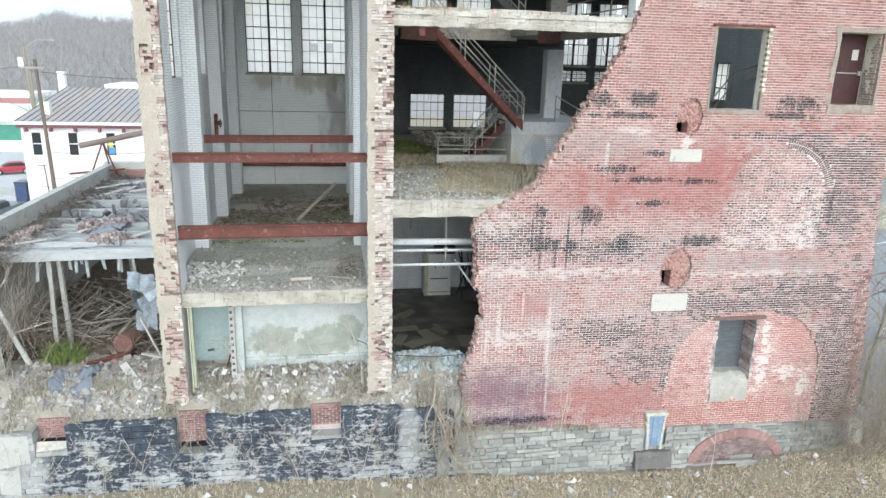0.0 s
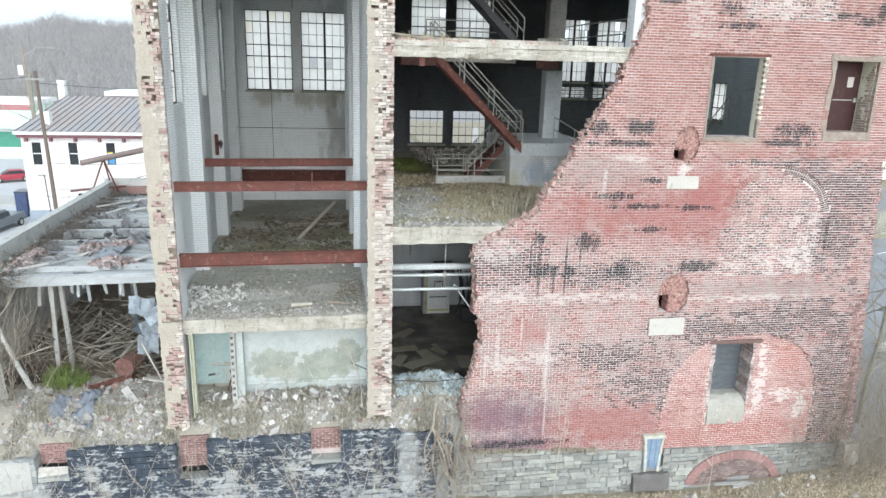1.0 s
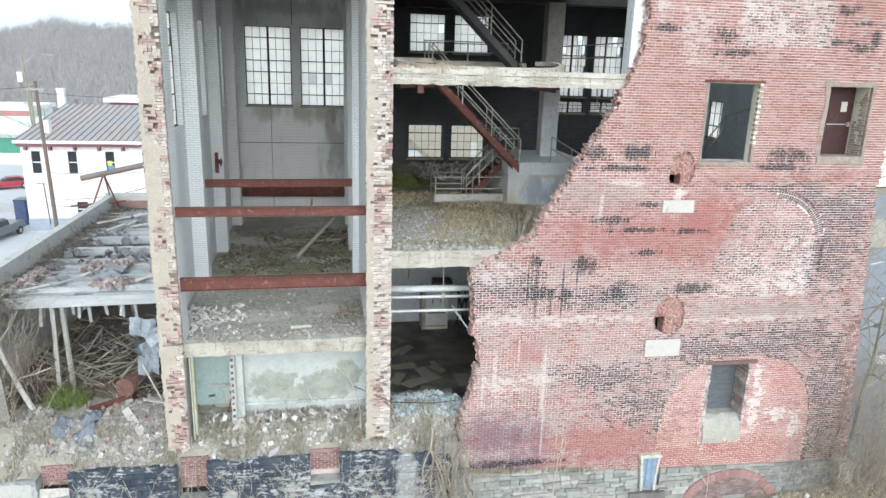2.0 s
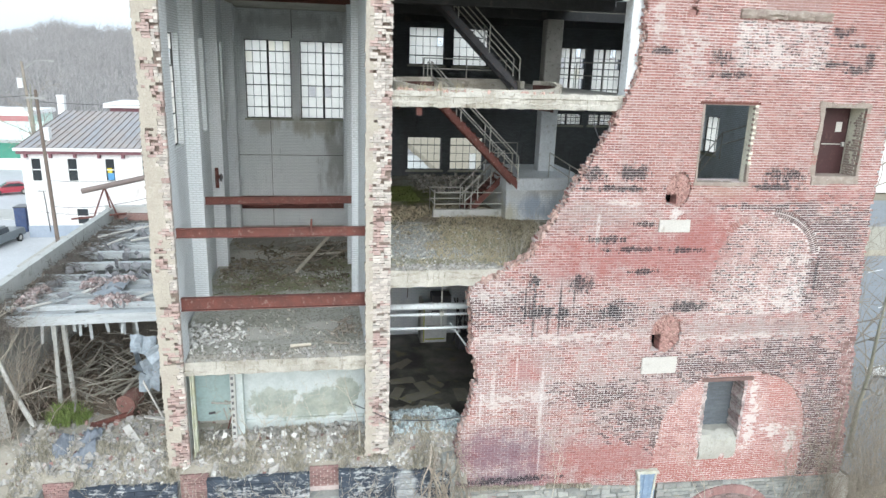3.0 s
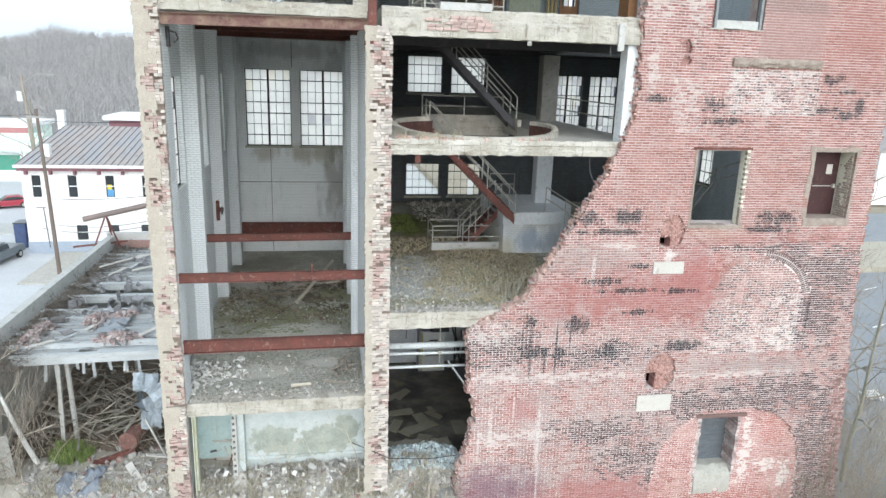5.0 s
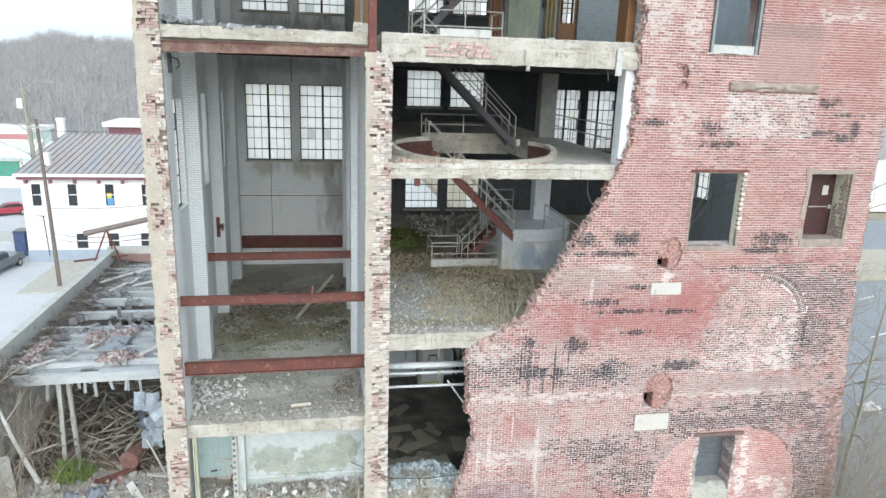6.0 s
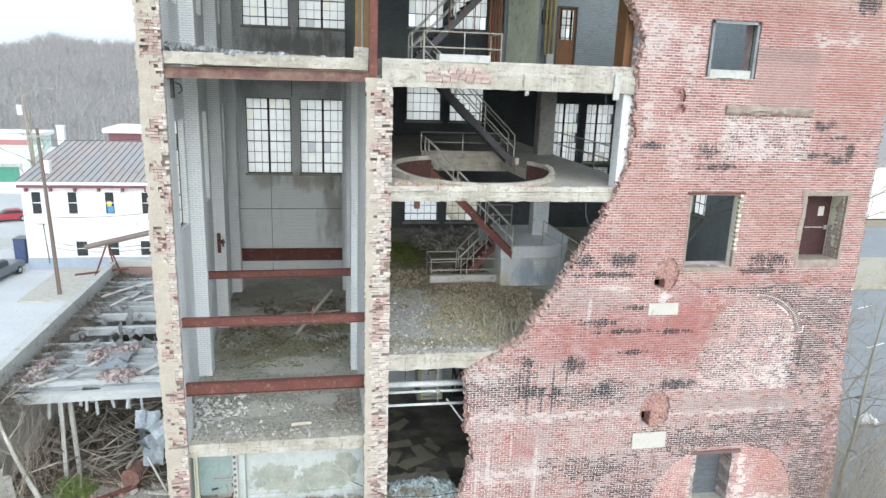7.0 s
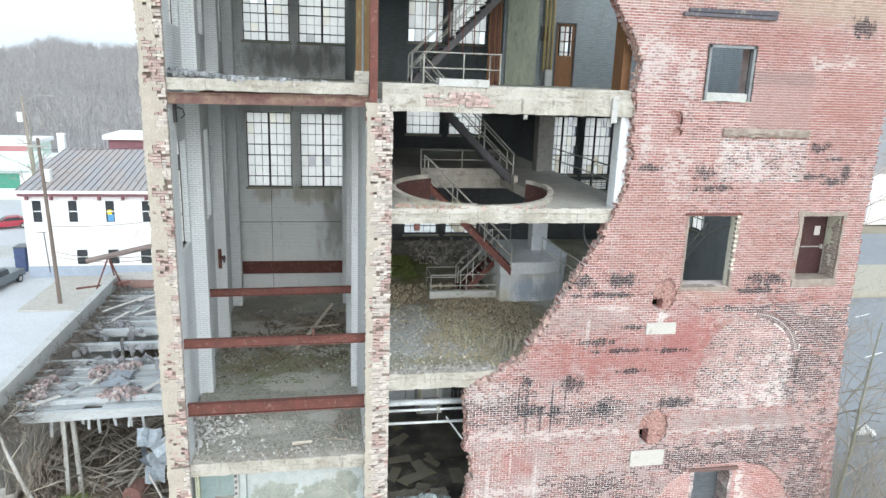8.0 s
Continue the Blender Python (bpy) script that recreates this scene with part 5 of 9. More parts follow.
railing("pipe railing along the edge of the stair void", [(6.15, 9.9, FLOOR_2), (6.15, 7.0, FLOOR_2), (6.15, 4.4, FLOOR_2), (6.15, 1.6, FLOOR_2)])
railing("pipe railing at the end of the raised landing", [(5.33, 6.95, 10.96), (6.0, 6.5, 10.55), (7.3, 5.7, 9.8)])
railing("pipe railing in the dark behind the column", [(3.9, 10.4, 10.96), (5.0, 10.4, 10.96)])
railing("pale pipe railing round the top stair opening", [(-0.3, 5.2, FLOOR_3), (0.0, 4.5, FLOOR_3), (1.35, 4.5, FLOOR_3), (2.6, 4.5, FLOOR_3), (2.6, 6.0, FLOOR_3)], 1.0, (0.5, 1.0))
railing("thin pipe railing behind the empty doorway", [(9.6, 5.0, 10.6), (10.5, 5.0, 11.0), (11.25, 5.0, 12.0), (12.6, 5.0, 12.4)], 0.95, (0.5, 0.95), [(10.5, 5.0, 11.0), (11.25, 5.0, 12.0)])
hang = thing("hanging_rods", "thin rusty rods hanging from the roof slab", "rods")
for x in (0.2, 0.6, 1.0, 1.5, 1.9):
    h = Heap()
    h.rod((x, 5.6, 18.7), (x, 5.6, 22.7), 0.02, n=5)
    give("rod", h, M_RUST, hang)
pipes = thing("pipe_stack", "rusty vertical pipes bundled on the top floor", "pipes")
for i in range(5):
    h = Heap()
    h.rod((2.75 + 0.1 * i, 6.9, FLOOR_3), (2.75 + 0.1 * i, 6.9, 22.7), 0.04, n=8)
    give("pipe", h, M_RUST if i % 2 else M_WOODBROWN, pipes)

# ---------------- top floor partition ----------------
part_wall = wall_with("wall_partition", "white painted brick partition on the top floor", (4.6, 13.0, 12.0, 12.25, FLOOR_3, 22.7), [(7.0, 7.95, 17.7, 20.5)], "x", M_PARTITION)
h = Heap()
h.box(4.75, 6.15, 11.94, 11.998, FLOOR_3, 22.7)
tagged(give("plaster_panel", h, plain("cream_plaster", (0.35, 0.37, 0.29), (0.28, 0.30, 0.24), (0.17, 0.18, 0.14), 1.1, 10, stretch=(1.4, 1, 0.5), amount=0.9)), "flat cream plaster panel on the partition", "panel", kind="structure")
d = thing("door_1", "half-glazed wooden door in the brick partition", "door", kind="structure")
h = Heap()
h.box(7.06, 7.89, 12.05, 12.1, FLOOR_3, 19.1)
h.box(7.06, 7.16, 12.05, 12.1, 19.1, 20.45)
h.box(7.79, 7.89, 12.05, 12.1, 19.1, 20.45)
h.box(7.16, 7.79, 12.05, 12.1, 20.35, 20.45)
h.box(7.45, 7.49, 12.06, 12.09, 19.1, 20.35)
h.box(7.16, 7.79, 12.06, 12.09, 19.7, 19.74)
give("door_leaf", h, M_WOODBROWN, d)
h = Heap()
for x in (7.0, 7.89):
    h.box(x, x + 0.06, 11.96, 12.14, FLOOR_3, 20.5)
h.box(7.0, 7.95, 11.96, 12.14, 20.45, 20.51)
give("door_frame", h, M_FRAME, d)
h = Heap()
h.box(6.3, 6.62, 11.85, 11.99, 19.7, 20.3)
tagged(give("switch_box", h, M_FRAME), "dark metal switch box on the partition", "switch box")
h = Heap()
for x in (6.45, 6.62, 6.8):
    h.rod((x, 11.8, 18.4), (x, 11.8, 22.7), 0.06, n=8)
tagged(give("conduit", h, plain("ochre_pipe", (0.30, 0.25, 0.12), (0.22, 0.15, 0.07), None, 2, 20)), "ochre vertical pipes beside the door", "pipes")
h = Heap()
h.box(6.55, 6.85, 11.7, 11.95, FLOOR_3, 18.45, 0.01)
tagged(give("pipe_footing", h, M_PALECON), "pale concrete footing of the pipes", "footing")

# ---------------- openings of the front wall ----------------


def jamb_set(name, o, label, sill=0.2, left=0.12, right=0.14, head=0.12, material=None, depth=0.4, rim_material=None):
    """Plastered jambs, head and sill round an opening."""
    x0, x1, z0, z1 = o
    ob = thing(name, label, "window surround", kind="structure")
    h = Heap()
    h.box(x0 - 0.03, x0 + 0.015, 0.1, depth, z0, z1)
    h.box(x1 - 0.015, x1 + 0.03, 0.1, depth, z0, z1)
    h.box(x0, x1, 0.1, depth, z1 - 0.015, z1 + 0.03)
    give("reveal", h, material or M_STUCCO, ob)
    def worn(k, q):
        return 0.72 + 0.55 * noise.noise((q * 1.7, k, 2.0)) + 0.3 * noise.noise((q * 7, k, 5.0)) + rng.uniform(-0.06, 0.06)
    for side, base, wide in ((-1, x0, left), (1, x1, right)):
        h = Heap()
        z = z0
        while z < z1:
            e = min(z + 0.05, z1)
            rim = base + side * wide * max(0.08, worn(x0 + side, z))
            lip = base - side * 0.012 * worn(x0 + 3 * side, z)
            h.box(min(rim, lip), max(rim, lip), -0.016 + 0.03 * noise.noise((z * 3, x0, side)), min(depth, 0.13), z, e, 0.004)
            z = e
        give("jamb", h, rim_material or material or M_STUCCO, ob)
    h = Heap()
    x = x0 - left
    while x < x1 + right:
        e = x + 0.05
        h.box(x, min(e, x1 + right), -0.02 + 0.02 * noise.noise((x * 3, z1, 1)), depth, z1 - 0.012, z1 + head * max(0.1, worn(z1, x)), 0.005)
        x = e
    give("lintel", h, rim_material or material or M_STUCCO, ob)
    h = Heap()
    x = x0 - 0.08
    while x < x1 + 0.08:
        e = min(x + rng.uniform(0.3, 0.6), x1 + 0.1)
        h.box(x, e, -0.03 - rng.uniform(0, 0.02), depth, z0 - sill + rng.uniform(-0.02, 0.02), z0 + rng.uniform(-0.01, 0.02), 0.008)
        x = e
    give("window_sill", h, rim_material or M_CONCRETE, ob)
    return ob


M_OLDPLASTER = plain("cracked_lime_plaster", (0.72, 0.71, 0.60), (0.62, 0.59, 0.50), (0.30, 0.25, 0.22), 3.5, 22, bump=0.9)
M_CRUMBLED = plain("crumbled_render", (0.37, 0.32, 0.275), (0.27, 0.215, 0.19), (0.46, 0.44, 0.39), 4.5, 18, bump=1.0, amount=0.9)
jamb_set("opening_1", OPENINGS["doorway"], "empty doorway with pale crumbling plaster jambs", 0.1, 0.07, 0.13, 0.05, M_OLDPLASTER, 0.3, M_CRUMBLED)
jamb_set("opening_2", OPENINGS["door"], "deep doorway with cracked plaster surround", 0.22, 0.2, 0.13, 0.2, M_OLDPLASTER, 0.7, M_CRUMBLED)
def bared(name, label, x, side, y0, y1, z0, z1, cover, seed, material):
    """Single bricks showing where plaster has come off a reveal."""
    ob = thing(name, label, "brick reveal", kind="structure")
    z, row = z0, 0
    while z < z1 - 0.03:
        y = y0 + (0.06 if row % 2 else 0.0)
        while y < y1 - 0.04:
            e = min(y + 0.105, y1)
            if noise.noise((y * 3.1, seed, z * 1.5)) + 0.35 * noise.noise((y * 9, seed, z * 6)) + cover(y, z) > 0:
                b = Heap()
                d = rng.uniform(0.004, 0.022)
                b.box(min(x, x - side * d), max(x, x - side * d), y, e - 0.012, z, z + COURSE - 0.014, 0.003)
                give("brick", b, material, ob)
            y = e
        z += COURSE
        row += 1
    return ob


M_BARED = plain("grimy_reveal_brick", (0.33, 0.255, 0.225), (0.42, 0.36, 0.315), (0.20, 0.165, 0.15), 3, 26, obj=0.5, amount=0.9)
dx = OPENINGS["door"]
bared("door_reveal", "bare grimy bricks in the plastered door reveal", dx[1] - 0.016, 1, 0.06, 0.6, dx[2], dx[3] - 0.15, lambda y, z: 0.35 * max(0.0, 1.3 - (z - 12.1)) - 0.22 + 0.3 * (y < 0.2), 31.0, M_BARED)
ex = OPENINGS["doorway"]
quoins = thing("toothed_quoins", "white brick stubs toothed into the doorway jamb", "quoins", kind="structure")
z = ex[2] + 0.55
while z < ex[3] - 0.06:
    b = Heap()
    b.box(ex[1] - 0.022, ex[1] + 0.075 + rng.uniform(-0.015, 0.02), -0.034 + rng.uniform(0, 0.012), 0.12, z, z + COURSE * 1.1, 0.012)
    give("brick", b, M_OLDPLASTER, quoins)
    z += COURSE * 2 + rng.uniform(-0.008, 0.008)
jamb_set("opening_3", OPENINGS["upper_window"], "window opening with grey metal frame and pale sill", 0.02, 0.03, 0.03, 0.03, M_FRAME, 0.3)
h = Heap()
h.box(7.5, 8.92, 0.02, 0.4, 17.57, 17.78, 0.015)
tagged(give("concrete_sill", h, M_PALECON), "pale concrete sill block in a window opening", "sill", kind="structure")
h = Heap()
for x in (7.48, 8.85):
    h.box(x, x + 0.07, -0.03, 0.12, 17.56, 19.1)
h.box(7.48, 8.92, -0.03, 0.12, 19.03, 19.1)
tagged(give("metal_frame", h, plain("grey_frame_paint", (0.26, 0.28, 0.29), (0.20, 0.21, 0.22), (0.14, 0.12, 0.11), 3, 20)), "grey metal window frame without glass", "window frame", kind="structure")

d = thing("door_2", "closed maroon steel door set deep in brick", "door", kind="structure")
h = Heap()
h.box(11.7, 12.72, 0.64, 0.69, 12.1, 14.2)
give("door_leaf", h, M_DOOR, d)
h = Heap()
h.box(12.3, 12.5, 0.625, 0.64, 13.42, 13.72)
give("door_window", h, M_SIGN, d, "small white pane")
h = Heap()
h.box(11.9, 12.55, 0.615, 0.64, 13.03, 13.06)
h.box(12.58, 12.66, 0.58, 0.64, 12.98, 13.11)
give("panic_bar", h, M_RAIL, d, "pale push bar")
h = Heap()
h.box(11.62, 11.72, 0.58, 0.68, 12.1, 14.2)
give("door_frame", h, M_DARKSTEEL, d)
h = Heap()
h.box(7.35, 9.2, -0.05, 0.02, 14.2, 14.27, 0.01)
tagged(give("iron_lintel", h, M_RUST), "rusted iron lintel over the doorway", "lintel", kind="structure")
h = Heap()
h.box(8.6, 10.4, -0.03, 0.12, 5.48, 5.58, 0.012)
tagged(give("stone_lintel", h, plain("brown_lintel", (0.20, 0.13, 0.12), (0.15, 0.10, 0.09), None, 2, 20)), "brown painted lintel over the lower window", "lintel", kind="structure")
h = rough_edge(8.84, 10.15, 0.0, 0.66, 2.62, 3.55, 0.07, (0.0, 0.25, 0.5, 0.8, 0.92, 1.0), (0.05, 0.01, 0.0, 0.04, 0.16, 0.34), 4.0, 0.06)
tagged(give("mossy_sill", h, plain("mossy_concrete", (0.43, 0.42, 0.38), (0.36, 0.35, 0.31), (0.27, 0.27, 0.21), 2.5, 20), smooth=False), "crumbling mossy concrete sill under the lower window", "sill", kind="structure")
for x0, x1 in ((8.74, 8.85), (10.16, 10.26)):
    h = Heap()
    z = 3.3
    while z < 5.5:
        e = z + COURSE
        h.box(x0 + rng.uniform(-0.04, 0.03), x1 + rng.uniform(-0.02, 0.02), 0.045, 0.66, z, e - 0.008, 0.006)
        z = e
    tagged(give("limed_jamb", h, plain("limed_brick_jamb", (0.52, 0.48, 0.46), (0.30, 0.20, 0.20), (0.15, 0.10, 0.105), 4, 24, island=0.7, amount=0.9) if x0 < 9 else bpy.data.materials["limed_brick_jamb"]), "limed broken brick jamb of the lower window", "jamb", "window jambs", "structure")
h = Heap()
h.box(8.82, 10.17, 0.66, 0.7, 3.2, 5.5)
tagged(give("blocking", h, painted_brick("slate_brick", (0.13, 0.15, 0.17), (0.09, 0.105, 0.125), (0.17, 0.18, 0.18))), "slate grey brick blocking the lower window", "blocking", kind="structure")
for label, x0, x1, z0, z1 in (("blank off-white board fixed on the brick wall", 6.48, 7.47, 10.44, 10.83), ("larger blank off-white board fixed on the brick wall", 6.43, 7.6, 5.88, 6.43)):
    h = Heap()
    h.box(x0, x1, -0.05, 0.0, z0, z1, 0.012)
    tagged(give("wall_board", h, M_SIGN, bevel=0.01), label, "board", "boards on the wall")
ledge = thing("stone_ledge", "broken pale stone ledge above a whitewashed patch", "ledge", kind="structure")
h = rough_edge(8.2, 11.02, -0.1, 0.06, 16.55, 16.8, 0.05, (0.0, 0.3, 0.5, 0.85, 1.0), (0.05, 0.02, 0.0, 0.0, 0.05), 12.0, 0.05)
give("ledge_block", h, M_CRUMBLED, ledge)
h = Heap()
h.box(6.55, 9.4, -0.1, 0.05, 19.84, 19.93, 0.01)
h.box(6.7, 9.4, -0.09, 0.05, 19.94, 20.05, 0.02)
tagged(give("slate_sill", h, plain("dark_slate", (0.09, 0.095, 0.12), (0.16, 0.14, 0.15), (0.42, 0.40, 0.36), 2, 20)), "dark broken sill of the topmost window", "sill", kind="structure")
h = Heap()
h.box(6.9, 9.2, 0.2, 0.26, 20.06, 22.2)
tagged(give("boarding", h, plain("grey_shutter", (0.22, 0.22, 0.22), (0.16, 0.16, 0.16), None, 3, 20)), "grey boarding in the topmost window", "boarding", kind="structure")

# brick arches
def arch(name, label, cx, cz, rx, rz, depth, a0, a1, n, material, y0=-0.02, gap=0.003):
    ob = thing(name, label, "brick arch", kind="structure")
    for i in range(n):
        w0, w1 = a0 + (a1 - a0) * i / n + gap, a0 + (a1 - a0) * (i + 1) / n - gap
        b = Heap()
        ring = [(cx + (rx + k) * math.cos(w), cz + (rz + k) * math.sin(w)) for w, k in ((w0, 0), (w0, depth), (w1, depth), (w1, 0))]
        b.solid([(x, y, z) for y in (0.08, y0) for x, z in ring])
        give("brick", b, material, ob)
    return ob


M_VOUSSOIR = plain("burnt_header_brick", (0.19, 0.135, 0.13), (0.13, 0.10, 0.10), (0.33, 0.24, 0.225), 2.0, 26, obj=0.6)
for k, label in ((0.0, "inner ring of burnt headers over the whitewashed infill"), (0.15, "outer ring of burnt headers over the whitewashed infill")):
    arch("arch_tall", label, 10.09, 9.5, 1.6 + k, 1.38 + k, 0.128, radians(8), radians(86), 30, M_VOUSSOIR, -0.006, 0.009)
arch("arch_tall_left", "flush red brick headers over the whitewashed infill", 10.09, 9.5, 1.6, 1.38, 0.2, radians(112), radians(165), 20, M_BRICK, -0.006, 0.006)
arch("arch_low", "low red brick basement arch", 10.05, 0.35, 1.45, 1.0, 0.3, radians(8), radians(172), 44, plain("basement_arch_brick", (0.31, 0.175, 0.165), (0.36, 0.235, 0.22), (0.40, 0.33, 0.31), 1.6, 26, obj=0.35), -0.1)
h = Heap()
z = 0.2
while z < 1.35:
    half = 1.45 * math.sqrt(max(0, 1 - ((z - 0.35) / 1.0) ** 2))
    x = 10.05 - half
    while x < 10.05 + half - 0.1:
        if z > 0.6 or (z > 0.4 and not 9.75 < x < 10.6):
            h.box(x, x + 0.2, -0.05, 0.02, z, z + 0.065, 0.008)
        x += 0.212
    z += COURSE
tagged(give("brick_infill", h, plain("grimy_brick", (0.22, 0.16, 0.15), (0.30, 0.25, 0.235), (0.16, 0.13, 0.125), 2, 26, island=0.5)), "grimy brick filling of the basement arch", "infill", kind="stuff")

# Flat black panel stands for the shade in the vent gap.
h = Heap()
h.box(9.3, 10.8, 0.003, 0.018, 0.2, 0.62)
tagged(give("cellar_vent", h, M_HOLE), "black panel for the shaded gap under the basement arch", "opening", kind="structure")
h = Heap()
for x, y, z, l, a in ((9.9, -0.28, 0.56, 1.3, 4), (10.3, -0.35, 0.5, 0.8, -6)):
    h.put(pose(x, y, z, 6, a, 3), l, 0.1, 0.06, 0.05)
tagged(give("grey_plank", h, M_PLANK), "grey planks before the basement arch", "plank")

h = rough_edge(13.85, 14.4, -0.42, 0.1, 1.0, 1.75, 0.07, (0.0, 0.3, 0.7, 1.0), (0.04, 0.0, 0.03, 0.1), 6.0, 0.06)
tagged(give("pale_stone", h, M_EDGECON, smooth=False), "pale stone block at the end of the foundation", "stone block")

# basement window with torn blue sheeting
bw = thing("window_basement", "narrow basement window with pale frame and torn blue sheeting", "window", kind="structure")
h = Heap()
for k in range(8):
    z0, z1 = 1.15 + k * 0.158, 1.15 + (k + 1) * 0.158
    h.box(6.68 + 0.014 * (7 - k) + rng.uniform(0, 0.03), 6.77 + 0.014 * (7 - k), -0.14, 0.05, z0, z1, 0.015)
    h.box(7.3 - 0.012 * (7 - k), 7.38 - 0.012 * (7 - k) - rng.uniform(0, 0.03), -0.14, 0.05, z0, z1, 0.015)
for k in range(5):
    h.box(6.65 + k * 0.155, 6.81 + k * 0.155, -0.15, 0.05, 2.36 + rng.uniform(-0.01, 0.01), 2.44 + rng.uniform(-0.02, 0.03), 0.015)
give("window_frame", h, plain("yellowed_white_paint", (0.58, 0.58, 0.52), (0.46, 0.46, 0.38), (0.50, 0.49, 0.24), 4, 20, amount=0.9), bw)
h = Heap()
for i in range(6):
    h.box(6.74 + i * 0.1, 6.85 + i * 0.1, -0.12 + 0.02 * (i % 2), -0.1 + 0.02 * (i % 2), 1.2 + 0.05 * (i % 3), 2.36, 0.01)
give("sheeting", h, plain("faded_blue_sheet", (0.24, 0.33, 0.44), (0.17, 0.24, 0.34), (0.36, 0.42, 0.46), 3, 12, rough=0.5), bw, "torn faded blue plastic sheeting")
h = rough_edge(6.42, 7.66, -0.26, 0.05, 0.5, 1.05, 0.06, (0.0, 0.4, 0.8, 1.0), (0.0, 0.0, 0.03, 0.12), 3.0)
give("window_sill", h, plain("dark_stone", (0.17, 0.16, 0.155), (0.12, 0.115, 0.11), None, 2, 20), bw, "broad dark stone sill")

def peeling(name):
    """White distemper peeling off grey-green plaster along the middle of the wall."""
    n = Nodes(name)
    col = n.mix(n.ramp(n.noise(1.2, 6, 0.7), 0.4, 0.6), (0.52, 0.565, 0.56), (0.44, 0.49, 0.485))
    under = n.mix(n.ramp(n.noise(2.5, 5), 0.4, 0.6), (0.28, 0.31, 0.27), (0.36, 0.38, 0.33))
    for x, z, rx, rz in ((-4.9, 4.9, 0.7, 0.45), (-3.2, 4.85, 0.9, 0.5), (-4.0, 4.6, 1.4, 0.3), (-2.6, 5.1, 0.4, 0.5)):
        col = n.mix(n.math("MULTIPLY", n.blot(x, z, rx, rz, 1.3, 3.0, 0.2), 0.85), col, under)
    col = n.mix(n.ramp(n.noise(0.9, 6, 0.7, (1, 1, 0.3)), 0.55, 0.72, 0, 0.5), col, (0.40, 0.39, 0.33))
    fin = n.noise(22, 4)
    col = n.mix(1.0, col, n.math("MULTIPLY_ADD", fin, 0.4, 0.8), "MULTIPLY")
    n.bump(fin, 0.4, 0.01)
    return n.done(col, 0.85, 0, 0.3)


M_PEEL = peeling("peeling_distemper")
# ---------------- room under the hall floor ----------------
wall_with("wall_room", "peeling white and green plaster wall of the low room", (-5.75, -2.1, 1.3, 1.6, 3.3, 6.36), [], "x", M_PEEL)
h = rough_edge(-5.7, -2.1, 1.2, 1.32, 4.24, 4.34, 0.03, (0.0, 0.5, 1.0), (0.02, 0.0, 0.03), 5.0)
tagged(give("wall_ledge", h, M_PEEL), "plaster ledge low on the peeling wall", "ledge", kind="structure")
wall_with("wall_turquoise", "turquoise painted plaster wall of the low room", (-7.7, -5.9, 1.85, 2.1, 4.05, 6.36), [], "x", M_TURQ)
wall_with("wall_dado", "grey lower part of the turquoise wall", (-7.7, -5.9, 1.84, 2.1, 3.3, 4.05), [], "x", M_CONCRETE)
post = thing("wall_stud", "white perforated post end of a torn partition", "post", kind="structure")
h = Heap()
h.box(-6.06, -5.92, 0.75, 1.85, 3.4, 6.36, 0.01)
give("stud", h, M_PALECON, post)
h = Heap()
h.box(-5.92, -5.72, 0.95, 1.6, 3.4, 6.36, 0.01)
give("plaster_side", h, M_PEEL, post)
# Small dark plates on the stud stand for shade inside its hollow cores.
h = Heap()
for i in range(13):
    h.box(-6.03, -5.96, 0.735, 0.76, 3.75 + i * 0.2, 3.83 + i * 0.2, 0.006)
give("core_hole", h, M_DARKSTEEL, post, "dark plates standing for the shaded holes of hollow blocks")
h = Heap()
h.box(-7.03, -6.97, 0.3, 0.5, 3.9, 6.36)
h.box(-7.06, -7.03, 0.2, 0.6, 3.8, 6.36)
tagged(give("door_jamb", h, plain("yellow_green_paint", (0.42, 0.42, 0.30), (0.50, 0.53, 0.49), (0.40, 0.36, 0.30), 3, 18)), "yellow-green painted jamb on the brick pier", "jamb", kind="structure")
scrap = thing("pipe_scrap", "rusty broken pipe scrap hanging in the low room", "scrap")
for i in range(11):
    h = Heap()
    x, z = rng.uniform(-6.65, -6.0), rng.uniform(4.4, 5.0)
    h.rod((x, 1.2, z), (x + rng.uniform(-0.3, 0.3), 1.2 + rng.uniform(-0.2, 0.2), z + rng.uniform(-0.35, 0.25)), rng.uniform(0.015, 0.035))
    give("bar", h, (M_RAIL, M_DARKSTEEL, M_RUST)[i % 3], scrap)
h = Heap()
h.tube([(-6.7, 1.25, 4.98), (-6.2, 1.2, 4.95), (-5.95, 1.2, 5.0), (-5.9, 1.2, 4.2), (-6.0, 1.15, 3.6)], 0.03)
give("bent_pipe", h, M_RAIL, scrap)

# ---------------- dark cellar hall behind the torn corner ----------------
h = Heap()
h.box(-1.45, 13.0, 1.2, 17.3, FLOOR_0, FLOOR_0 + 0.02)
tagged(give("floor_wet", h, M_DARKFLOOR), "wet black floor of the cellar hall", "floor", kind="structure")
wall_with("wall_cellar", "pale blue painted brick wall in the cellar hall", (-1.45, 6.0, 9.9, 10.1, FLOOR_0, 8.85), [], "x", M_BLUEWALL)
for label, z, r, x1 in (("thick white painted pipe along the cellar ceiling", 7.82, 0.1, 1.6), ("white painted pipe under the ceiling", 7.55, 0.045, 1.6), ("lower white painted pipe under the ceiling", 7.1, 0.045, 1.6)):
    h = Heap()
    h.rod((-1.5, 1.4, z), (x1, 1.4, z - 0.02), r, n=14)
    tagged(give("pipe", h, M_PIPEWHITE, smooth=True), label, "pipe", "ceiling pipes")
h = Heap()
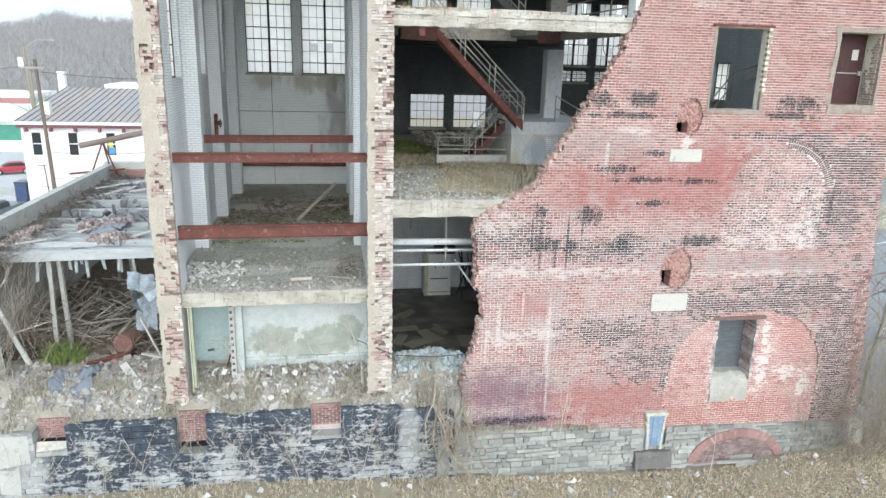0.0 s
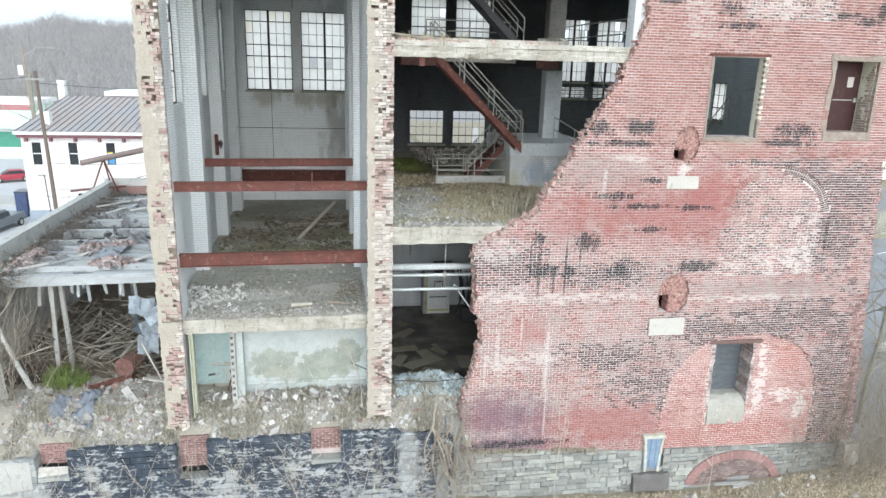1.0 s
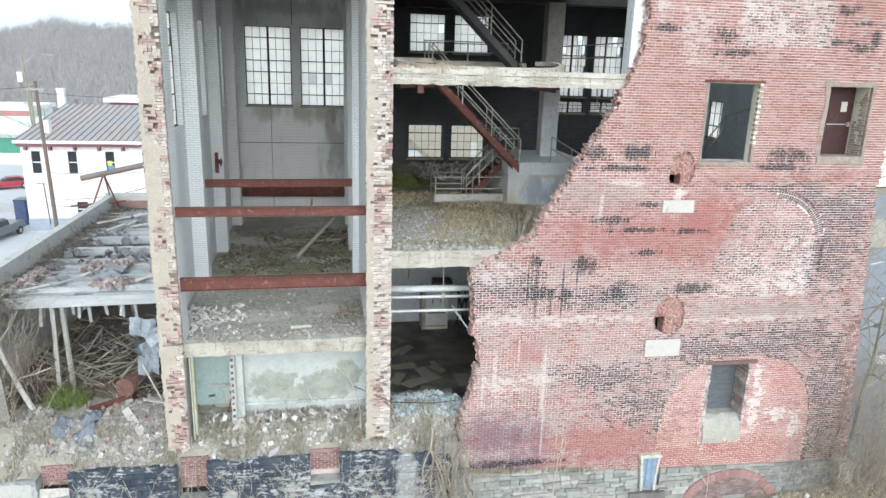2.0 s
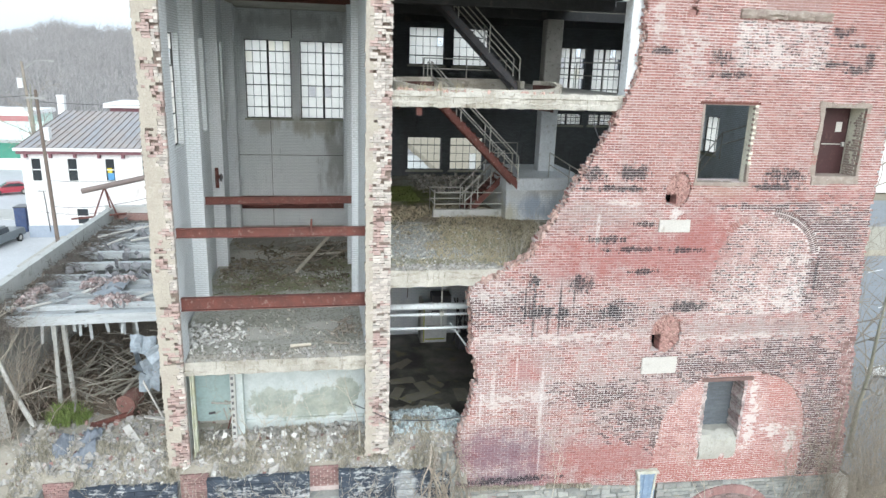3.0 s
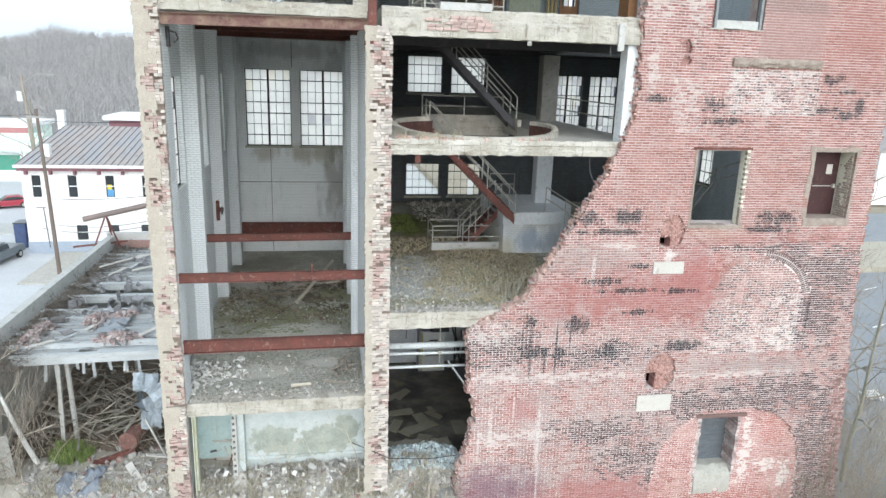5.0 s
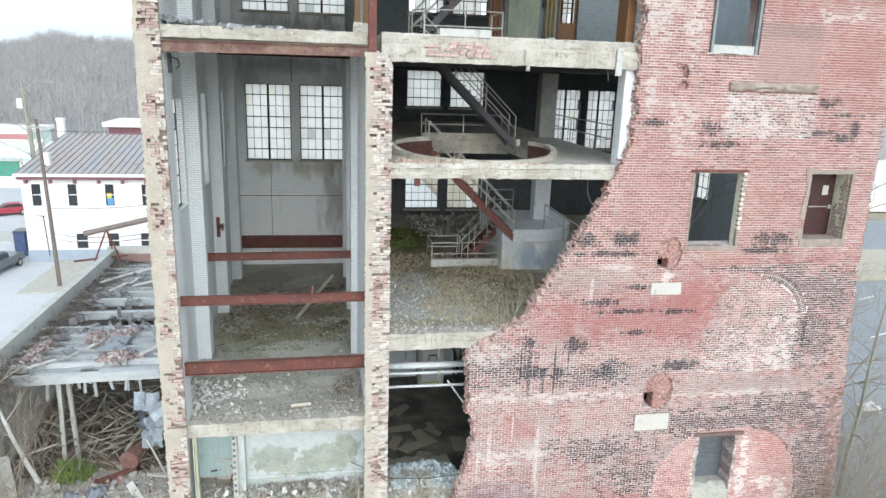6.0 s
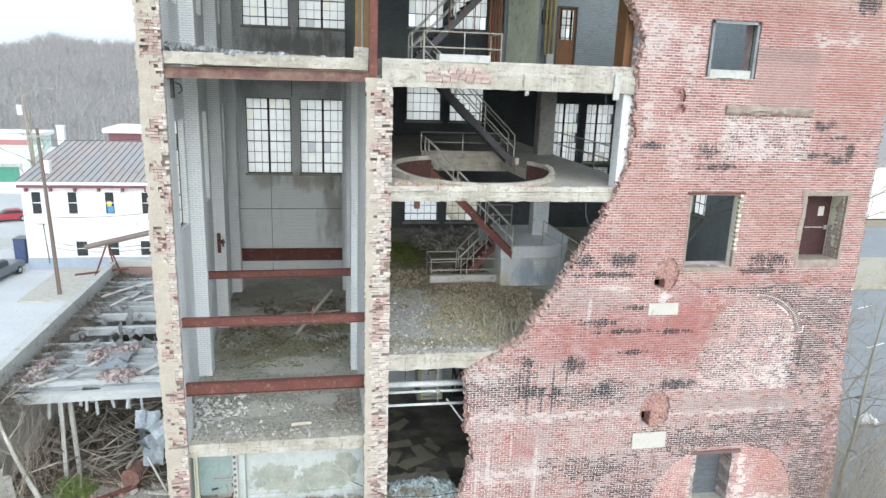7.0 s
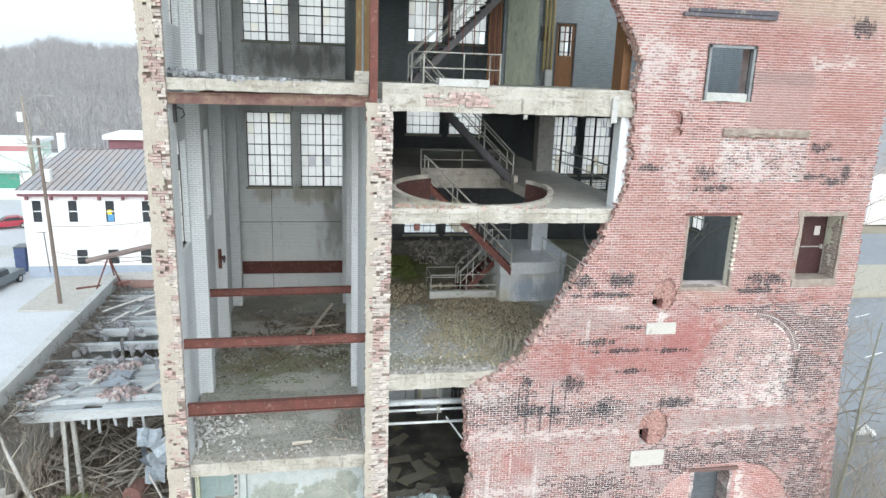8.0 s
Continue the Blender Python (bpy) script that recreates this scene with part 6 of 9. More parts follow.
h.rod((0.3, 1.4, 7.05), (0.3, 1.4, 8.9), 0.02)
h.box(0.24, 0.36, 1.34, 1.46, 7.5, 7.62)
tagged(give("pipe_hanger", h, M_RAIL), "steel hanger holding the ceiling pipes", "hanger")
h = Heap()
h.rod((0.6, 1.5, 7.2), (1.3, 1.45, 6.2), 0.03)
tagged(give("brace_rod", h, M_PIPEWHITE), "loose slanting white pipe", "pipe")
locker = thing("cellar_door", "white panelled door leaning in the dark cellar hall", "door", at=(0, 0, 0))
h = Heap()
h.box(0.85, 1.88, 8.9, 9.0, FLOOR_0, 5.25)
give("door_leaf", h, plain("white_door_paint", (0.80, 0.82, 0.82), (0.72, 0.74, 0.74), None, 2, 12, bump=0.1), locker, bevel=0.02)
h = Heap()
h.box(0.74, 0.85, 8.88, 9.6, FLOOR_0, 5.3)
give("door_side", h, M_PALECON, locker)
h = Heap()
h.box(0.86, 0.9, 8.88, 8.9, FLOOR_0 + 0.05, 5.2)
h.box(0.95, 1.8, 8.88, 8.9, FLOOR_0 + 0.15, FLOOR_0 + 0.2)
give("painted_line", h, plain("yellow_paint", (0.55, 0.55, 0.1), (0.45, 0.45, 0.1), None, 3, 10), locker, "yellow painted edge lines")
h = Heap()
h.box(1.0, 1.75, 8.87, 8.9, 4.15, 4.19)
h.rod((1.2, 8.88, 4.62), (1.2, 8.88, 4.8), 0.02)
h.rod((1.55, 8.88, 4.62), (1.55, 8.88, 4.8), 0.02)
h.box(1.2, 1.55, 8.87, 8.89, 4.82, 4.88)
give("door_handle", h, M_DARKSTEEL, locker)
h = Heap()
h.box(1.2, 2.0, 8.7, 9.4, 5.3, 5.6)
give("top_box", h, M_DARKSTEEL, locker)
junk = thing("scrap_machine", "dark scrap frame and box in the cellar hall", "scrap")
for i in range(9):
    h = Heap()
    h.rod((2.1 + rng.uniform(0, 0.9), 8.3 + rng.uniform(0, 0.8), FLOOR_0 + rng.uniform(0, 0.3)), (2.1 + rng.uniform(0, 0.9), 8.6 + rng.uniform(0, 1), FLOOR_0 + rng.uniform(0.8, 2.2)), 0.035)
    give("bar", h, M_DARKSTEEL, junk)
h = Heap()
h.box(2.2, 2.9, 7.9, 8.5, FLOOR_0 + 0.02, FLOOR_0 + 0.55, 0.05)
give("crate", h, M_DARKSTEEL, junk)
for i in range(16):
    h = Heap()
    s = rng.uniform(0.25, 0.7)
    h.put(pose(rng.uniform(-1.2, 1.6), rng.uniform(1.8, 7.5), FLOOR_0 + 0.035, 0, 0, rng.uniform(0, 180)), s * 1.6, s * 0.7, 0.01, 0.15)
    tagged(give("floor_sheet", h, plain("wet_paper", (0.30, 0.29, 0.24), (0.22, 0.21, 0.16), (0.34, 0.31, 0.14), 1, 8) if i == 0 else bpy.data.materials["wet_paper"]), "soaked grey sheet lying on the wet floor", "paper sheet", "sheets on the wet floor")
h = Heap()
h.tube([(-2.6, 0.2, 5.3), (-1.4, -0.15, 4.85), (-0.2, -0.1, 4.72), (1.2, 0.1, 4.7)], 0.013, 6)
tagged(give("cable", h, M_DARKSTEEL), "thin dark cable sagging across the opening", "cable")

# wall fittings in the hall
fit_ob = thing("wall_valve", "rusted valve gear bolted on a pilaster", "valve")
h = Heap()
h.rod((-7.45, 9.7, 10.05), (-7.45, 9.7, 10.85), 0.07, n=8)
h.rod((-7.45, 9.68, 10.5), (-7.25, 9.6, 10.5), 0.09, n=8)
give("valve_body", h, M_RUST, fit_ob)
h = Heap()
h.rod((-7.28, 9.5, 10.5), (-7.24, 9.5, 10.5), 0.16, n=12)
give("hand_wheel", h, M_DARKSTEEL, fit_ob)
h = Heap()
h.box(-7.32, -7.1, 0.75, 0.95, 16.55, 17.05)
h.tube([(-7.1, 0.9, 16.95), (-6.95, 0.9, 16.9), (-6.9, 0.9, 16.75), (-7.0, 0.9, 16.65)], 0.02)
tagged(give("bracket", h, M_DARKSTEEL), "dark iron bracket under the top floor", "bracket")

for pts, label in (([(4.3, 0.3, 13.95), (4.32, 0.25, 13.5), (4.45, 0.2, 13.2), (4.8, 0.15, 13.1), (5.0, 0.15, 13.25)], "loose wire hanging under the second floor edge"), ([(-0.9, 0.3, 8.86), (-0.92, 0.3, 8.5)], "short pipe stub under the first floor edge"), ([(4.6, 0.25, 17.0), (4.62, 0.2, 16.7)], "bent rod hanging under the edge beam")):
    h = Heap()
    h.tube(pts, 0.012, 5)
    tagged(give("hanging_wire", h, M_DARKSTEEL), label, "wire")
h = Heap()
h.box(-0.75, -0.6, 0.3, 0.5, 13.7, 13.95)
tagged(give("steel_stub", h, M_RUST), "rusty steel stub under the second floor", "steel scrap")
# ---------------- terrace of rubble behind the black wall ----------------
M_RUBBLESOIL = plain("rubble_soil", (0.36, 0.335, 0.285), (0.26, 0.235, 0.19), (0.44, 0.42, 0.375), 1.6, 14, bump=1.0)
M_CHUNK = plain("broken_masonry", (0.38, 0.37, 0.35), (0.31, 0.29, 0.265), (0.30, 0.22, 0.19), 2.2, 18, island=0.6, bump=0.6)
M_CHUNKRED = plain("broken_brick_lumps", (0.29, 0.17, 0.15), (0.28, 0.20, 0.18), (0.42, 0.38, 0.355), 3, 18, island=0.7, bump=0.6)
M_CHUNKWHITE = plain("plaster_lumps", (0.62, 0.62, 0.60), (0.52, 0.51, 0.48), (0.38, 0.36, 0.33), 3, 18, island=0.35, bump=0.4)
M_GRIT = plain("floor_grit", (0.36, 0.34, 0.30), (0.27, 0.25, 0.215), (0.46, 0.44, 0.40), 3, 18, island=0.8, bump=0.6)
M_EDGE = plain("broken_pink_masonry", (0.48, 0.36, 0.32), (0.42, 0.24, 0.20), (0.58, 0.52, 0.48), 3, 18, island=0.5, bump=0.6)
M_TWIG = plain("bare_twigs", (0.34, 0.30, 0.25), (0.25, 0.21, 0.17), (0.42, 0.39, 0.35), 3, 20, island=0.5)
M_TWIGPALE = plain("bleached_twigs", (0.50, 0.46, 0.39), (0.40, 0.36, 0.29), None, 3, 20, island=0.4)
M_STRAW = plain("dry_grass", (0.42, 0.39, 0.32), (0.34, 0.31, 0.25), (0.24, 0.225, 0.18), 2, 20, island=0.6)
M_BRUSH = plain("brown_brush", (0.16, 0.12, 0.095), (0.24, 0.20, 0.165), (0.10, 0.07, 0.055), 2, 20, island=0.5)
M_MOSS = plain("green_moss", (0.12, 0.15, 0.045), (0.15, 0.175, 0.06), (0.08, 0.10, 0.035), 3, 20, island=0.5)


def terrace_height(x, y):
    rise = table(((-0.3, 3.05), (0.1, 3.3), (0.6, 3.72), (1.2, 3.95), (3, 3.95), (20, 4.0)), y)
    if x > -1.5:
        rise = table(((-0.3, 2.9), (0.1, 3.3), (0.7, 4.0), (1.6, 4.0), (2.6, 3.5), (20, 3.3)), y)
        rise -= 0.4 * max(0, min(1, (x - 0.2) / 0.6)) * max(0, 1 - y)
    for x0, x1, z0, _ in RECESS:
        if x0 - 0.08 < x < x1 + 0.08 and y < 0.2:
            rise = z0 - 0.25
    return rise + 0.1 * noise.noise((x * 1.5, y * 1.5, 1)) + 0.06 * noise.noise((x * 5, y * 5, 2))


terrace = sheet(steps((-14, 1.0, 190)), steps((-0.18, 4, 60), (4, 17, 30)), lambda x, y: terrace_height(x, y) if not (x > -8 and y > 3.2) else 3.2, "terrace", M_RUBBLESOIL)
tagged(terrace, "terrace of soil and brick rubble", "ground", kind="structure")
for i, (x0, x1, z0, _) in enumerate(RECESS):
    niche = thing("blocked_window_%d" % (i + 1), "basement window niche blocked with red brick", "window niche", "blocked windows", "structure")
    y = 0.13
    h = Heap()
    h.box(x0 - 0.02, x1 + 0.02, y + 0.02, y + 0.12, z0 - 0.2, 3.12)
    give("backing", h, M_MORTAR, niche)
    for r in range(int((3.25 - z0 - 0.15) / 0.075)):
        x = x0 + (0 if r % 2 else -0.1)
        z = z0 + 0.18 + r * 0.075
        if i < 2 and r < 1:
            continue
        while x < x1:
            a, b = max(x, x0) + 0.005, min(x + 0.2, x1) - 0.005
            if b - a > 0.04:
                bb = Heap()
                bb.box(a, b, y - 0.01 + rng.uniform(-0.01, 0.01), y + 0.05, z + 0.005, z + 0.07, 0.004)
                give("brick", bb, M_NICHE, niche)
            x += 0.21
    h = Heap()
    h = rough_edge(x0, x1, -0.24, y, z0 - 0.14, z0 + 0.02, 0.03, (0.0, 0.5, 0.9, 1.0), (0.02, 0.0, 0.01, 0.06), x0)
    give("window_sill", h, M_STONE, niche)
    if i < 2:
        # Black panel put in for the shade of the gap.
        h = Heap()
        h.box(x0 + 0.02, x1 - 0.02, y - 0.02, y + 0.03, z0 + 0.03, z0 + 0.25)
        give("gap", h, M_HOLE, niche, "black panel for the shaded gap under the bricks")
h = Heap()
h.box(-0.1, 0.35, -0.3, 0.6, 0.4, 2.2, 0.06)
h.box(0.25, 0.62, -0.2, 0.5, 0.3, 3.4, 0.06)
tagged(give("broken_pier", h, M_STONE, bevel=0.04), "crumbling stone pier at the torn corner", "pier", kind="structure")
h = Heap()
h.put(pose(-10.85, -0.12, 2.42, 65, 4, 8), 0.9, 0.45, 0.02, 0.12)
tagged(give("plaster_board", h, M_SIGN), "torn white panel in the basement niche", "panel")
h = Heap()
for p in ((-11.75, -0.3, 2.6, 0.75, 0.9), (-11.9, -0.3, 1.6, 0.5, 0.7)):
    h.put(pose(p[0], p[1], p[2], 0, 0, 4), p[3], 0.05, p[4], 0.12)
tagged(give("render_patch", h, M_PALECON), "pale render left on the end of the wall", "render", kind="structure")


def scatter(name, label, n, area, height, sizes, material, category, keep=None, sink=0.3, squash=0.7):
    h = Heap()
    (x0, x1), (y0, y1) = area
    k = 0
    while k < n:
        x, y = rng.uniform(x0, x1), rng.uniform(y0, y1)
        if keep and rng.random() > keep(x, y):
            k += 0.2
            continue
        s = sizes[0] + (sizes[1] - sizes[0]) * rng.random() ** 3
        h.chunk((x, y, height(x, y) + s * (0.5 - sink) * squash), s, squash)
        k += 1
    return tagged(give(name, h, material, kind="stuff"), label, category)


def on_shelf(x, y):
    return 0.2 if any(a < x < b and y < 0.24 for a, b, *_ in RECESS) else 1


scatter("rubble", "broken masonry lying along the terrace edge", 5200, ((-12, 0.9), (-0.12, 1.4)), terrace_height, (0.015, 0.15), M_CHUNK, "rubble", on_shelf)
scatter("masonry_blocks", "large dull masonry blocks along the terrace edge", 26, ((-8.2, 0.6), (-0.05, 0.8)), terrace_height, (0.12, 0.34), M_CHUNK, "rubble", on_shelf, squash=0.6)
scatter("room_debris", "dark debris and laths on the floor of the low room", 420, ((-6.95, -2.2), (0.7, 1.25)), lambda x, y: 3.95 + 0.25 * abs(noise.noise((x * 1.5, 3, 0))), (0.02, 0.13), M_CHUNK, "rubble")
scatter("room_plaster", "fallen plaster in the low room", 34, ((-6.95, -2.2), (0.5, 1.25)), lambda x, y: 4.05 + 0.2 * abs(noise.noise((x * 1.5, 3, 0))), (0.03, 0.24), M_CHUNKWHITE, "rubble", squash=0.4)
scatter("plaster_rubble", "white plaster lumps strewn over the terrace", 800, ((-9, 0.9), (-0.1, 1.2)), terrace_height, (0.02, 0.15), M_CHUNKWHITE, "rubble", on_shelf)
scatter("brick_rubble", "broken red bricks strewn over the terrace", 420, ((-12.5, 0.6), (-0.1, 3)), terrace_height, (0.03, 0.15), M_CHUNKRED, "rubble", on_shelf)
scatter("yard_rubble", "white stones strewn in the dry grass yard", 420, ((-13, 13.5), (-3.2, -0.3)), ground_height, (0.03, 0.2), M_CHUNKWHITE, "rubble", squash=0.6)
scatter("yard_debris", "brown brick bits strewn in the yard", 500, ((-13, 14), (-3.4, -0.3)), ground_height, (0.03, 0.16), M_CHUNK, "rubble")
scatter("shard_heap", "heap of pale blue glass shards at the torn corner", 1500, ((-1.2, 0.95), (0.6, 2.0)), lambda x, y: terrace_height(x, y) + 0.16 * max(0, noise.noise((x * 2, y * 2, 50)) + 0.5), (0.025, 0.17), M_BLUEGLASS, "glass shards", squash=0.25)
flat = lambda z: (lambda x, y: z)
scatter("hall_rubble", "white plaster lumps heaped on the hall floor", 700, ((-7.5, -5.7), (0.8, 3.4)), flat(FLOOR_A), (0.02, 0.14), M_CHUNKWHITE, "rubble", lambda x, y: max(0.05, 1 - abs(y - 2.2) / 1.6 - (x + 7.5) / 2.4))
scatter("hall_bits", "small masonry bits over the hall floor", 3200, ((-7.5, -2.2), (0.4, 14)), flat(FLOOR_A), (0.012, 0.085), M_GRIT, "rubble", lambda x, y: (1 if y < 3 or 6.5 < y < 9.5 else 0.3) * max(0.05, min(1, 0.55 + 1.6 * noise.noise((x * 1.1, y * 1.1, 20)))))
scatter("hall_specks", "white bits over the hall floor", 260, ((-7.4, -2.2), (0.4, 11)), flat(FLOOR_A), (0.012, 0.08), M_CHUNKWHITE, "rubble", lambda x, y: 1 if y < 3 or 6 < y < 9 else 0.2)
scatter("ledge_rubble", "dark broken rubble along the top floor edge", 1100, ((-7.2, -3.0), (0.2, 1.6)), lambda x, y: 17.7 + 0.16 * max(0, 1 - (x + 7.2) / 1.6), (0.03, 0.15), plain("dark_rubble", (0.20, 0.21, 0.22), (0.40, 0.42, 0.43), (0.10, 0.10, 0.10), 4, 18, island=1.0), "rubble", lambda x, y: max(0.08, 1 - (x + 7.3) / 4))
scatter("slab_rubble", "grey rubble over the first floor", 1500, ((-1.3, 3.4), (0.4, 6.5)), flat(FLOOR_1), (0.012, 0.08), M_GRIT, "rubble", lambda x, y: max(0.05, min(1, 0.5 + 1.8 * noise.noise((x * 1.1, y * 1.1, 30)))))
scatter("slab_plaster", "pale plaster bits over the first floor", 700, ((-1.3, 2.9), (0.3, 5.4)), flat(FLOOR_1), (0.012, 0.07), M_CHUNKWHITE, "rubble")
scatter("edge_bits", "crumbled masonry along the second floor edge", 320, ((-1.3, 3.2), (0.24, 0.7)), flat(FLOOR_2), (0.02, 0.12), M_EDGE, "rubble", lambda x, y: 1 if x < 0.6 else 0.35)
scatter("edge_bits", "crumbled masonry along the hall floor edge", 420, ((-7.2, -2.2), (0.25, 1.1)), flat(FLOOR_A), (0.015, 0.1), M_CHUNK, "rubble")
scatter("edge_bits", "crumbled masonry along the first floor edge", 360, ((-1.3, 2.0), (0.22, 0.8)), flat(FLOOR_1), (0.015, 0.1), M_CHUNK, "rubble")
scatter("back_rubble", "brick rubble heaped below the back windows", 700, ((1.0, 6), (12.5, 17)), lambda x, y: FLOOR_1 + 0.3 * max(0, 1 - abs(y - 15) / 2.5), (0.04, 0.22), M_GRIT, "rubble")
scatter("edge_rubble", "broken stone on the slanting wall edge", 260, ((1.1, 3.4), (0.02, 0.42)), lambda x, y: table(((1.0, 8.85), (1.5, 9.1), (2.3, 9.5), (2.6, 9.75), (3.0, 10.4), (3.4, 11.0)), x), (0.05, 0.16), M_EDGE, "rubble")

h = Heap()
for i in range(900):
    z = rng.uniform(2.2, 20)
    s = rng.uniform(0.03, 0.1)
    h.chunk((table(LEFT_EDGE, z) + rng.uniform(-0.04, 0.07), rng.uniform(0.0, 0.42), z), s)
tagged(give("edge_crumbs", h, M_EDGE, kind="stuff"), "crumbling mortar and brick bits along the torn edge", "rubble")

# mossy mats and grass
M_MAT = plain("matted_grass", (0.48, 0.43, 0.31), (0.34, 0.28, 0.19), (0.28, 0.28, 0.17), 2, 20, island=0.6)


def blades(name, label, n, area, height, size, material, keep=None, lean=0.5, category="grass", width=0.012):
    me_v, me_f = [], []
    (x0, x1), (y0, y1) = area
    k = 0
    while k < n:
        x, y = rng.uniform(x0, x1), rng.uniform(y0, y1)
        k += 1
        if keep and rng.random() > keep(x, y):
            continue
        z = height(x, y)
        for _ in range(4):
            l = rng.uniform(*size)
            w = rng.uniform(0, 6.28)
            dx, dy = math.cos(w) * l * rng.uniform(0.1, lean), math.sin(w) * l * rng.uniform(0.1, lean)
            bx, by = x + rng.uniform(-0.04, 0.04), y + rng.uniform(-0.04, 0.04)
            a = rng.uniform(0, 3.14)
            ux, uy = math.cos(a) * width, math.sin(a) * width
            i = len(me_v)
            me_v += [(bx - ux, by - uy, z - 0.02), (bx + ux, by + uy, z - 0.02), (bx + dx * 0.5 + ux * 0.6, by + dy * 0.5 + uy * 0.6, z + l * 0.65), (bx + dx * 0.5 - ux * 0.6, by + dy * 0.5 - uy * 0.6, z + l * 0.65), (bx + dx, by + dy, z + l * 0.85)]
            me_f += [(i, i + 1, i + 2, i + 3), (i + 3, i + 2, i + 4)]
    h = Heap()
    h.v, h.f = me_v, me_f
    return tagged(give(name, h, material, kind="stuff"), label, category)


def patchy(s, seed, cut_at=0.0):
    return lambda x, y: 1 if noise.noise((x * s, y * s, seed)) > cut_at else 0.08


blades("yard_leaves", "tan fallen leaves and straw over the yard", 11000, ((0.5, 16), (-3.6, -0.25)), ground_height, (0.015, 0.05), plain("tan_leaf_litter", (0.58, 0.50, 0.38), (0.44, 0.35, 0.24), (0.28, 0.21, 0.14), 2, 20, island=0.8), patchy(0.7, 14, -0.3), lean=2.5, category="leaf litter", width=0.028)
blades("yard_grass", "matted dead grass in the yard", 8500, ((-13, 16), (-3.6, -0.25)), ground_height, (0.04, 0.2), plain("pale_yard_straw", (0.52, 0.46, 0.355), (0.41, 0.36, 0.28), (0.28, 0.25, 0.19), 2, 20, island=0.6), patchy(0.9, 4, -0.25))
blades("terrace_grass", "dry grass tufts along the black wall top", 8500, ((-12, 0.5), (-0.22, 1.3)), terrace_height, (0.08, 0.26), M_STRAW, lambda x, y: on_shelf(x, y) * patchy(1.1, 9, 0.05)(x, y))
blades("footing_grass", "dry grass fringe on the foundation top", 420, ((0.6, 5.2), (-0.1, -0.03)), lambda x, y: foundation_top(x) - 0.03, (0.05, 0.2), M_STRAW, patchy(1.3, 21, -0.1))
blades("slab_grass", "dry grass over the first floor edge", 4200, ((-1.3, 4.6), (0.5, 9.2)), flat(FLOOR_1), (0.05, 0.17), M_MAT, lambda x, y: 0.9 if noise.noise((x * 0.9, y * 0.9, 6)) + 0.35 * x - 0.25 + 0.3 * max(0, y - 6) > 0 else 0.12, lean=2.2)
blades("slab_weeds", "tall dry weeds beside the torn wall edge", 26, ((2.0, 3.2), (0.6, 2.6)), flat(FLOOR_1), (0.35, 1.0), M_STRAW, lean=0.35, width=0.008)
blades("ledge_grass", "grass fringe on the second floor edge", 34, ((-1.35, 0.6), (0.25, 0.6)), flat(FLOOR_2), (0.1, 0.34), M_MAT, width=0.007)
blades("hall_moss", "green moss over the damp hall floor", 1400, ((-7.3, -2.3), (5.5, 9.5)), flat(FLOOR_A), (0.01, 0.03), M_MOSS, patchy(0.8, 12, 0.1), category="moss", width=0.03)
blades("moss_bank", "bright green moss bank in the dim hall", 1400, ((-1.2, 0.8), (10.5, 14)), flat(FLOOR_1), (0.04, 0.12), M_MOSS, patchy(0.8, 12, -0.1), category="moss", width=0.04)
blades("green_bush", "low bright green bush by the ruined shed", 1500, ((-11.8, -10.6), (1.85, 3.1)), lambda x, y: terrace_height(x, y) + 0.3 * max(0, 1 - ((x + 11.2) / 0.55) ** 2 - ((y - 2.5) / 0.6) ** 2), (0.08, 0.42), plain("bright_needles", (0.17, 0.23, 0.07), (0.24, 0.30, 0.11), (0.10, 0.13, 0.05), 3, 20, island=0.8), lambda x, y: max(0.0, 1 - ((x + 11.2) / 0.6) ** 2 - ((y - 2.5) / 0.62) ** 2 + 0.5 * noise.noise((x * 4, y * 4, 7))), lean=1.0, category="bush", width=0.009)


def sprig(h, base, direction, length, r, depth, spread=0.55, seg=4, gravity=0.0):
    """A bare branching twig of tapered rods."""
    p, d = Vector(base), Vector(direction).normalized()
    pts = [p.copy()]
    for i in range(seg):
        d = (d + Vector((rng.uniform(-1, 1), rng.uniform(-1, 1), rng.uniform(-1, 1))) * 0.22 + Vector((0, 0, -gravity))).normalized()
        p = p + d * length / seg
        pts.append(p.copy())
        if depth and i:
            for _ in range(rng.choice((1, 1, 2))):
                b = (d + Vector((rng.uniform(-1, 1), rng.uniform(-1, 1), rng.uniform(-0.6, 1))) * spread * 1.5).normalized()
                sprig(h, p, b, length * rng.uniform(0.4, 0.65), r * (1 - i / seg) * 0.6 + 0.002, depth - 1, spread, max(2, seg - 1), gravity)
    h.tube(pts, r, 4 if r < 0.03 else 7, r * 0.4)


def bare_plant(name, label, spots, material, category, depth=2, group=""):
    for base, direction, length, r in spots:
        h = Heap()
        sprig(h, base, direction, length, r, depth)
        tagged(give(name, h, material), label, category, group)


bare_plant("sapling", "bare thin sapling before the black wall", [((x, -0.55 + rng.uniform(-0.3, 0.2), 0.95), (rng.uniform(-0.3, 0.3), -0.05, 1), rng.uniform(1.2, 2.6), 0.011) for x in (-9.9, -9.5, -8.6, -8.2, -7.1, -6.1, -5.9, -5.3, -4.4, -4.1, -3.4, -2.4, -2.2, -1.5, -0.9, -0.5)], M_TWIGPALE, "sapling", 2, "bare saplings")
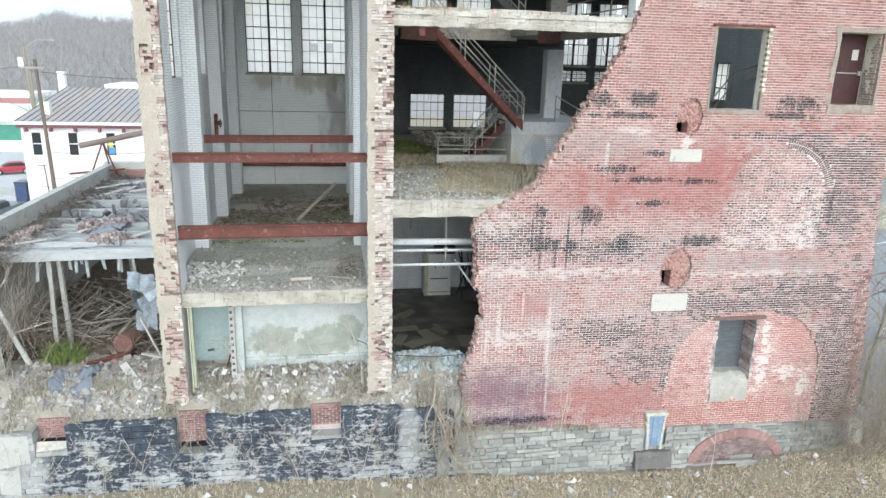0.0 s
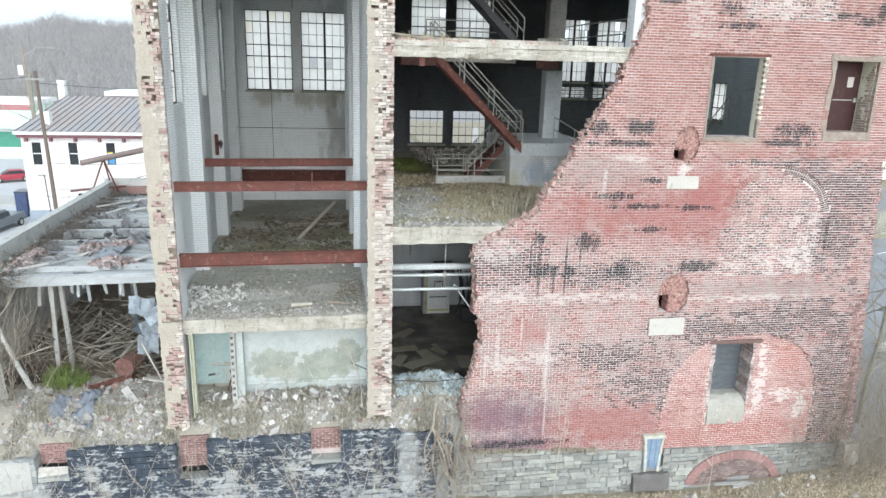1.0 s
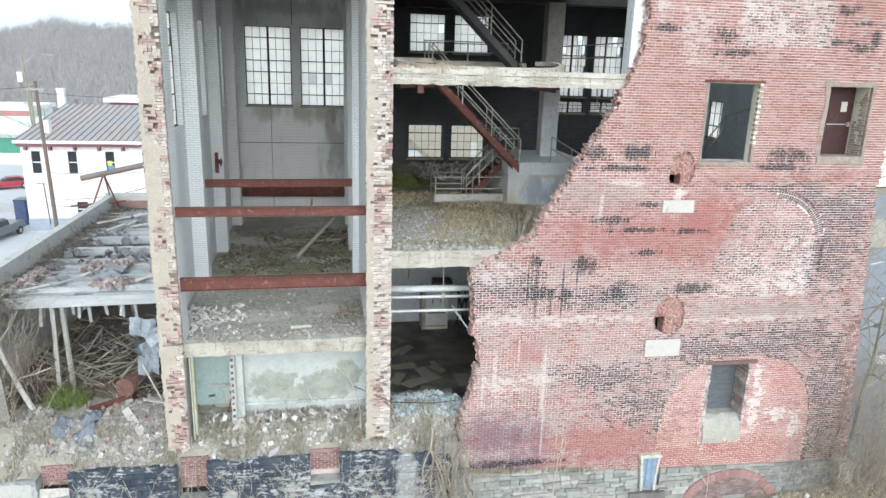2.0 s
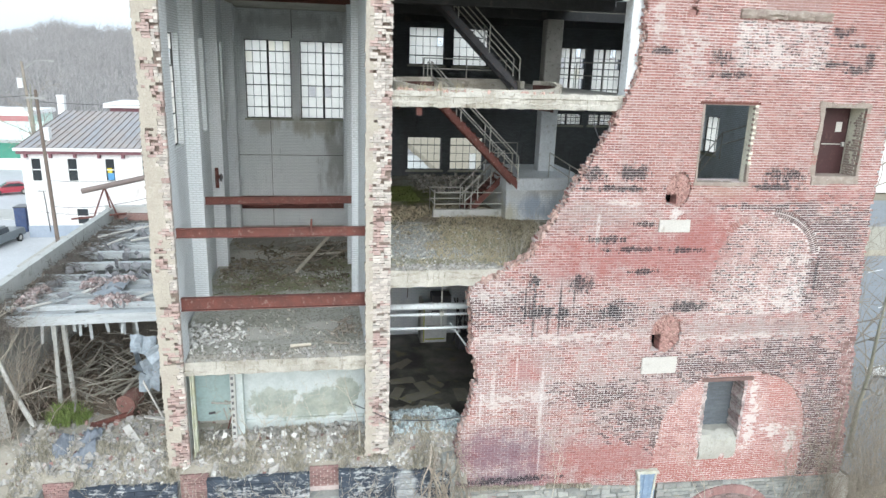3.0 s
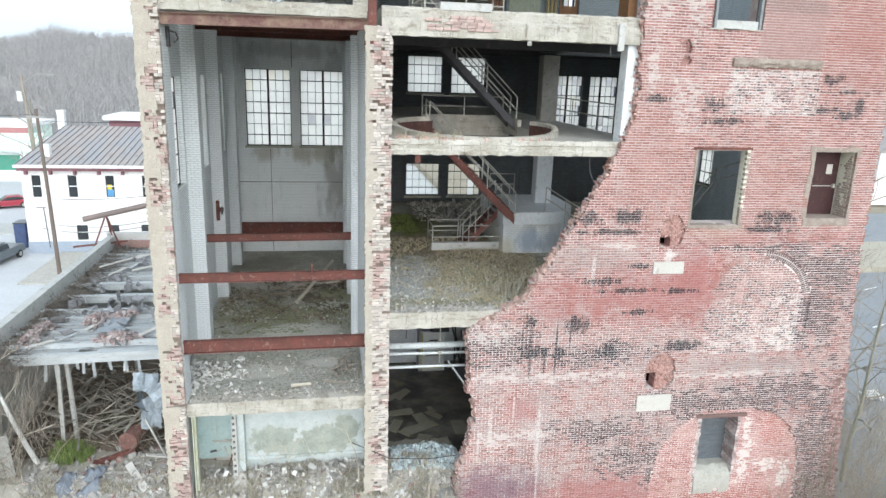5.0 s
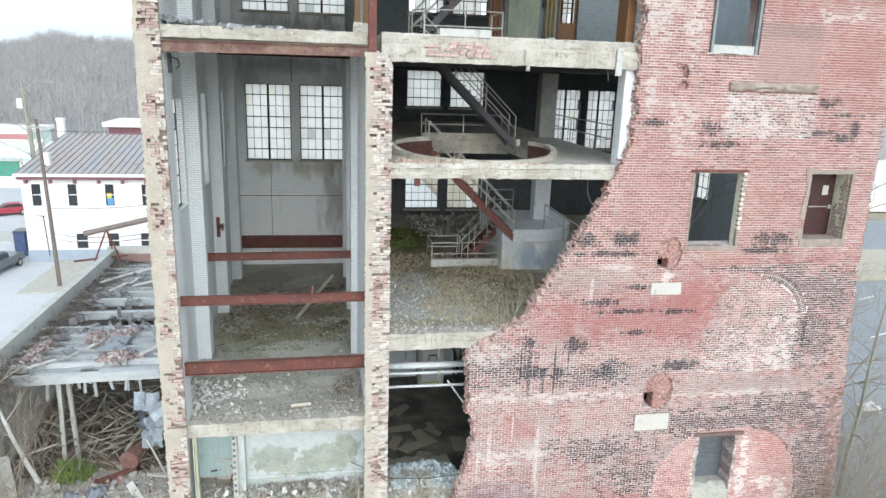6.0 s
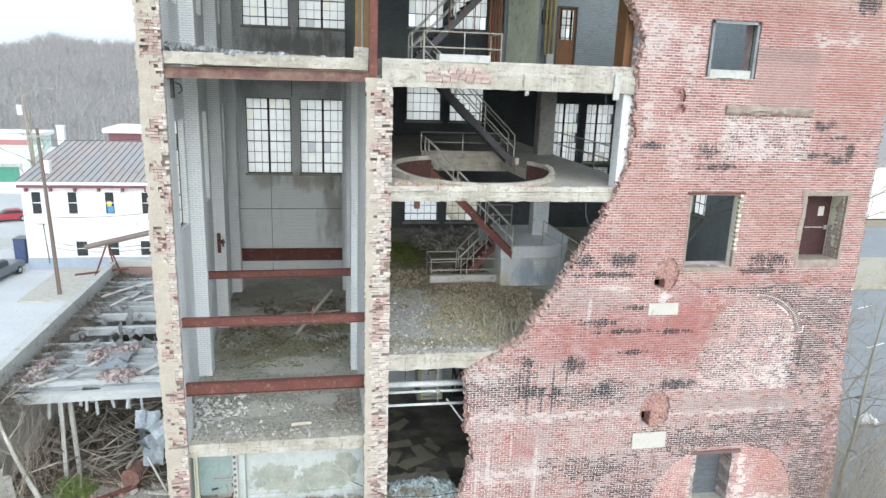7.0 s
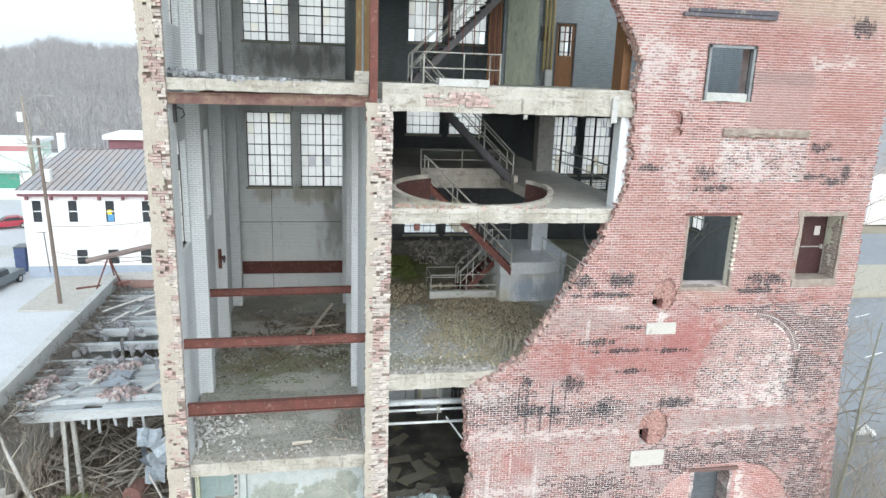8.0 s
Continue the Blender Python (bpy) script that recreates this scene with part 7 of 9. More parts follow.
bare_plant("dry_weed", "tall dry weed growing in the low room", [((x, 0.6 + 0.1 * (i % 4), 3.95), (rng.uniform(-0.4, 0.4), -0.1, 1), rng.uniform(0.6, 1.5), 0.007) for i, x in enumerate((-6.6, -5.5, -5.3, -5.0, -4.7, -4.2, -3.6, -3.1, -2.6, -2.3))], M_TWIGPALE, "weed", 2, "dry weeds")
bare_plant("sapling", "bare thin sapling against the brick wall", [((3.6, -0.6, 0.5), (0, 0, 1), 3.0, 0.016), ((8.6, -0.9, 0.4), (0.05, 0, 1), 2.6, 0.02), ((-4.6, 0.5, 3.8), (0.1, 0, 1), 1.5, 0.015), ((-2.3, 0.3, 3.8), (0, -0.1, 1), 2.6, 0.02), ((-5.4, 0.6, 3.9), (0.4, 0, 1), 1.4, 0.015), ((-5.6, 0.5, 3.9), (-0.2, 0, 1), 1.5, 0.015), ((0.4, 0.1, 3.7), (-0.2, -0.1, 1), 1.2, 0.012), ((2.4, 0.5, FLOOR_1), (0, 0, 1), 1.0, 0.01), ((2.8, 0.6, FLOOR_1), (0.1, 0, 1), 1.1, 0.01)], M_TWIGPALE, "sapling", 2, "bare saplings")

# vines
h = Heap()
for i in range(46):
    x = rng.uniform(-0.3, 0.9)
    z = rng.uniform(2.2, 4.1)
    p = [Vector((x, -0.35, z))]
    d = Vector((rng.uniform(-0.4, 0.4), -0.05, -1))
    for _ in range(7):
        d = (d + Vector((rng.uniform(-0.4, 0.4), rng.uniform(-0.15, 0.1), rng.uniform(-0.3, 0.2)))).normalized()
        q = p[-1] + d * 0.32
        q.z = max(q.z, 0.6)
        p.append(q)
    h.tube(p, rng.choice((0.006, 0.008, 0.012, 0.04)), 5, 0.005)
for i in range(40):
    x = rng.uniform(-0.6, 0.8)
    sprig(h, (x, -0.3, rng.uniform(0.8, 3.6)), (rng.uniform(-0.8, 0.8), -0.3, rng.uniform(-0.2, 1)), rng.uniform(0.4, 1.2), 0.007, 2)
tagged(give("vine_tangle", h, M_TWIG, kind="stuff"), "tangle of dead vines hanging over the torn corner", "vines")
h = Heap()
for i in range(90):
    x = rng.uniform(-12, -0.3)
    p = [Vector((x, -0.32, rng.uniform(2.0, 3.3)))]
    d = Vector((rng.uniform(-0.8, 0.8), 0, -1))
    for _ in range(6):
        d = (d + Vector((rng.uniform(-0.6, 0.6), 0, rng.uniform(-0.4, 0.4)))).normalized()
        q = p[-1] + d * 0.3
        q.y = -0.32 - rng.uniform(0, 0.05)
        q.z = min(3.4, max(q.z, 0.95))
        p.append(q)
    h.tube(p, rng.uniform(0.003, 0.008), 4, 0.002)
tagged(give("wall_vines", h, M_TWIGPALE, kind="stuff"), "thin bare vines on the black wall", "vines")
h = Heap()
for i in range(60):
    x = rng.uniform(11.8, 14.2)
    p = [Vector((x, -0.06, rng.uniform(0.6, 2.2)))]
    d = Vector((rng.uniform(-0.3, 0.5), 0, 1))
    for _ in range(rng.randint(5, 14)):
        d = (d + Vector((rng.uniform(-0.5, 0.45), 0, rng.uniform(-0.25, 0.35)))).normalized()
        q = p[-1] + d * 0.32
        q.y = -0.05 - rng.uniform(0, 0.04)
        q.x = min(q.x, 13.9)
        p.append(q)
    h.tube(p, rng.uniform(0.005, 0.014), 4, 0.003)
tagged(give("wall_creeper", h, M_TWIG, kind="stuff"), "bare creeper climbing the brick corner", "vines")
h = Heap()
for i in range(230):
    x = rng.triangular(11.8, 17, 15.5)
    sprig(h, (x, rng.uniform(-1.2, 0.2) if x > 14 else rng.uniform(-1.2, -0.3), ground_height(x, -0.5)), (rng.uniform(-0.6, 0.6), rng.uniform(-0.5, 0.3), 1), rng.uniform(0.4, 1.3 + max(0, x - 13)), 0.007, 2)
tagged(give("corner_brush", h, M_TWIG, kind="stuff"), "dry brush heaped at the building corner", "brush")

# ---------------- ruined shed to the west ----------------
M_OLDTIMBER = plain("brown_grey_timber", (0.19, 0.175, 0.145), (0.33, 0.315, 0.275), (0.11, 0.09, 0.07), 1.5, 26, stretch=(1, 3, 3), island=0.4, obj=0.5)
M_JOIST = plain("bleached_joist", (0.42, 0.445, 0.455), (0.30, 0.315, 0.32), (0.19, 0.18, 0.165), 1.8, 26, stretch=(0.6, 3, 3), obj=0.35)
# Litter coloured extra dark, so the shed's deep shade under the joists is in it.
M_LITTER = plain("shade_dark_litter", (0.10, 0.08, 0.062), (0.16, 0.13, 0.10), (0.06, 0.05, 0.04), 2.5, 16, bump=1.0)
litter = sheet(steps((-13.4, -8.0, 40)), steps((2.6, 16.4, 60)), lambda x, y: 4.06 + 0.14 * noise.noise((x * 1.3, y * 1.3, 6)) + 0.07 * noise.noise((x * 5, y * 5, 6)) - 0.4 * max(0, 3.0 - y), "leaf_litter", M_LITTER)
tagged(litter, "leaf litter and soil inside the ruined shed, darkened for its shade", "ground", kind="structure")
shed = thing("shed", "roofless shed with bare grey roof joists", "shed")
h = Heap()
y = 1.6
h.box(-13.62, -13.32, y, 16.4, 2.2, 7.9)
give("side_wall", h, M_PALECON, shed, "pale concrete parapet wall")
h = Heap()
h.box(-13.75, -8.05, 16.4, 16.75, 2.2, 7.95, 0.01)
give("end_wall", h, M_PALECON, shed)
h = Heap()
h.box(-13.3, -8.3, 16.1, 16.4, 7.3, 7.62, 0.01)
give("brick_band", h, M_CHUNKRED, shed)
h = Heap()
h.put(pose(-10.65, 3.0, 7.15, 0, -1.0, 0), 4.4, 0.18, 0.3, 0.01)
give("front_beam", h, M_JOIST, shed)
for y, z, t in ((3.65, 7.22, 0.14), (4.25, 7.2, 0.14), (4.9, 7.2, 0.14), (5.55, 7.22, 0.14), (6.2, 7.2, 0.14), (6.9, 7.2, 0.14), (8.6, 7.25, 0.24), (10.0, 7.25, 0.26), (11.1, 7.2, 0.14), (11.8, 7.2, 0.14), (12.5, 7.2, 0.14), (13.2, 7.2, 0.14), (13.9, 7.2, 0.14), (14.6, 7.2, 0.14), (15.4, 7.2, 0.14)):
    h = Heap()
    h.put(pose(-10.85, y, z + rng.uniform(-0.04, 0.04), rng.uniform(-3, 3), rng.uniform(-1, 1), rng.uniform(-1.5, 1.5)), 5.0, t, 0.28, 0.006)
    give("joist", h, M_JOIST, shed)
for x, y, dz in ((-11.55, 3.05, 0), (-11.3, 3.3, 0), (-8.8, 8.6, 0), (-10.8, 8.7, 0), (-9.9, 10, 0), (-11.6, 10, 0)):
    h = Heap()
    h.put(pose(x, y, 5.5, rng.uniform(-3, 3), rng.uniform(-4, 4), rng.uniform(-20, 20)), 0.11, 0.08, 3.2, 0.1)
    give("post", h, M_PLANK, shed)
for i in range(11):
    x, l = rng.uniform(-12.4, -8.5), rng.uniform(0.25, 0.9)
    h = Heap()
    h.put(pose(x, 3.06 + rng.uniform(0, 0.5), 7.02 - l / 2, rng.uniform(-8, 8), rng.uniform(-10, 10), rng.uniform(-30, 30)), 0.09, 0.03, l, 0.12)
    give("hanging_slat", h, M_JOIST, shed)
for i in range(7):
    x, y = rng.uniform(-12.6, -9), rng.choice((rng.uniform(3.4, 7), rng.uniform(11, 15.5)))
    h = Heap()
    h.put(pose(x, y, 7.43, rng.uniform(-4, 4), rng.uniform(-4, 4), rng.choice((75, 60, 120))), rng.uniform(0.4, 0.9), 0.12, 0.03, 0.05)
    give("roof_board", h, M_JOIST, shed)
# planking left between the front joists
for i in range(34):
    y = 3.3 + 3.4 * (i % 17) / 17
    x0 = rng.uniform(-13.0, -12.2) if i < 17 else rng.uniform(-10.6, -9.8)
    h = Heap()
    h.put(pose(x0 + 1.0, y, 7.24 + rng.uniform(-0.03, 0.03), rng.uniform(-6, 6), rng.uniform(-1.5, 1.5), rng.uniform(-2, 2)), rng.uniform(1.4, 2.3), 0.19, 0.03, 0.03)
    give("roof_board", h, M_JOIST, shed)
for x, y, a, l in ((-12.2, 13.2, 62, 2.6), (-11.2, 14.4, 55, 1.8), (-10.6, 12.4, 40, 2.2), (-9.6, 13.6, 58, 2.0), (-9.0, 11.9, 62, 1.7), (-12.0, 11.4, 70, 1.4), (-8.9, 4.6, 66, 1.6), (-12.1, 3.5, 50, 0.9), (-10.9, 5.2, 70, 1.2)):
    h = Heap()
    h.put(pose(x, y, 7.45, rng.uniform(-4, 4), rng.uniform(-4, 4), a), l, 0.15, 0.035, 0.04)
    give("roof_board", h, M_SIGN, shed, "bleached loose board")
M_BATS = plain("roof_brickbats", (0.27, 0.19, 0.18), (0.42, 0.39, 0.38), (0.13, 0.115, 0.12), 4, 18, island=0.9, amount=0.9)
for label, n, cx, cy, rx, ry in (("pink brick rubble heaped on the shed joists", 420, -9.95, 3.85, 0.85, 0.5), ("brick rubble heap beside a roofing scrap on the shed joists", 240, -11.05, 5.6, 0.5, 0.75), ("small brick rubble heap near the shed wall", 170, -10.25, 6.0, 0.45, 0.5), ("brick rubble spilled along the shed parapet", 300, -12.6, 4.5, 0.35, 1.2)):
    scatter("roof_rubble", label, n, ((cx - rx, cx + rx), (cy - ry, cy + ry)), lambda x, y: 7.34 + 0.2 * max(0, 1 - ((x - cx) / rx) ** 2 - ((y - cy) / ry) ** 2), (0.035, 0.15), M_BATS, "rubble", lambda x, y: 1 if ((x - cx) / rx) ** 2 + ((y - cy) / ry) ** 2 < 0.75 + 0.9 * noise.noise((x * 4, y * 4, 1)) else 0.03)
felt = sheet([-10.75 + 0.06 * i for i in range(14)], [4.4 + 0.08 * j for j in range(18)], lambda x, y: 7.44 + 0.12 * abs(noise.noise((x * 2.5, y * 2.5, 3))) + 0.03 * noise.noise((x * 9, y * 9, 3)), "roofing_felt", plain("grey_felt_scrap", (0.30, 0.33, 0.36), (0.20, 0.22, 0.24), (0.40, 0.42, 0.43), 3, 16))
tagged(felt, "crumpled grey roofing felt draped over shed joists", "roofing felt")
scatter("parapet_litter", "dark leaf litter banked along the shed parapet", 900, ((-13.3, -12.3), (2.4, 16)), lambda x, y: 7.3 - 0.3 * max(0, x + 13.3), (0.05, 0.22), plain("dark_banked_litter", (0.12, 0.10, 0.085), (0.20, 0.17, 0.145), (0.06, 0.05, 0.045), 4, 18, island=0.9), "litter", lambda x, y: max(0.0, 1 - (x + 13.3) * (1.0 if noise.noise((y * 0.8, 0, 0)) > -0.1 else 2.2)), squash=0.4)
scatter("roof_rubble", "grey roofing scraps on the shed joists", 260, ((-12.8, -9), (3.3, 16)), flat(7.38), (0.05, 0.3), plain("roof_felt", (0.20, 0.20, 0.21), (0.30, 0.30, 0.31), None, 3, 16, island=0.7), "rubble", patchy(0.8, 3), squash=0.35)
h = Heap()
for i in range(300):
    y = rng.uniform(1.8, 16)
    sprig(h, (-13.1 + rng.random() ** 2 * 0.9, y, 7.25 + rng.uniform(0, 0.2)), (rng.uniform(-0.1, 0.9), rng.uniform(-0.8, 0.5), rng.uniform(-0.1, 0.35)), rng.uniform(0.3, 0.9), 0.01, 1, gravity=0.1)
for i in range(1500):
    y = rng.uniform(1.8, 16)
    if noise.noise((y * 0.9, 3.0, 0)) > -0.25:
        sprig(h, (-13.28 + rng.random() * 0.4, y, 7.05 + rng.uniform(0, 0.45)), (rng.uniform(0.05, 0.9), rng.uniform(-0.8, 0.8), rng.uniform(-0.9, 0.15)), rng.uniform(0.25, 0.7), 0.014, 1, gravity=0.12)
tagged(give("shed_vines", h, plain("grey_vine_mat", (0.13, 0.115, 0.10), (0.22, 0.20, 0.18), (0.06, 0.05, 0.045), 2, 20, island=0.7), kind="stuff"), "bare vines matted along the shed parapet", "vines")
h = Heap()
for i in range(520):
    x, y = rng.uniform(-14.4, -8.2), rng.uniform(2.2, 8.5)
    sprig(h, (x, y, 3.9), (rng.uniform(-0.9, 0.9), rng.uniform(-0.6, 0.6), rng.uniform(0.15, 1)), rng.uniform(0.5, 1.7 if x < -11.5 else 1.0), 0.01, 1)
tagged(give("shed_brush", h, M_BRUSH, kind="stuff"), "brown brush and vines filling the ruined shed", "brush")
h = Heap()
for i in range(110):
    x = rng.uniform(-14.6, -11.8)
    sprig(h, (x, rng.uniform(0.2, 4.5), 3.6), (rng.uniform(-0.5, 0.4), rng.uniform(-0.5, 0.3), 1), rng.uniform(1.0, 3.2), 0.013, 2)
tagged(give("thicket", h, M_TWIG, kind="stuff"), "pale bare thicket beside the shed", "thicket")
for i in range(230):
    h = Heap()
    x, y = rng.uniform(-12.2, -8.4), rng.uniform(2.6, 6.8)
    h.put(pose(x, y, 4.1 + rng.random() ** 1.5 * 1.2, rng.uniform(-40, 40), rng.uniform(-38, 38), rng.uniform(-80, 80)), rng.uniform(0.4, 2.4) * rng.uniform(0.6, 1), rng.choice((0.02, 0.03, 0.04, 0.05, 0.09)), rng.uniform(0.02, 0.04), 0.1)
    tagged(give("fallen_timber", h, M_OLDTIMBER), "grey fallen roof timber in the ruined shed", "timber", "fallen timbers")
for i, (x, y, z, a, b, c, w, d) in enumerate(((-8.95, 2.9, 6.25, 55, 20, 30, 0.8, 0.6), (-8.65, 2.7, 5.6, 75, -15, 20, 0.6, 0.6), (-9.25, 3.1, 5.75, 50, 40, 60, 0.5, 0.7), (-8.75, 2.6, 5.15, 80, 5, 10, 0.6, 0.6), (-9.0, 2.7, 5.45, 30, 25, 80, 0.5, 0.5), (-8.5, 2.7, 6.1, 70, 60, 10, 0.4, 0.7))):
    h = Heap()
    m = pose(x, y, z, a, b, c)
    n = 9
    for q in range(n):
        for k in range(n):
            u, v = (k / (n - 1) - 0.5) * w, (q / (n - 1) - 0.5) * d
            fold = 0.25 * abs(noise.noise((u * 1.6 + 7 * i, v * 0.8, 1))) + 0.03 * noise.noise((u * 6, v * 6 + 5 * i, 2))
            h.v.append(tuple(m @ Vector((u + 0.05 * noise.noise((v * 4, i, 3)), v + 0.05 * noise.noise((u * 4, i, 9)), fold))))
    h.f += [(q * n + k, q * n + k + 1, (q + 1) * n + k + 1, (q + 1) * n + k) for q in range(n - 1) for k in range(n - 1)]
    tagged(give("metal_sheet", h, plain("zinc_sheet", (0.36, 0.41, 0.45), (0.24, 0.27, 0.30), (0.27, 0.24, 0.22), 3, 15, rough=0.6, metal=0.15, obj=0.5, amount=0.9) if i == 0 else bpy.data.materials["zinc_sheet"]), "crumpled pale zinc roofing sheet", "metal sheet", "crumpled roofing sheets")
h = Heap()
h.rod((-9.5, 2.5, 4.42), (-9.35, 3.1, 4.42), 0.29, 0.29, 22)
h.rod((-9.5, 2.48, 4.42), (-9.49, 2.52, 4.42), 0.31, 0.31, 22)
tagged(give("rusty_drum", h, plain("flaked_drum_rust", (0.20, 0.10, 0.085), (0.13, 0.075, 0.065), (0.30, 0.24, 0.21), 4, 24), smooth=False), "rusty steel drum lying in rubble", "drum")
h = Heap()
h.put(pose(-9.85, 2.3, 4.05, 5, -8, 20), 1.2, 0.12, 0.12, 0.04)
h.put(pose(-10.2, 2.1, 3.95, 0, 5, 5), 0.5, 0.2, 0.14, 0.04)
tagged(give("rusty_channel", h, M_RUST), "bent rusty steel channel on the rubble", "steel scrap")
for i, (x, y, z, a, b, c, l, w) in enumerate(((-8.95, 1.2, 3.95, 25, 12, -55, 1.3, 0.22), (-8.3, 1.7, 4.3, 10, 25, 30, 1.0, 0.1), (-9.6, 1.5, 3.95, 0, 5, 5, 1.2, 0.07), (-8.55, 2.2, 4.6, 0, 70, 10, 1.6, 0.1))):
    h = Heap()
    h.put(pose(x, y, z, a, b, c), l, w, 0.04, 0.03)
    tagged(give("white_board", h, M_SIGN), "weathered white board lying on rubble", "board", "loose boards")
M_TARP = plain("slate_tarp", (0.15, 0.17, 0.20), (0.22, 0.24, 0.27), (0.10, 0.11, 0.13), 2.5, 12, rough=0.7)
tarp = sheet([-11.1 + 0.05 * i for i in range(25)], [0.3 + 0.05 * j for j in range(29)], lambda x, y: terrace_height(x, y) - 0.1 + 0.55 * abs(noise.noise((x * 1.7, y * 1.7, 8))) + 0.22 * abs(noise.noise((x * 5, y * 5, 8))) + 0.08 * noise.noise((x * 13, y * 13, 2)), "tarp", M_TARP)
tagged(tarp, "crumpled slate-grey tarpaulin over rubble", "tarpaulin")
scatter("shed_rubble", "grey stone lumps before the ruined shed", 700, ((-12.3, -8.2), (0.1, 3.6)), terrace_height, (0.02, 0.2), M_CHUNK, "rubble")
M_BIRCH = plain("pale_birch_bark", (0.66, 0.65, 0.62), (0.52, 0.51, 0.48), (0.22, 0.21, 0.20), 4, 20, stretch=(1, 1, 3))
birch = thing("tree", "leaning dead birch with pale bark", "tree", "trees")
h = Heap()
h.tube([(-12.1, 2.3, 3.9), (-12.35, 2.2, 4.7), (-12.62, 2.15, 5.6), (-12.85, 2.1, 6.5), (-13.0, 2.1, 7.3)], 0.085, 9, 0.04)
give("trunk", h, M_BIRCH, birch)
h = Heap()
for z in (5.0, 5.6, 6.2, 6.8, 7.2):
    sprig(h, (-12.4 - (z - 5) * 0.3, 2.15, z), (rng.uniform(-1, 1), rng.uniform(-0.5, 0.5), 0.6), 0.9, 0.02, 1)
give("crown", h, M_TWIGPALE, birch)
for x, l in ((-12.95, 1.9), (-12.7, 1.5)):
    h = Heap()
    h.put(pose(x, 1.6, 4.6, 8, rng.uniform(-8, 8), 10), 0.35, 0.05, l, 0.05)
    tagged(give("fence_board", h, M_PLANK), "grey leaning fence board in the thicket", "board", "loose boards")

# tipped pipe on a tripod at the shed's far end
boom = thing("pipe_boom", "long rusty pipe resting on a steel tripod", "pipe")
h = Heap()
h.rod((-14.5, 15.7, 8.82), (-8.6, 16.4, 10.1), 0.13, n=12)
give("pipe", h, plain("brown_pipe", (0.20, 0.16, 0.15), (0.28, 0.23, 0.21), None, 2, 20), boom)
for dx, dy in ((-0.6, -0.3), (0.5, 0.0), (0.1, 0.5)):
    h = Heap()
    h.rod((-13.55, 15.9, 9.0), (-13.55 + dx, 16.0 + dy, 7.4), 0.04)
    give("leg", h, M_RUST, boom)
h = Heap()
h.rod((-14.9, 15.2, 7.6), (-12.6, 15.7, 7.75), 0.05)
give("stay", h, M_RUST, boom)

# ---------------- street side: house, pole, cars ----------------
LOT = -1.5
h = Heap()
h.box(-85, -14.5, 12, 130, LOT - 0.3, LOT + 0.05)
lot = tagged(give("parking_lot", h, M_ASPHALT), "pale worn asphalt lot", "parking lot", kind="structure")
# Pale yard added to bounce more daylight onto the back window panes.
h = Heap()
h.box(-14.4, 16, 18.5, 47, LOT - 0.1, LOT + 0.06)
h.box(-12.6, 45, 47, 110, LOT - 0.1, LOT + 0.06)
tagged(give("rear_yard", h, M_PALECON), "pale concrete yard added behind the ruin to bounce light", "yard", kind="structure")
h = Heap()
h.box(-27.5, -15, 38.6, 48.4, LOT, LOT + 0.17)
tagged(give("pavement", h, M_CONCRETE, bevel=0.03), "concrete pavement before the white house", "pavement", kind="structure")
h = Heap()
h.box(-60, -34, 56, 61, LOT, LOT + 0.14)
tagged(give("pavement", h, M_PALECON), "pale concrete pavement across the street", "pavement", kind="structure")

M_HOUSE = plain("cream_white_render", (0.76, 0.735, 0.725), (0.70, 0.67, 0.655), (0.54, 0.50, 0.47), 0.4, 6, bump=0.15, stretch=(1, 1, 0.5))
M_MAROON = plain("maroon_trim", (0.24, 0.12, 0.135), (0.18, 0.085, 0.095), None, 2, 20)
M_ROOF = plain("grey_metal_roof", (0.31, 0.32, 0.34), (0.37, 0.325, 0.295), (0.25, 0.185, 0.16), 0.5, 8, stretch=(1, 0.35, 1), rough=0.6, bump=0.1, amount=0.9)
M_SEAM = plain("rusty_roof_seam", (0.17, 0.14, 0.13), (0.23, 0.19, 0.17), None, 0.6, 8)
M_TRIMWHITE = plain("white_trim", (0.80, 0.80, 0.79), (0.72, 0.72, 0.70), None, 2, 10, bump=0.05)
M_NIGHT = plain("dark_window_glass", (0.03, 0.035, 0.04), (0.05, 0.055, 0.06), None, 1, 5, rough=0.15, bump=0.0, spec=0.6)
house = thing("house", "two-storey cream house with a seamed metal roof", "house")
HX0, HX1, HY0, HY1, EAVE, RIDGE = -30.2, -13.0, 48.5, 75.0, 6.8, 9.2
ups = [(x, x + 0.75, 3.85, 5.85) for x in (-29.35, -26.3, -23.1, -19.9, -16.8)]
lows = [(x, x + 0.95, -0.2, 1.2) for x in (-25.95, -23.2, -20.3, -17.2)]
w = wall_with("wall", "", (HX0, HX1, HY0, HY0 + 0.3, LOT, EAVE), ups + lows, "x", M_HOUSE, house)
h = Heap()
h.box(HX0, HX0 + 0.3, HY0 + 0.3, HY1, LOT, EAVE)
h.box(HX1 - 0.3, HX1, HY0 + 0.3, HY1, LOT, EAVE)
h.box(HX0, HX1, HY1 - 0.3, HY1, LOT, EAVE)
for x in (HX0, HX1 - 0.3):
    h.v += [(x, HY0, EAVE), (x, HY1, EAVE), (x, (HY0 + HY1) / 2, RIDGE - 0.1), (x + 0.3, HY0, EAVE), (x + 0.3, HY1, EAVE), (x + 0.3, (HY0 + HY1) / 2, RIDGE - 0.1)]
    n = len(h.v)
    h.f += [(n - 6, n - 5, n - 4), (n - 3, n - 1, n - 2)]
give("wall", h, M_HOUSE, house)
h = Heap()
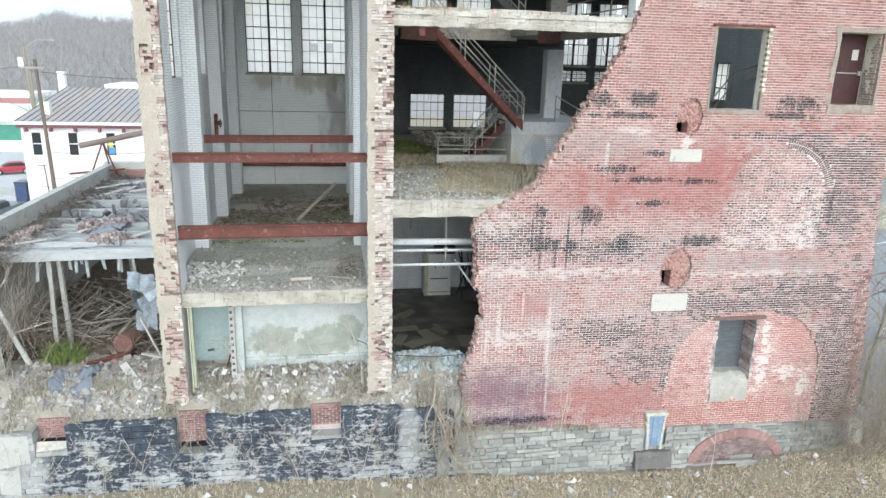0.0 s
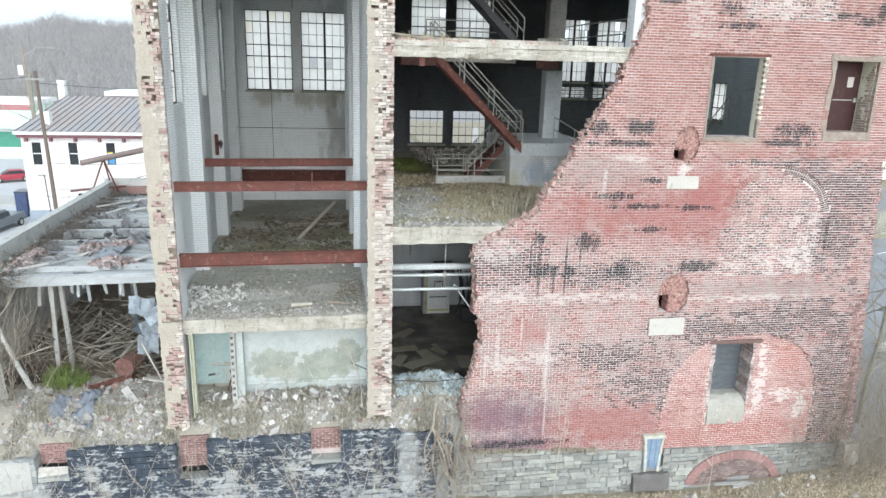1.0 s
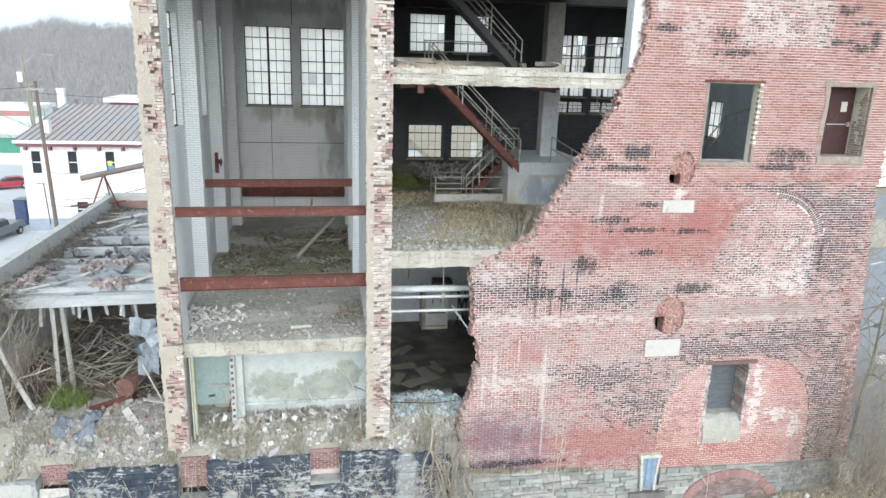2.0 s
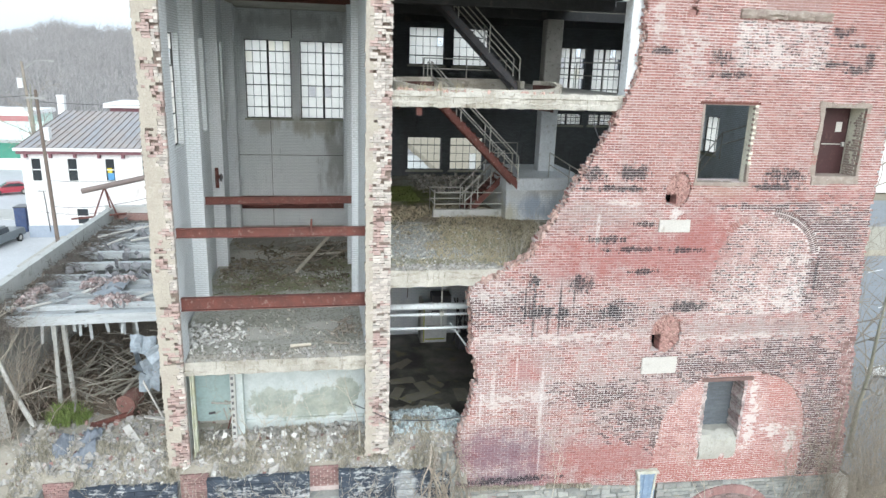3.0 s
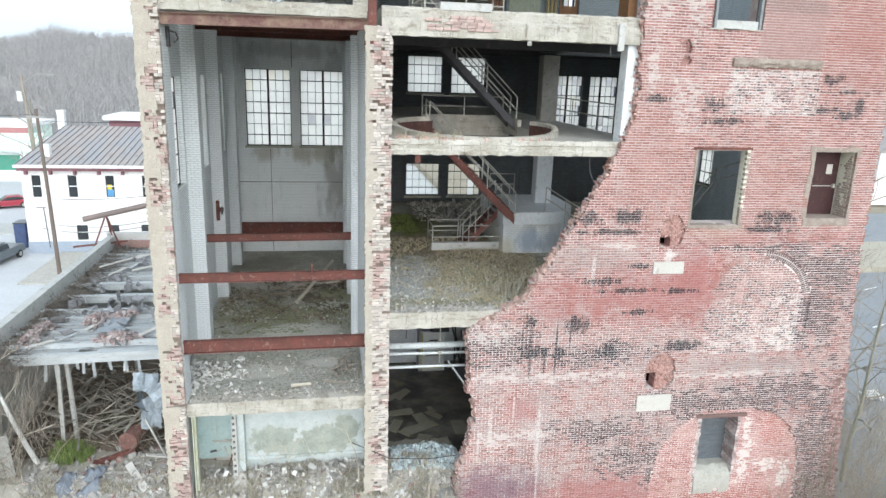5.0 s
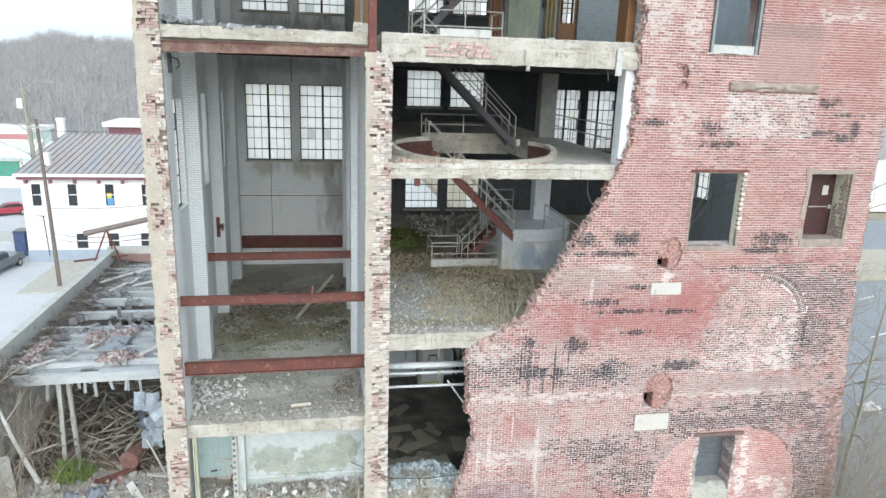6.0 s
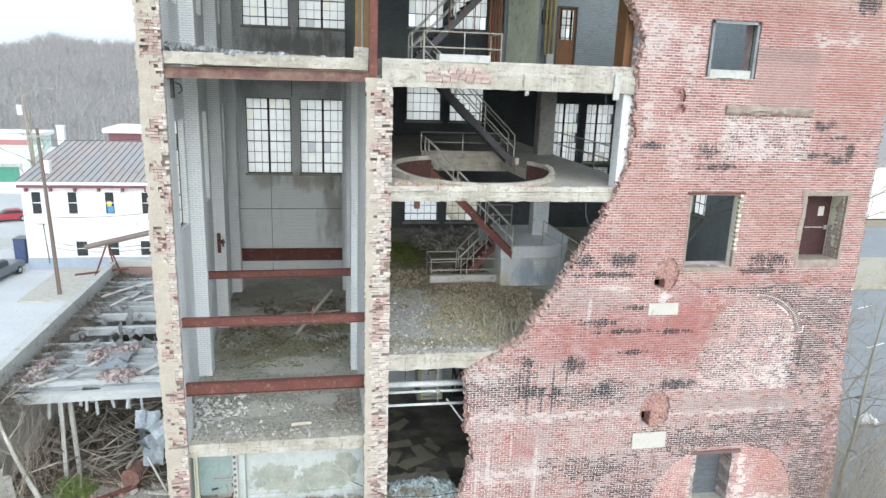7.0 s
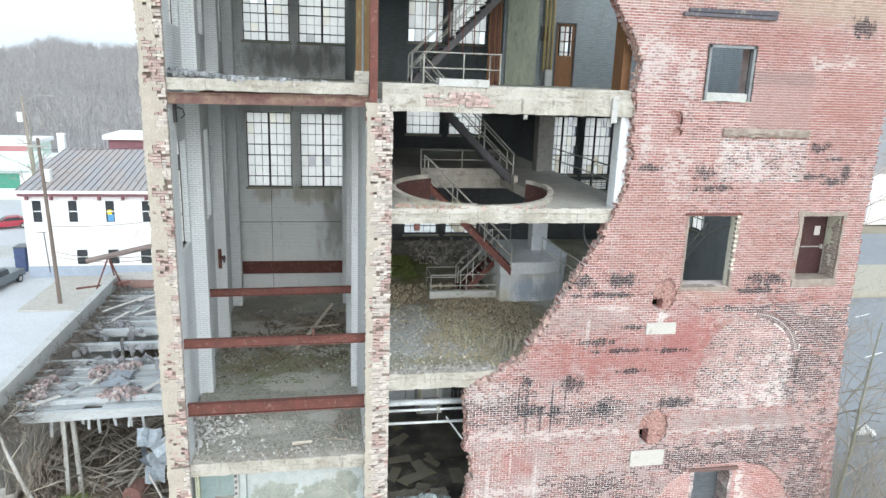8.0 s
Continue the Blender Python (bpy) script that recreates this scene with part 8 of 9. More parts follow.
h.box(HX0 - 0.04, HX1 + 0.04, HY0 - 0.06, HY0, LOT, -0.35)
give("plinth", h, plain("blue_grey_plinth", (0.36, 0.41, 0.48), (0.30, 0.35, 0.42), None, 1, 8), house, "blue-grey painted plinth")
YM = (HY0 + HY1) / 2
h = Heap()
for a, b in ((HY0 - 0.5, YM), (HY1 + 0.5, YM)):
    h.solid([(x, y, z + dz) for dz in (-0.14, 0.0) for x, y, z in ((HX0 - 0.35, a, EAVE), (HX1 + 0.35, a, EAVE), (HX1 + 0.35, b, RIDGE), (HX0 - 0.35, b, RIDGE))])
roof_ob = give("roof", h, M_ROOF, house, "grey standing-seam metal roof")
x = HX0 - 0.3
while x < HX1 + 0.3:
    h = Heap()
    h.solid([(xx, y, z + dz) for dz in (-0.02, 0.06) for xx, y, z in ((x - 0.025, HY0 - 0.5, EAVE), (x + 0.025, HY0 - 0.5, EAVE), (x + 0.025, YM, RIDGE), (x - 0.025, YM, RIDGE))])
    give("seam", h, M_SEAM, roof_ob)
    x += 0.62
h = Heap()
h.box(-31.15, -30.5, YM - 0.35, YM + 0.35, RIDGE - 0.4, RIDGE + 1.45, 0.02)
h.box(-31.2, -30.45, YM - 0.4, YM + 0.4, RIDGE + 1.45, RIDGE + 1.65, 0.02)
give("chimney", h, M_TRIMWHITE, roof_ob, "white chimney")
h = Heap()
h.box(-29.1, -28.4, 50.6, 51.3, 6.8, 8.4, 0.02)
give("chimney", h, M_TRIMWHITE, roof_ob, "short white chimney")
h = Heap()
h.box(HX0 - 0.35, HX1 + 0.35, HY0 - 0.62, HY0 - 0.48, EAVE - 0.2, EAVE + 0.06)
give("gutter", h, M_TRIMWHITE, house, "white eaves gutter")
h = Heap()
h.box(HX0 - 0.2, HX1 + 0.2, HY0 - 0.4, HY0, EAVE - 0.5, EAVE - 0.16)
give("cornice", h, M_MAROON, house, "maroon cornice")
for i in range(9):
    h = Heap()
    x = HX0 + 0.4 + i * 2.05
    h.box(x, x + 0.22, HY0 - 0.36, HY0, EAVE - 0.85, EAVE - 0.5)
    give("cornice_bracket", h, M_MAROON, house)
for k, (x0, x1, z0, z1) in enumerate(ups + lows):
    fr = Heap()
    fr.box(x0 - 0.1, x1 + 0.1, HY0 - 0.05, HY0 + 0.1, z0 - 0.14, z0)
    fr.box(x0 - 0.1, x1 + 0.1, HY0 - 0.03, HY0 + 0.1, z1, z1 + 0.1)
    fr.box(x0 - 0.1, x0, HY0 - 0.03, HY0 + 0.1, z0, z1)
    fr.box(x1, x1 + 0.1, HY0 - 0.03, HY0 + 0.1, z0, z1)
    fr.box(x0, x1, HY0 + 0.02, HY0 + 0.08, (z0 + z1) / 2 - 0.04, (z0 + z1) / 2 + 0.04)
    wob = give("window", fr, M_TRIMWHITE, house)
    g2 = Heap()
    g2.box(x0, x1, HY0 + 0.1, HY0 + 0.13, z0, z1)
    give("pane", g2, M_NIGHT, wob)
    if k == 2:
        g2 = Heap()
        g2.box(x0 + 0.1, x1 - 0.1, HY0 + 0.07, HY0 + 0.095, z0 + 0.05, z0 + 0.7)
        give("blind", g2, plain("blue_cloth", (0.12, 0.32, 0.55), (0.10, 0.28, 0.5), None, 2, 10), wob, "blue cloth in the window")
        g2 = Heap()
        g2.box(x0 + 0.1, x1 - 0.25, HY0 + 0.07, HY0 + 0.095, z0 + 0.7, z0 + 1.15)
        give("blind", g2, plain("yellow_cloth", (0.75, 0.62, 0.05), (0.65, 0.52, 0.05), None, 2, 10), wob, "yellow cloth in the window")
h = Heap()
h.rod((-28.6, HY0 - 0.08, 2.9), (-28.4, HY0 - 0.08, -0.9), 0.035)
h.rod((-29.2, HY0 - 0.08, 2.9), (-28.4, HY0 - 0.08, 2.9), 0.03)
give("downpipe", h, M_FRAME, house)
h = Heap()
h.box(-24.6, -16, HY0 - 0.03, HY0, 2.35, 2.5)
give("string_course", h, M_HOUSE, house)

pole = thing("utility_pole", "leaning brown wooden utility pole", "utility pole", "utility poles")
h = Heap()
h.tube([(-24.85, 40.3, LOT), (-25.05, 40.4, 5), (-25.3, 40.5, 12.3)], 0.17, 10, 0.12)
give("pole", h, plain("creosoted_wood", (0.155, 0.12, 0.10), (0.21, 0.17, 0.145), None, 2, 20, stretch=(2, 2, 0.3)), pole)
h = Heap()
h.box(-26.0, -24.6, 40.3, 40.42, 11.6, 11.75)
h.rod((-25.7, 40.4, 11.75), (-25.7, 40.4, 12.0), 0.06)
give("cross_arm", h, M_PLANK, pole)
pole2 = thing("utility_pole", "distant utility pole with a transformer and street lamp", "utility pole", "utility poles")
h = Heap()
h.tube([(-40, 78, LOT), (-40.6, 78, 14)], 0.2, 8, 0.16)
give("pole", h, M_TWIG, pole2)
h = Heap()
h.rod((-40.9, 77.6, 10.8), (-40.9, 77.6, 12), 0.32, n=10)
give("transformer", h, M_TRIMWHITE, pole2)
h = Heap()
h.tube([(-40.6, 78, 13), (-38.5, 77, 14.2), (-36.5, 76.4, 14.2)], 0.04)
h.box(-36.9, -36.2, 76.3, 76.5, 14.1, 14.22)
give("lamp_arm", h, M_RAIL, pole2)
M_WIRE = plain("black_wire", (0.03, 0.03, 0.03), (0.05, 0.05, 0.05), None, 2, 5)
for a, b, sag in (((-25.1, 40.4, 5.2), (-14, 48.4, 5.0), 0.5), ((-25.3, 40.4, 11.9), (-60, 75, 11.5), 1.0), ((-25.3, 40.4, 11.4), (-10, 70, 11.2), 0.8), ((-25.0, 40.4, 3.1), (-9, 17, 9.2), 0.6), ((-29.0, 48.4, 1.0), (-9, 17.5, 8.9), 0.8), ((-40.5, 78, 12.5), (-25.3, 40.4, 11.6), 1.0)):
    h = Heap()
    A, B = Vector(a), Vector(b)
    h.tube([A.lerp(B, i / 12) - Vector((0, 0, sag * 4 * (i / 12) * (1 - i / 12))) for i in range(13)], 0.016, 4)
    tagged(give("overhead_wire", h, M_WIRE), "thin black overhead wire over the lot", "wire", "overhead wires")


def rounded_body(h, profile, y0, y1, tuck=0.08):
    """A car body from its side outline (x, z) with the sides drawn in towards the top."""
    n = len(profile)
    k = len(h.v)
    zt = max(z for _, z in profile)
    for y, s in ((y0, 1), (y1, -1)):
        h.v += [(x, y + s * tuck * max(0, (z - 0.7)) / max(0.1, zt - 0.7) * 2, z) for x, z in profile]
    h.f.append(tuple(k + i for i in reversed(range(n))))
    h.f.append(tuple(k + n + i for i in range(n)))
    for i in range(n):
        j = (i + 1) % n
        h.f.append((k + i, k + j, k + n + j, k + n + i))


def car(label, m, paint, profile, cabin, length, width=1.85, tone=None):
    ob = thing("car", label, "car", "parked cars")
    h = Heap()
    rounded_body(h, profile, -width / 2, width / 2, 0.05)
    give("body", h, paint, ob, bevel=0.06)
    h = Heap()
    rounded_body(h, cabin, -width / 2 + 0.08, width / 2 - 0.08, 0.12)
    give("cabin", h, paint, ob, bevel=0.05)
    for s in (-1, 1):
        h = Heap()
        c = [(x * 0.9 + sum(p[0] for p in cabin) / len(cabin) * 0.1, z) for x, z in cabin]
        zb, zt = min(z for _, z in c), max(z for _, z in c)
        pts = [(x, zb + 0.08 + (z - zb) * 0.72) for x, z in c]
        y = s * (width / 2 - 0.13)
        k = len(h.v)
        h.v += [(x, y + s * 0.02, z) for x, z in pts] + [(x, y + s * 0.05, z) for x, z in pts]
        n = len(pts)
        h.f += [tuple(k + i for i in range(n)), tuple(k + n + i for i in range(n))] + [(k + i, k + (i + 1) % n, k + n + (i + 1) % n, k + n + i) for i in range(n)]
        give("side_window", h, M_NIGHT, ob)
    x0c, x1c = cabin[0], cabin[1]
    h = Heap()
    (xa, za), (xb, zb) = cabin[0], cabin[1]
    h.solid([(x - 0.03 + dx, y, z) for dx in (-0.02, 0.02) for x, z, y in ((xa + (xb - xa) * 0.12, za + (zb - za) * 0.12, -width / 2 + 0.2), (xa + (xb - xa) * 0.12, za + (zb - za) * 0.12, width / 2 - 0.2), (xa + (xb - xa) * 0.9, za + (zb - za) * 0.9, width / 2 - 0.3), (xa + (xb - xa) * 0.9, za + (zb - za) * 0.9, -width / 2 + 0.3))])
    give("windscreen", h, M_NIGHT, ob)
    for x in (0.85, length - 0.95):
        for s in (-1, 1):
            h = Heap()
            h.rod((x, s * (width / 2 - 0.2), 0.36), (x, s * (width / 2 + 0.01), 0.36), 0.36, n=18)
            wheel = give("wheel", h, M_WIRE, ob)
            h = Heap()
            h.rod((x, s * (width / 2 - 0.05), 0.36), (x, s * (width / 2 + 0.02), 0.36), 0.21, n=12)
            give("rim", h, M_RAIL, wheel)
    for s in (-1, 1):
        h = Heap()
        h.box(-0.02, 0.06, s * 0.62 - 0.16, s * 0.62 + 0.16, 0.68, 0.84)
        give("headlight", h, M_TRIMWHITE, ob)
    h = Heap()
    h.box(-0.06, 0.1, -width / 2 + 0.05, width / 2 - 0.05, 0.35, 0.58)
    give("bumper", h, M_RAIL, ob)
    ob.matrix_basis = m
    return ob


M_CARGREY = plain("grey_car_paint", (0.16, 0.18, 0.19), (0.13, 0.15, 0.16), None, 1, 6, rough=0.3, metal=0.3, bump=0.0, spec=0.5)
M_CARRED = plain("red_car_paint", (0.35, 0.03, 0.05), (0.30, 0.03, 0.05), None, 1, 6, rough=0.3, bump=0.0, spec=0.5)
M_CARDARK = plain("dark_car_paint", (0.05, 0.055, 0.06), (0.04, 0.045, 0.05), None, 1, 6, rough=0.3, bump=0.0, spec=0.5)
sedan = [(0, 0.3), (0, 0.75), (0.25, 0.85), (1.3, 0.95), (3.9, 0.98), (4.4, 0.9), (4.5, 0.35)]
sedan_cab = [(1.15, 0.93), (1.95, 1.42), (3.2, 1.44), (4.0, 0.96)]
pick = [(0, 0.4), (0, 0.95), (0.2, 1.08), (1.5, 1.15), (3.2, 1.15), (5.4, 1.15), (5.5, 0.5)]
pick_cab = [(1.35, 1.12), (1.95, 1.78), (3.1, 1.8), (3.35, 1.13)]
car("grey pickup truck parked beside the white house", pose(-32.2, 42.75, LOT + 0.05, 0, 0, 80), M_CARGREY, pick, pick_cab, 5.5, 1.95)
car("red car parked across the street", pose(-42.6, 69.5, LOT + 0.05, 0, 0, 25), M_CARRED, sedan, sedan_cab, 4.5)
bin_ob = thing("dumpster", "dark blue steel dumpster beside the house", "dumpster")
h = Heap()
h.box(-32.2, -31.2, 50.5, 52.0, LOT + 0.05, 0.9, 0.03)
give("body", h, plain("navy_steel", (0.07, 0.10, 0.19), (0.05, 0.07, 0.14), (0.14, 0.12, 0.12), 2, 15), bin_ob)
h = Heap()
h.box(-32.25, -31.15, 50.45, 52.05, 0.9, 1.0)
give("lid", h, M_CARDARK, bin_ob)

garage = thing("garage_block", "low white garage block with green doors", "building")
h = Heap()
h.box(-90, -45, 90, 104, LOT, 3.9)
give("wall", h, M_TRIMWHITE, garage)
h = Heap()
h.solid([(x, y, z + dz) for dz in (0, 0.3) for x, y, z in ((-90.5, 88.6, 3.0), (-44.5, 88.6, 3.0), (-44.5, 94, 4.9), (-90.5, 94, 4.9))])
h.box(-88, -47, 94.01, 104, 3.9, 6.0)
give("roof", h, plain("mint_roof", (0.58, 0.72, 0.65), (0.64, 0.76, 0.71), None, 1, 5), garage, "mint green roof edge")
h = Heap()
h.box(-88.2, -46.8, 93.9, 93.99, 5.1, 6.0)
give("fascia", h, plain("brick_red_fascia", (0.42, 0.20, 0.20), (0.38, 0.17, 0.17), None, 1, 5), garage, "dull red fascia")
h = Heap()
h.box(-88.5, -46.5, 93.8, 104.2, 6.0, 6.6)
give("upper_roof", h, M_TRIMWHITE, garage)
for i in range(7):
    h = Heap()
    h.box(-88 + i * 6, -82.7 + i * 6, 89.93, 89.99, 0.2, 2.4)
    give("garage_door", h, plain("green_door", (0.09, 0.30, 0.22), (0.08, 0.26, 0.19), None, 1, 8) if i == 0 else bpy.data.materials["green_door"], garage)
shop = thing("brick_shop", "small red brick building with a pale roof", "building")
h = Heap()
h.box(-33, -24, 86, 94, LOT, 8.0)
give("wall", h, M_MAROON, shop)
h = Heap()
h.box(-33.6, -23.4, 85.2, 94.6, 8.0, 8.6)
give("roof", h, M_TRIMWHITE, shop)

# ---------------- wooded hills ----------------
# Slope and woods are greyed and lightened: distance haze is put into their colours.
M_HILL = plain("hazed_litter_slope", (0.28, 0.27, 0.265), (0.31, 0.30, 0.295), (0.25, 0.24, 0.235), 0.03, 0.5, bump=0.3)
M_WOODS = plain("hazed_winter_woods", (0.35, 0.34, 0.335), (0.31, 0.30, 0.295), (0.40, 0.39, 0.385), 0.05, 1.0, island=0.5, bump=0.0)


def hill_height(x, y):
    """A long ridge far behind the town, with one low hump on it."""
    k = max(0.0, min(1.0, (y - 118) / 290))
    k = k * k * (3 - 2 * k)
    u = x + 0.353 * (y + 18)
    return LOT - 0.2 + k * (19.5 + 2.6 * math.tanh(u / 30) + 3.6 * math.exp(-(u / 13) ** 2) + 1.6 * noise.noise((x * 0.03, y * 0.02, 2)) + 3 * (x > 100))


hill = sheet(steps((-700, -330, 10), (-330, 120, 70), (120, 700, 16)), steps((112, 460, 44), (460, 900, 6)), hill_height, "hillside", M_HILL)
tagged(hill, "wooded winter hillside behind the town", "hill", kind="structure")
h = Heap()
for i in range(4400):
    y = 122 + 330 * rng.random() ** 0.75
    x = -0.353 * (y + 18) + rng.uniform(-0.16 * y - 12, 0.15 * y + 12) if rng.random() < 0.9 else rng.uniform(-60, 260)
    z = hill_height(x, y) - 0.3
    t = rng.uniform(6.5, 11.0)
    lean = rng.uniform(-0.8, 0.8)
    h.rod((x, y, z), (x + lean, y, z + t), 0.09 + 0.0003 * y, 0.03, 3, False)
    for k in range(9):
        f = rng.uniform(0.3, 0.95)
        w = rng.uniform(0, 6.28)
        l = t * rng.uniform(0.18, 0.36)
        b = (x + lean * f, y, z + t * f)
        e = (b[0] + math.cos(w) * l * 0.7, b[1] + math.sin(w) * l * 0.7, b[2] + l * 0.8)
        h.rod(b, e, 0.05, 0.025, 3, False)
        for _ in range(2):
            f2 = rng.uniform(0.3, 1)
            c = tuple(b[q] + (e[q] - b[q]) * f2 for q in range(3))
            h.rod(c, (c[0] + rng.uniform(-1, 1), c[1], c[2] + rng.uniform(0.2, 1.3)), 0.038, 0.022, 3, False)
tagged(give("woods", h, M_WOODS, kind="stuff"), "bare winter woods on the hillside, distance haze in their grey", "woods")

# ---------------- east side: road and bare trees ----------------
h = Heap()
h.box(17.5, 90, 1.0, 34, -0.95, -0.45)
h.box(15.5, 150, 44, 60, -0.95, -0.45)
M_ROAD = plain("damp_grey_asphalt", (0.27, 0.285, 0.30), (0.22, 0.235, 0.25), (0.32, 0.33, 0.33), 0.25, 9, bump=0.3)
tagged(give("road", h, M_ROAD), "grey asphalt road and lot east of the ruin", "road", kind="structure")
for i in range(2):
    h = Heap()
    h.put(pose(36 + 6 * i, 21.5 + 8 * i, -0.444, 0, 0, 20), 2.2, 0.12, 0.004)
    tagged(give("road_line", h, M_TRIMWHITE), "white painted line on the asphalt", "road marking", "road markings", "structure")
M_BARK = plain("grey_green_bark", (0.24, 0.23, 0.18), (0.32, 0.31, 0.26), (0.20, 0.22, 0.12), 2, 20, stretch=(2, 2, 0.5))


def bare_tree(label, base, height, r, lean, limbs=9, seed=1):
    ob = thing("tree", label, "tree", "trees")
    B, L = Vector(base), Vector(lean)
    pts = [B + L * f * height + Vector((rng.uniform(-0.1, 0.1), rng.uniform(-0.1, 0.1), f * height)) for f in (0, 0.2, 0.4, 0.6, 0.8, 1)]
    h = Heap()
    h.tube(pts, r, 9, r * 0.25)
    give("trunk", h, M_BARK, ob)
    h = Heap()
    for i in range(limbs):
        f = 0.25 + 0.72 * i / limbs
        a, b = pts[int(f * 5)], pts[min(5, int(f * 5) + 1)]
        p = a.lerp(b, f * 5 - int(f * 5))
        w = i * 2.4 + rng.uniform(-0.4, 0.4)
        sprig(h, p, (math.cos(w), math.sin(w), 0.7), height * (0.5 - 0.28 * f), r * 0.4 * (1.1 - f), 2, 0.6, 5)
    give("crown", h, M_TWIG, ob)
    return ob


bare_tree("bare grey tree leaning beside the brick corner", (17.6, 3.2, 0.3), 9.0, 0.1, (0.05, 0, 0), 22)
bare_tree("bare tree at the road edge", (19.5, 7.5, -0.3), 9.0, 0.15, (-0.03, 0, 0), 16)
bare_tree("bare tree behind the brick corner", (24, 14, -0.4), 8.0, 0.2, (0.0, 0.05, 0), 14)
bare_tree("bare tree at the far road edge", (52, 44, -0.4), 14.0, 0.25, (0.0, 0.0, 0), 9)
bare_tree("bare pale tree beside the white house", (-38, 72, LOT), 13.0, 0.28, (0.02, 0, 0), 10)
bare_tree("bare tree behind the white house", (-24, 82, LOT), 13.0, 0.26, (0.02, 0, 0), 10)
h = Heap()
for i in range(900):
    x, y = rng.uniform(14.6, 27), rng.uniform(0.4, 11)
    sprig(h, (x, y, ground_height(x, y) - 0.05), (rng.uniform(-0.6, 0.6), rng.uniform(-0.6, 0.6), 1), rng.uniform(0.5, 1.3 + 1.6 * max(0, noise.noise((x * 0.5, y * 0.5, 3)))), 0.012, 1)
for i in range(90):
    x, y = rng.uniform(15.2, 22), rng.uniform(0.8, 8)
    sprig(h, (x, y, ground_height(x, y) - 0.05), (rng.uniform(-0.4, 0.4), rng.uniform(-0.4, 0.4), 1), rng.uniform(2.0, 4.0), 0.02, 2)
tagged(give("roadside_brush", h, M_TWIG, kind="stuff"), "grey bare brush along the road side", "brush")
h = Heap()
h.box(30, 110, 34.3, 43.5, -0.7, 0.0)
tagged(give("verge", h, M_STRAW), "strip of dry pale grass between the roads", "grass verge", kind="structure")
h = Heap()
for i in range(14):
    h.chunk((26.1 + rng.uniform(-0.5, 0.5), 11.1 + rng.uniform(-0.3, 0.3), -0.3 + rng.uniform(0, 0.25)), rng.uniform(0.2, 0.5), 0.4)
tagged(give("plastic_sheet", h, M_TRIMWHITE), "crumpled white plastic sheet lying in brush", "plastic sheet")
far = thing("house", "distant white house beyond the road", "house")
h = Heap()
h.box(74, 90, 66, 76, -0.5, 7)
give("wall", h, M_HOUSE, far)
h = Heap()
h.solid([(x, y, z) for y, zz in ((65.5, 0), (76.5, 0)) for x, z in ((73, 7), (91, 7), (82.5, 11), (81.5, 11))])
give("roof", h, M_ROOF, far)

M_CRATER = plain("raw_broken_brick", (0.44, 0.265, 0.235), (0.52, 0.37, 0.335), (0.33, 0.18, 0.16), 3, 24, island=0.5)
# craters where the brick facing has broken away
for label, cx, cz, rx, rz, n in (("broken brickwork round a dark hole", 7.15, 7.2, 0.48, 0.64, 620), ("broken brickwork under the upper courses", 7.0, 11.72, 0.36, 0.52, 420)):
    h = Heap()
    for _ in range(n):
        a, k = rng.uniform(0, 6.28), math.sqrt(rng.random())
        x, z = cx + rx * k * math.cos(a), cz + rz * k * math.sin(a)
        if any(x0 - 0.04 < x < x1 + 0.04 and z0 - 0.04 < z < z1 + 0.04 for x0, x1, z0, z1 in HOLES):
            continue
        h.chunk((x, 0.085 + rng.uniform(-0.03, 0.015), z), rng.uniform(0.03, 0.085), 0.6)
    tagged(give("broken_brickwork", h, M_CRATER, kind="stuff"), label, "brickwork")

# ---------------- loose planks and sticks in the hall ----------------
for i, (a, b, r) in enumerate((((-4.4, 8.6, 6.85), (-2.9, 11.6, 7.75), 0.09), ((-4.3, 0.95, 6.85), (-3.7, 1.0, 6.86), 0.06), ((-4.6, 10.8, 6.84), (-2.6, 11.2, 6.9), 0.06))):
    h = Heap()
    h.rod(a, b, r, r * 0.9, 4)
    tagged(give("loose_plank", h, M_TWIGPALE), "pale splintered plank lying on the hall floor", "plank", "planks on the hall floor")
M_ROT = plain("rotten_wood_and_leaves", (0.16, 0.135, 0.10), (0.23, 0.205, 0.15), (0.09, 0.075, 0.058), 3, 20, island=0.8, bump=0.8)
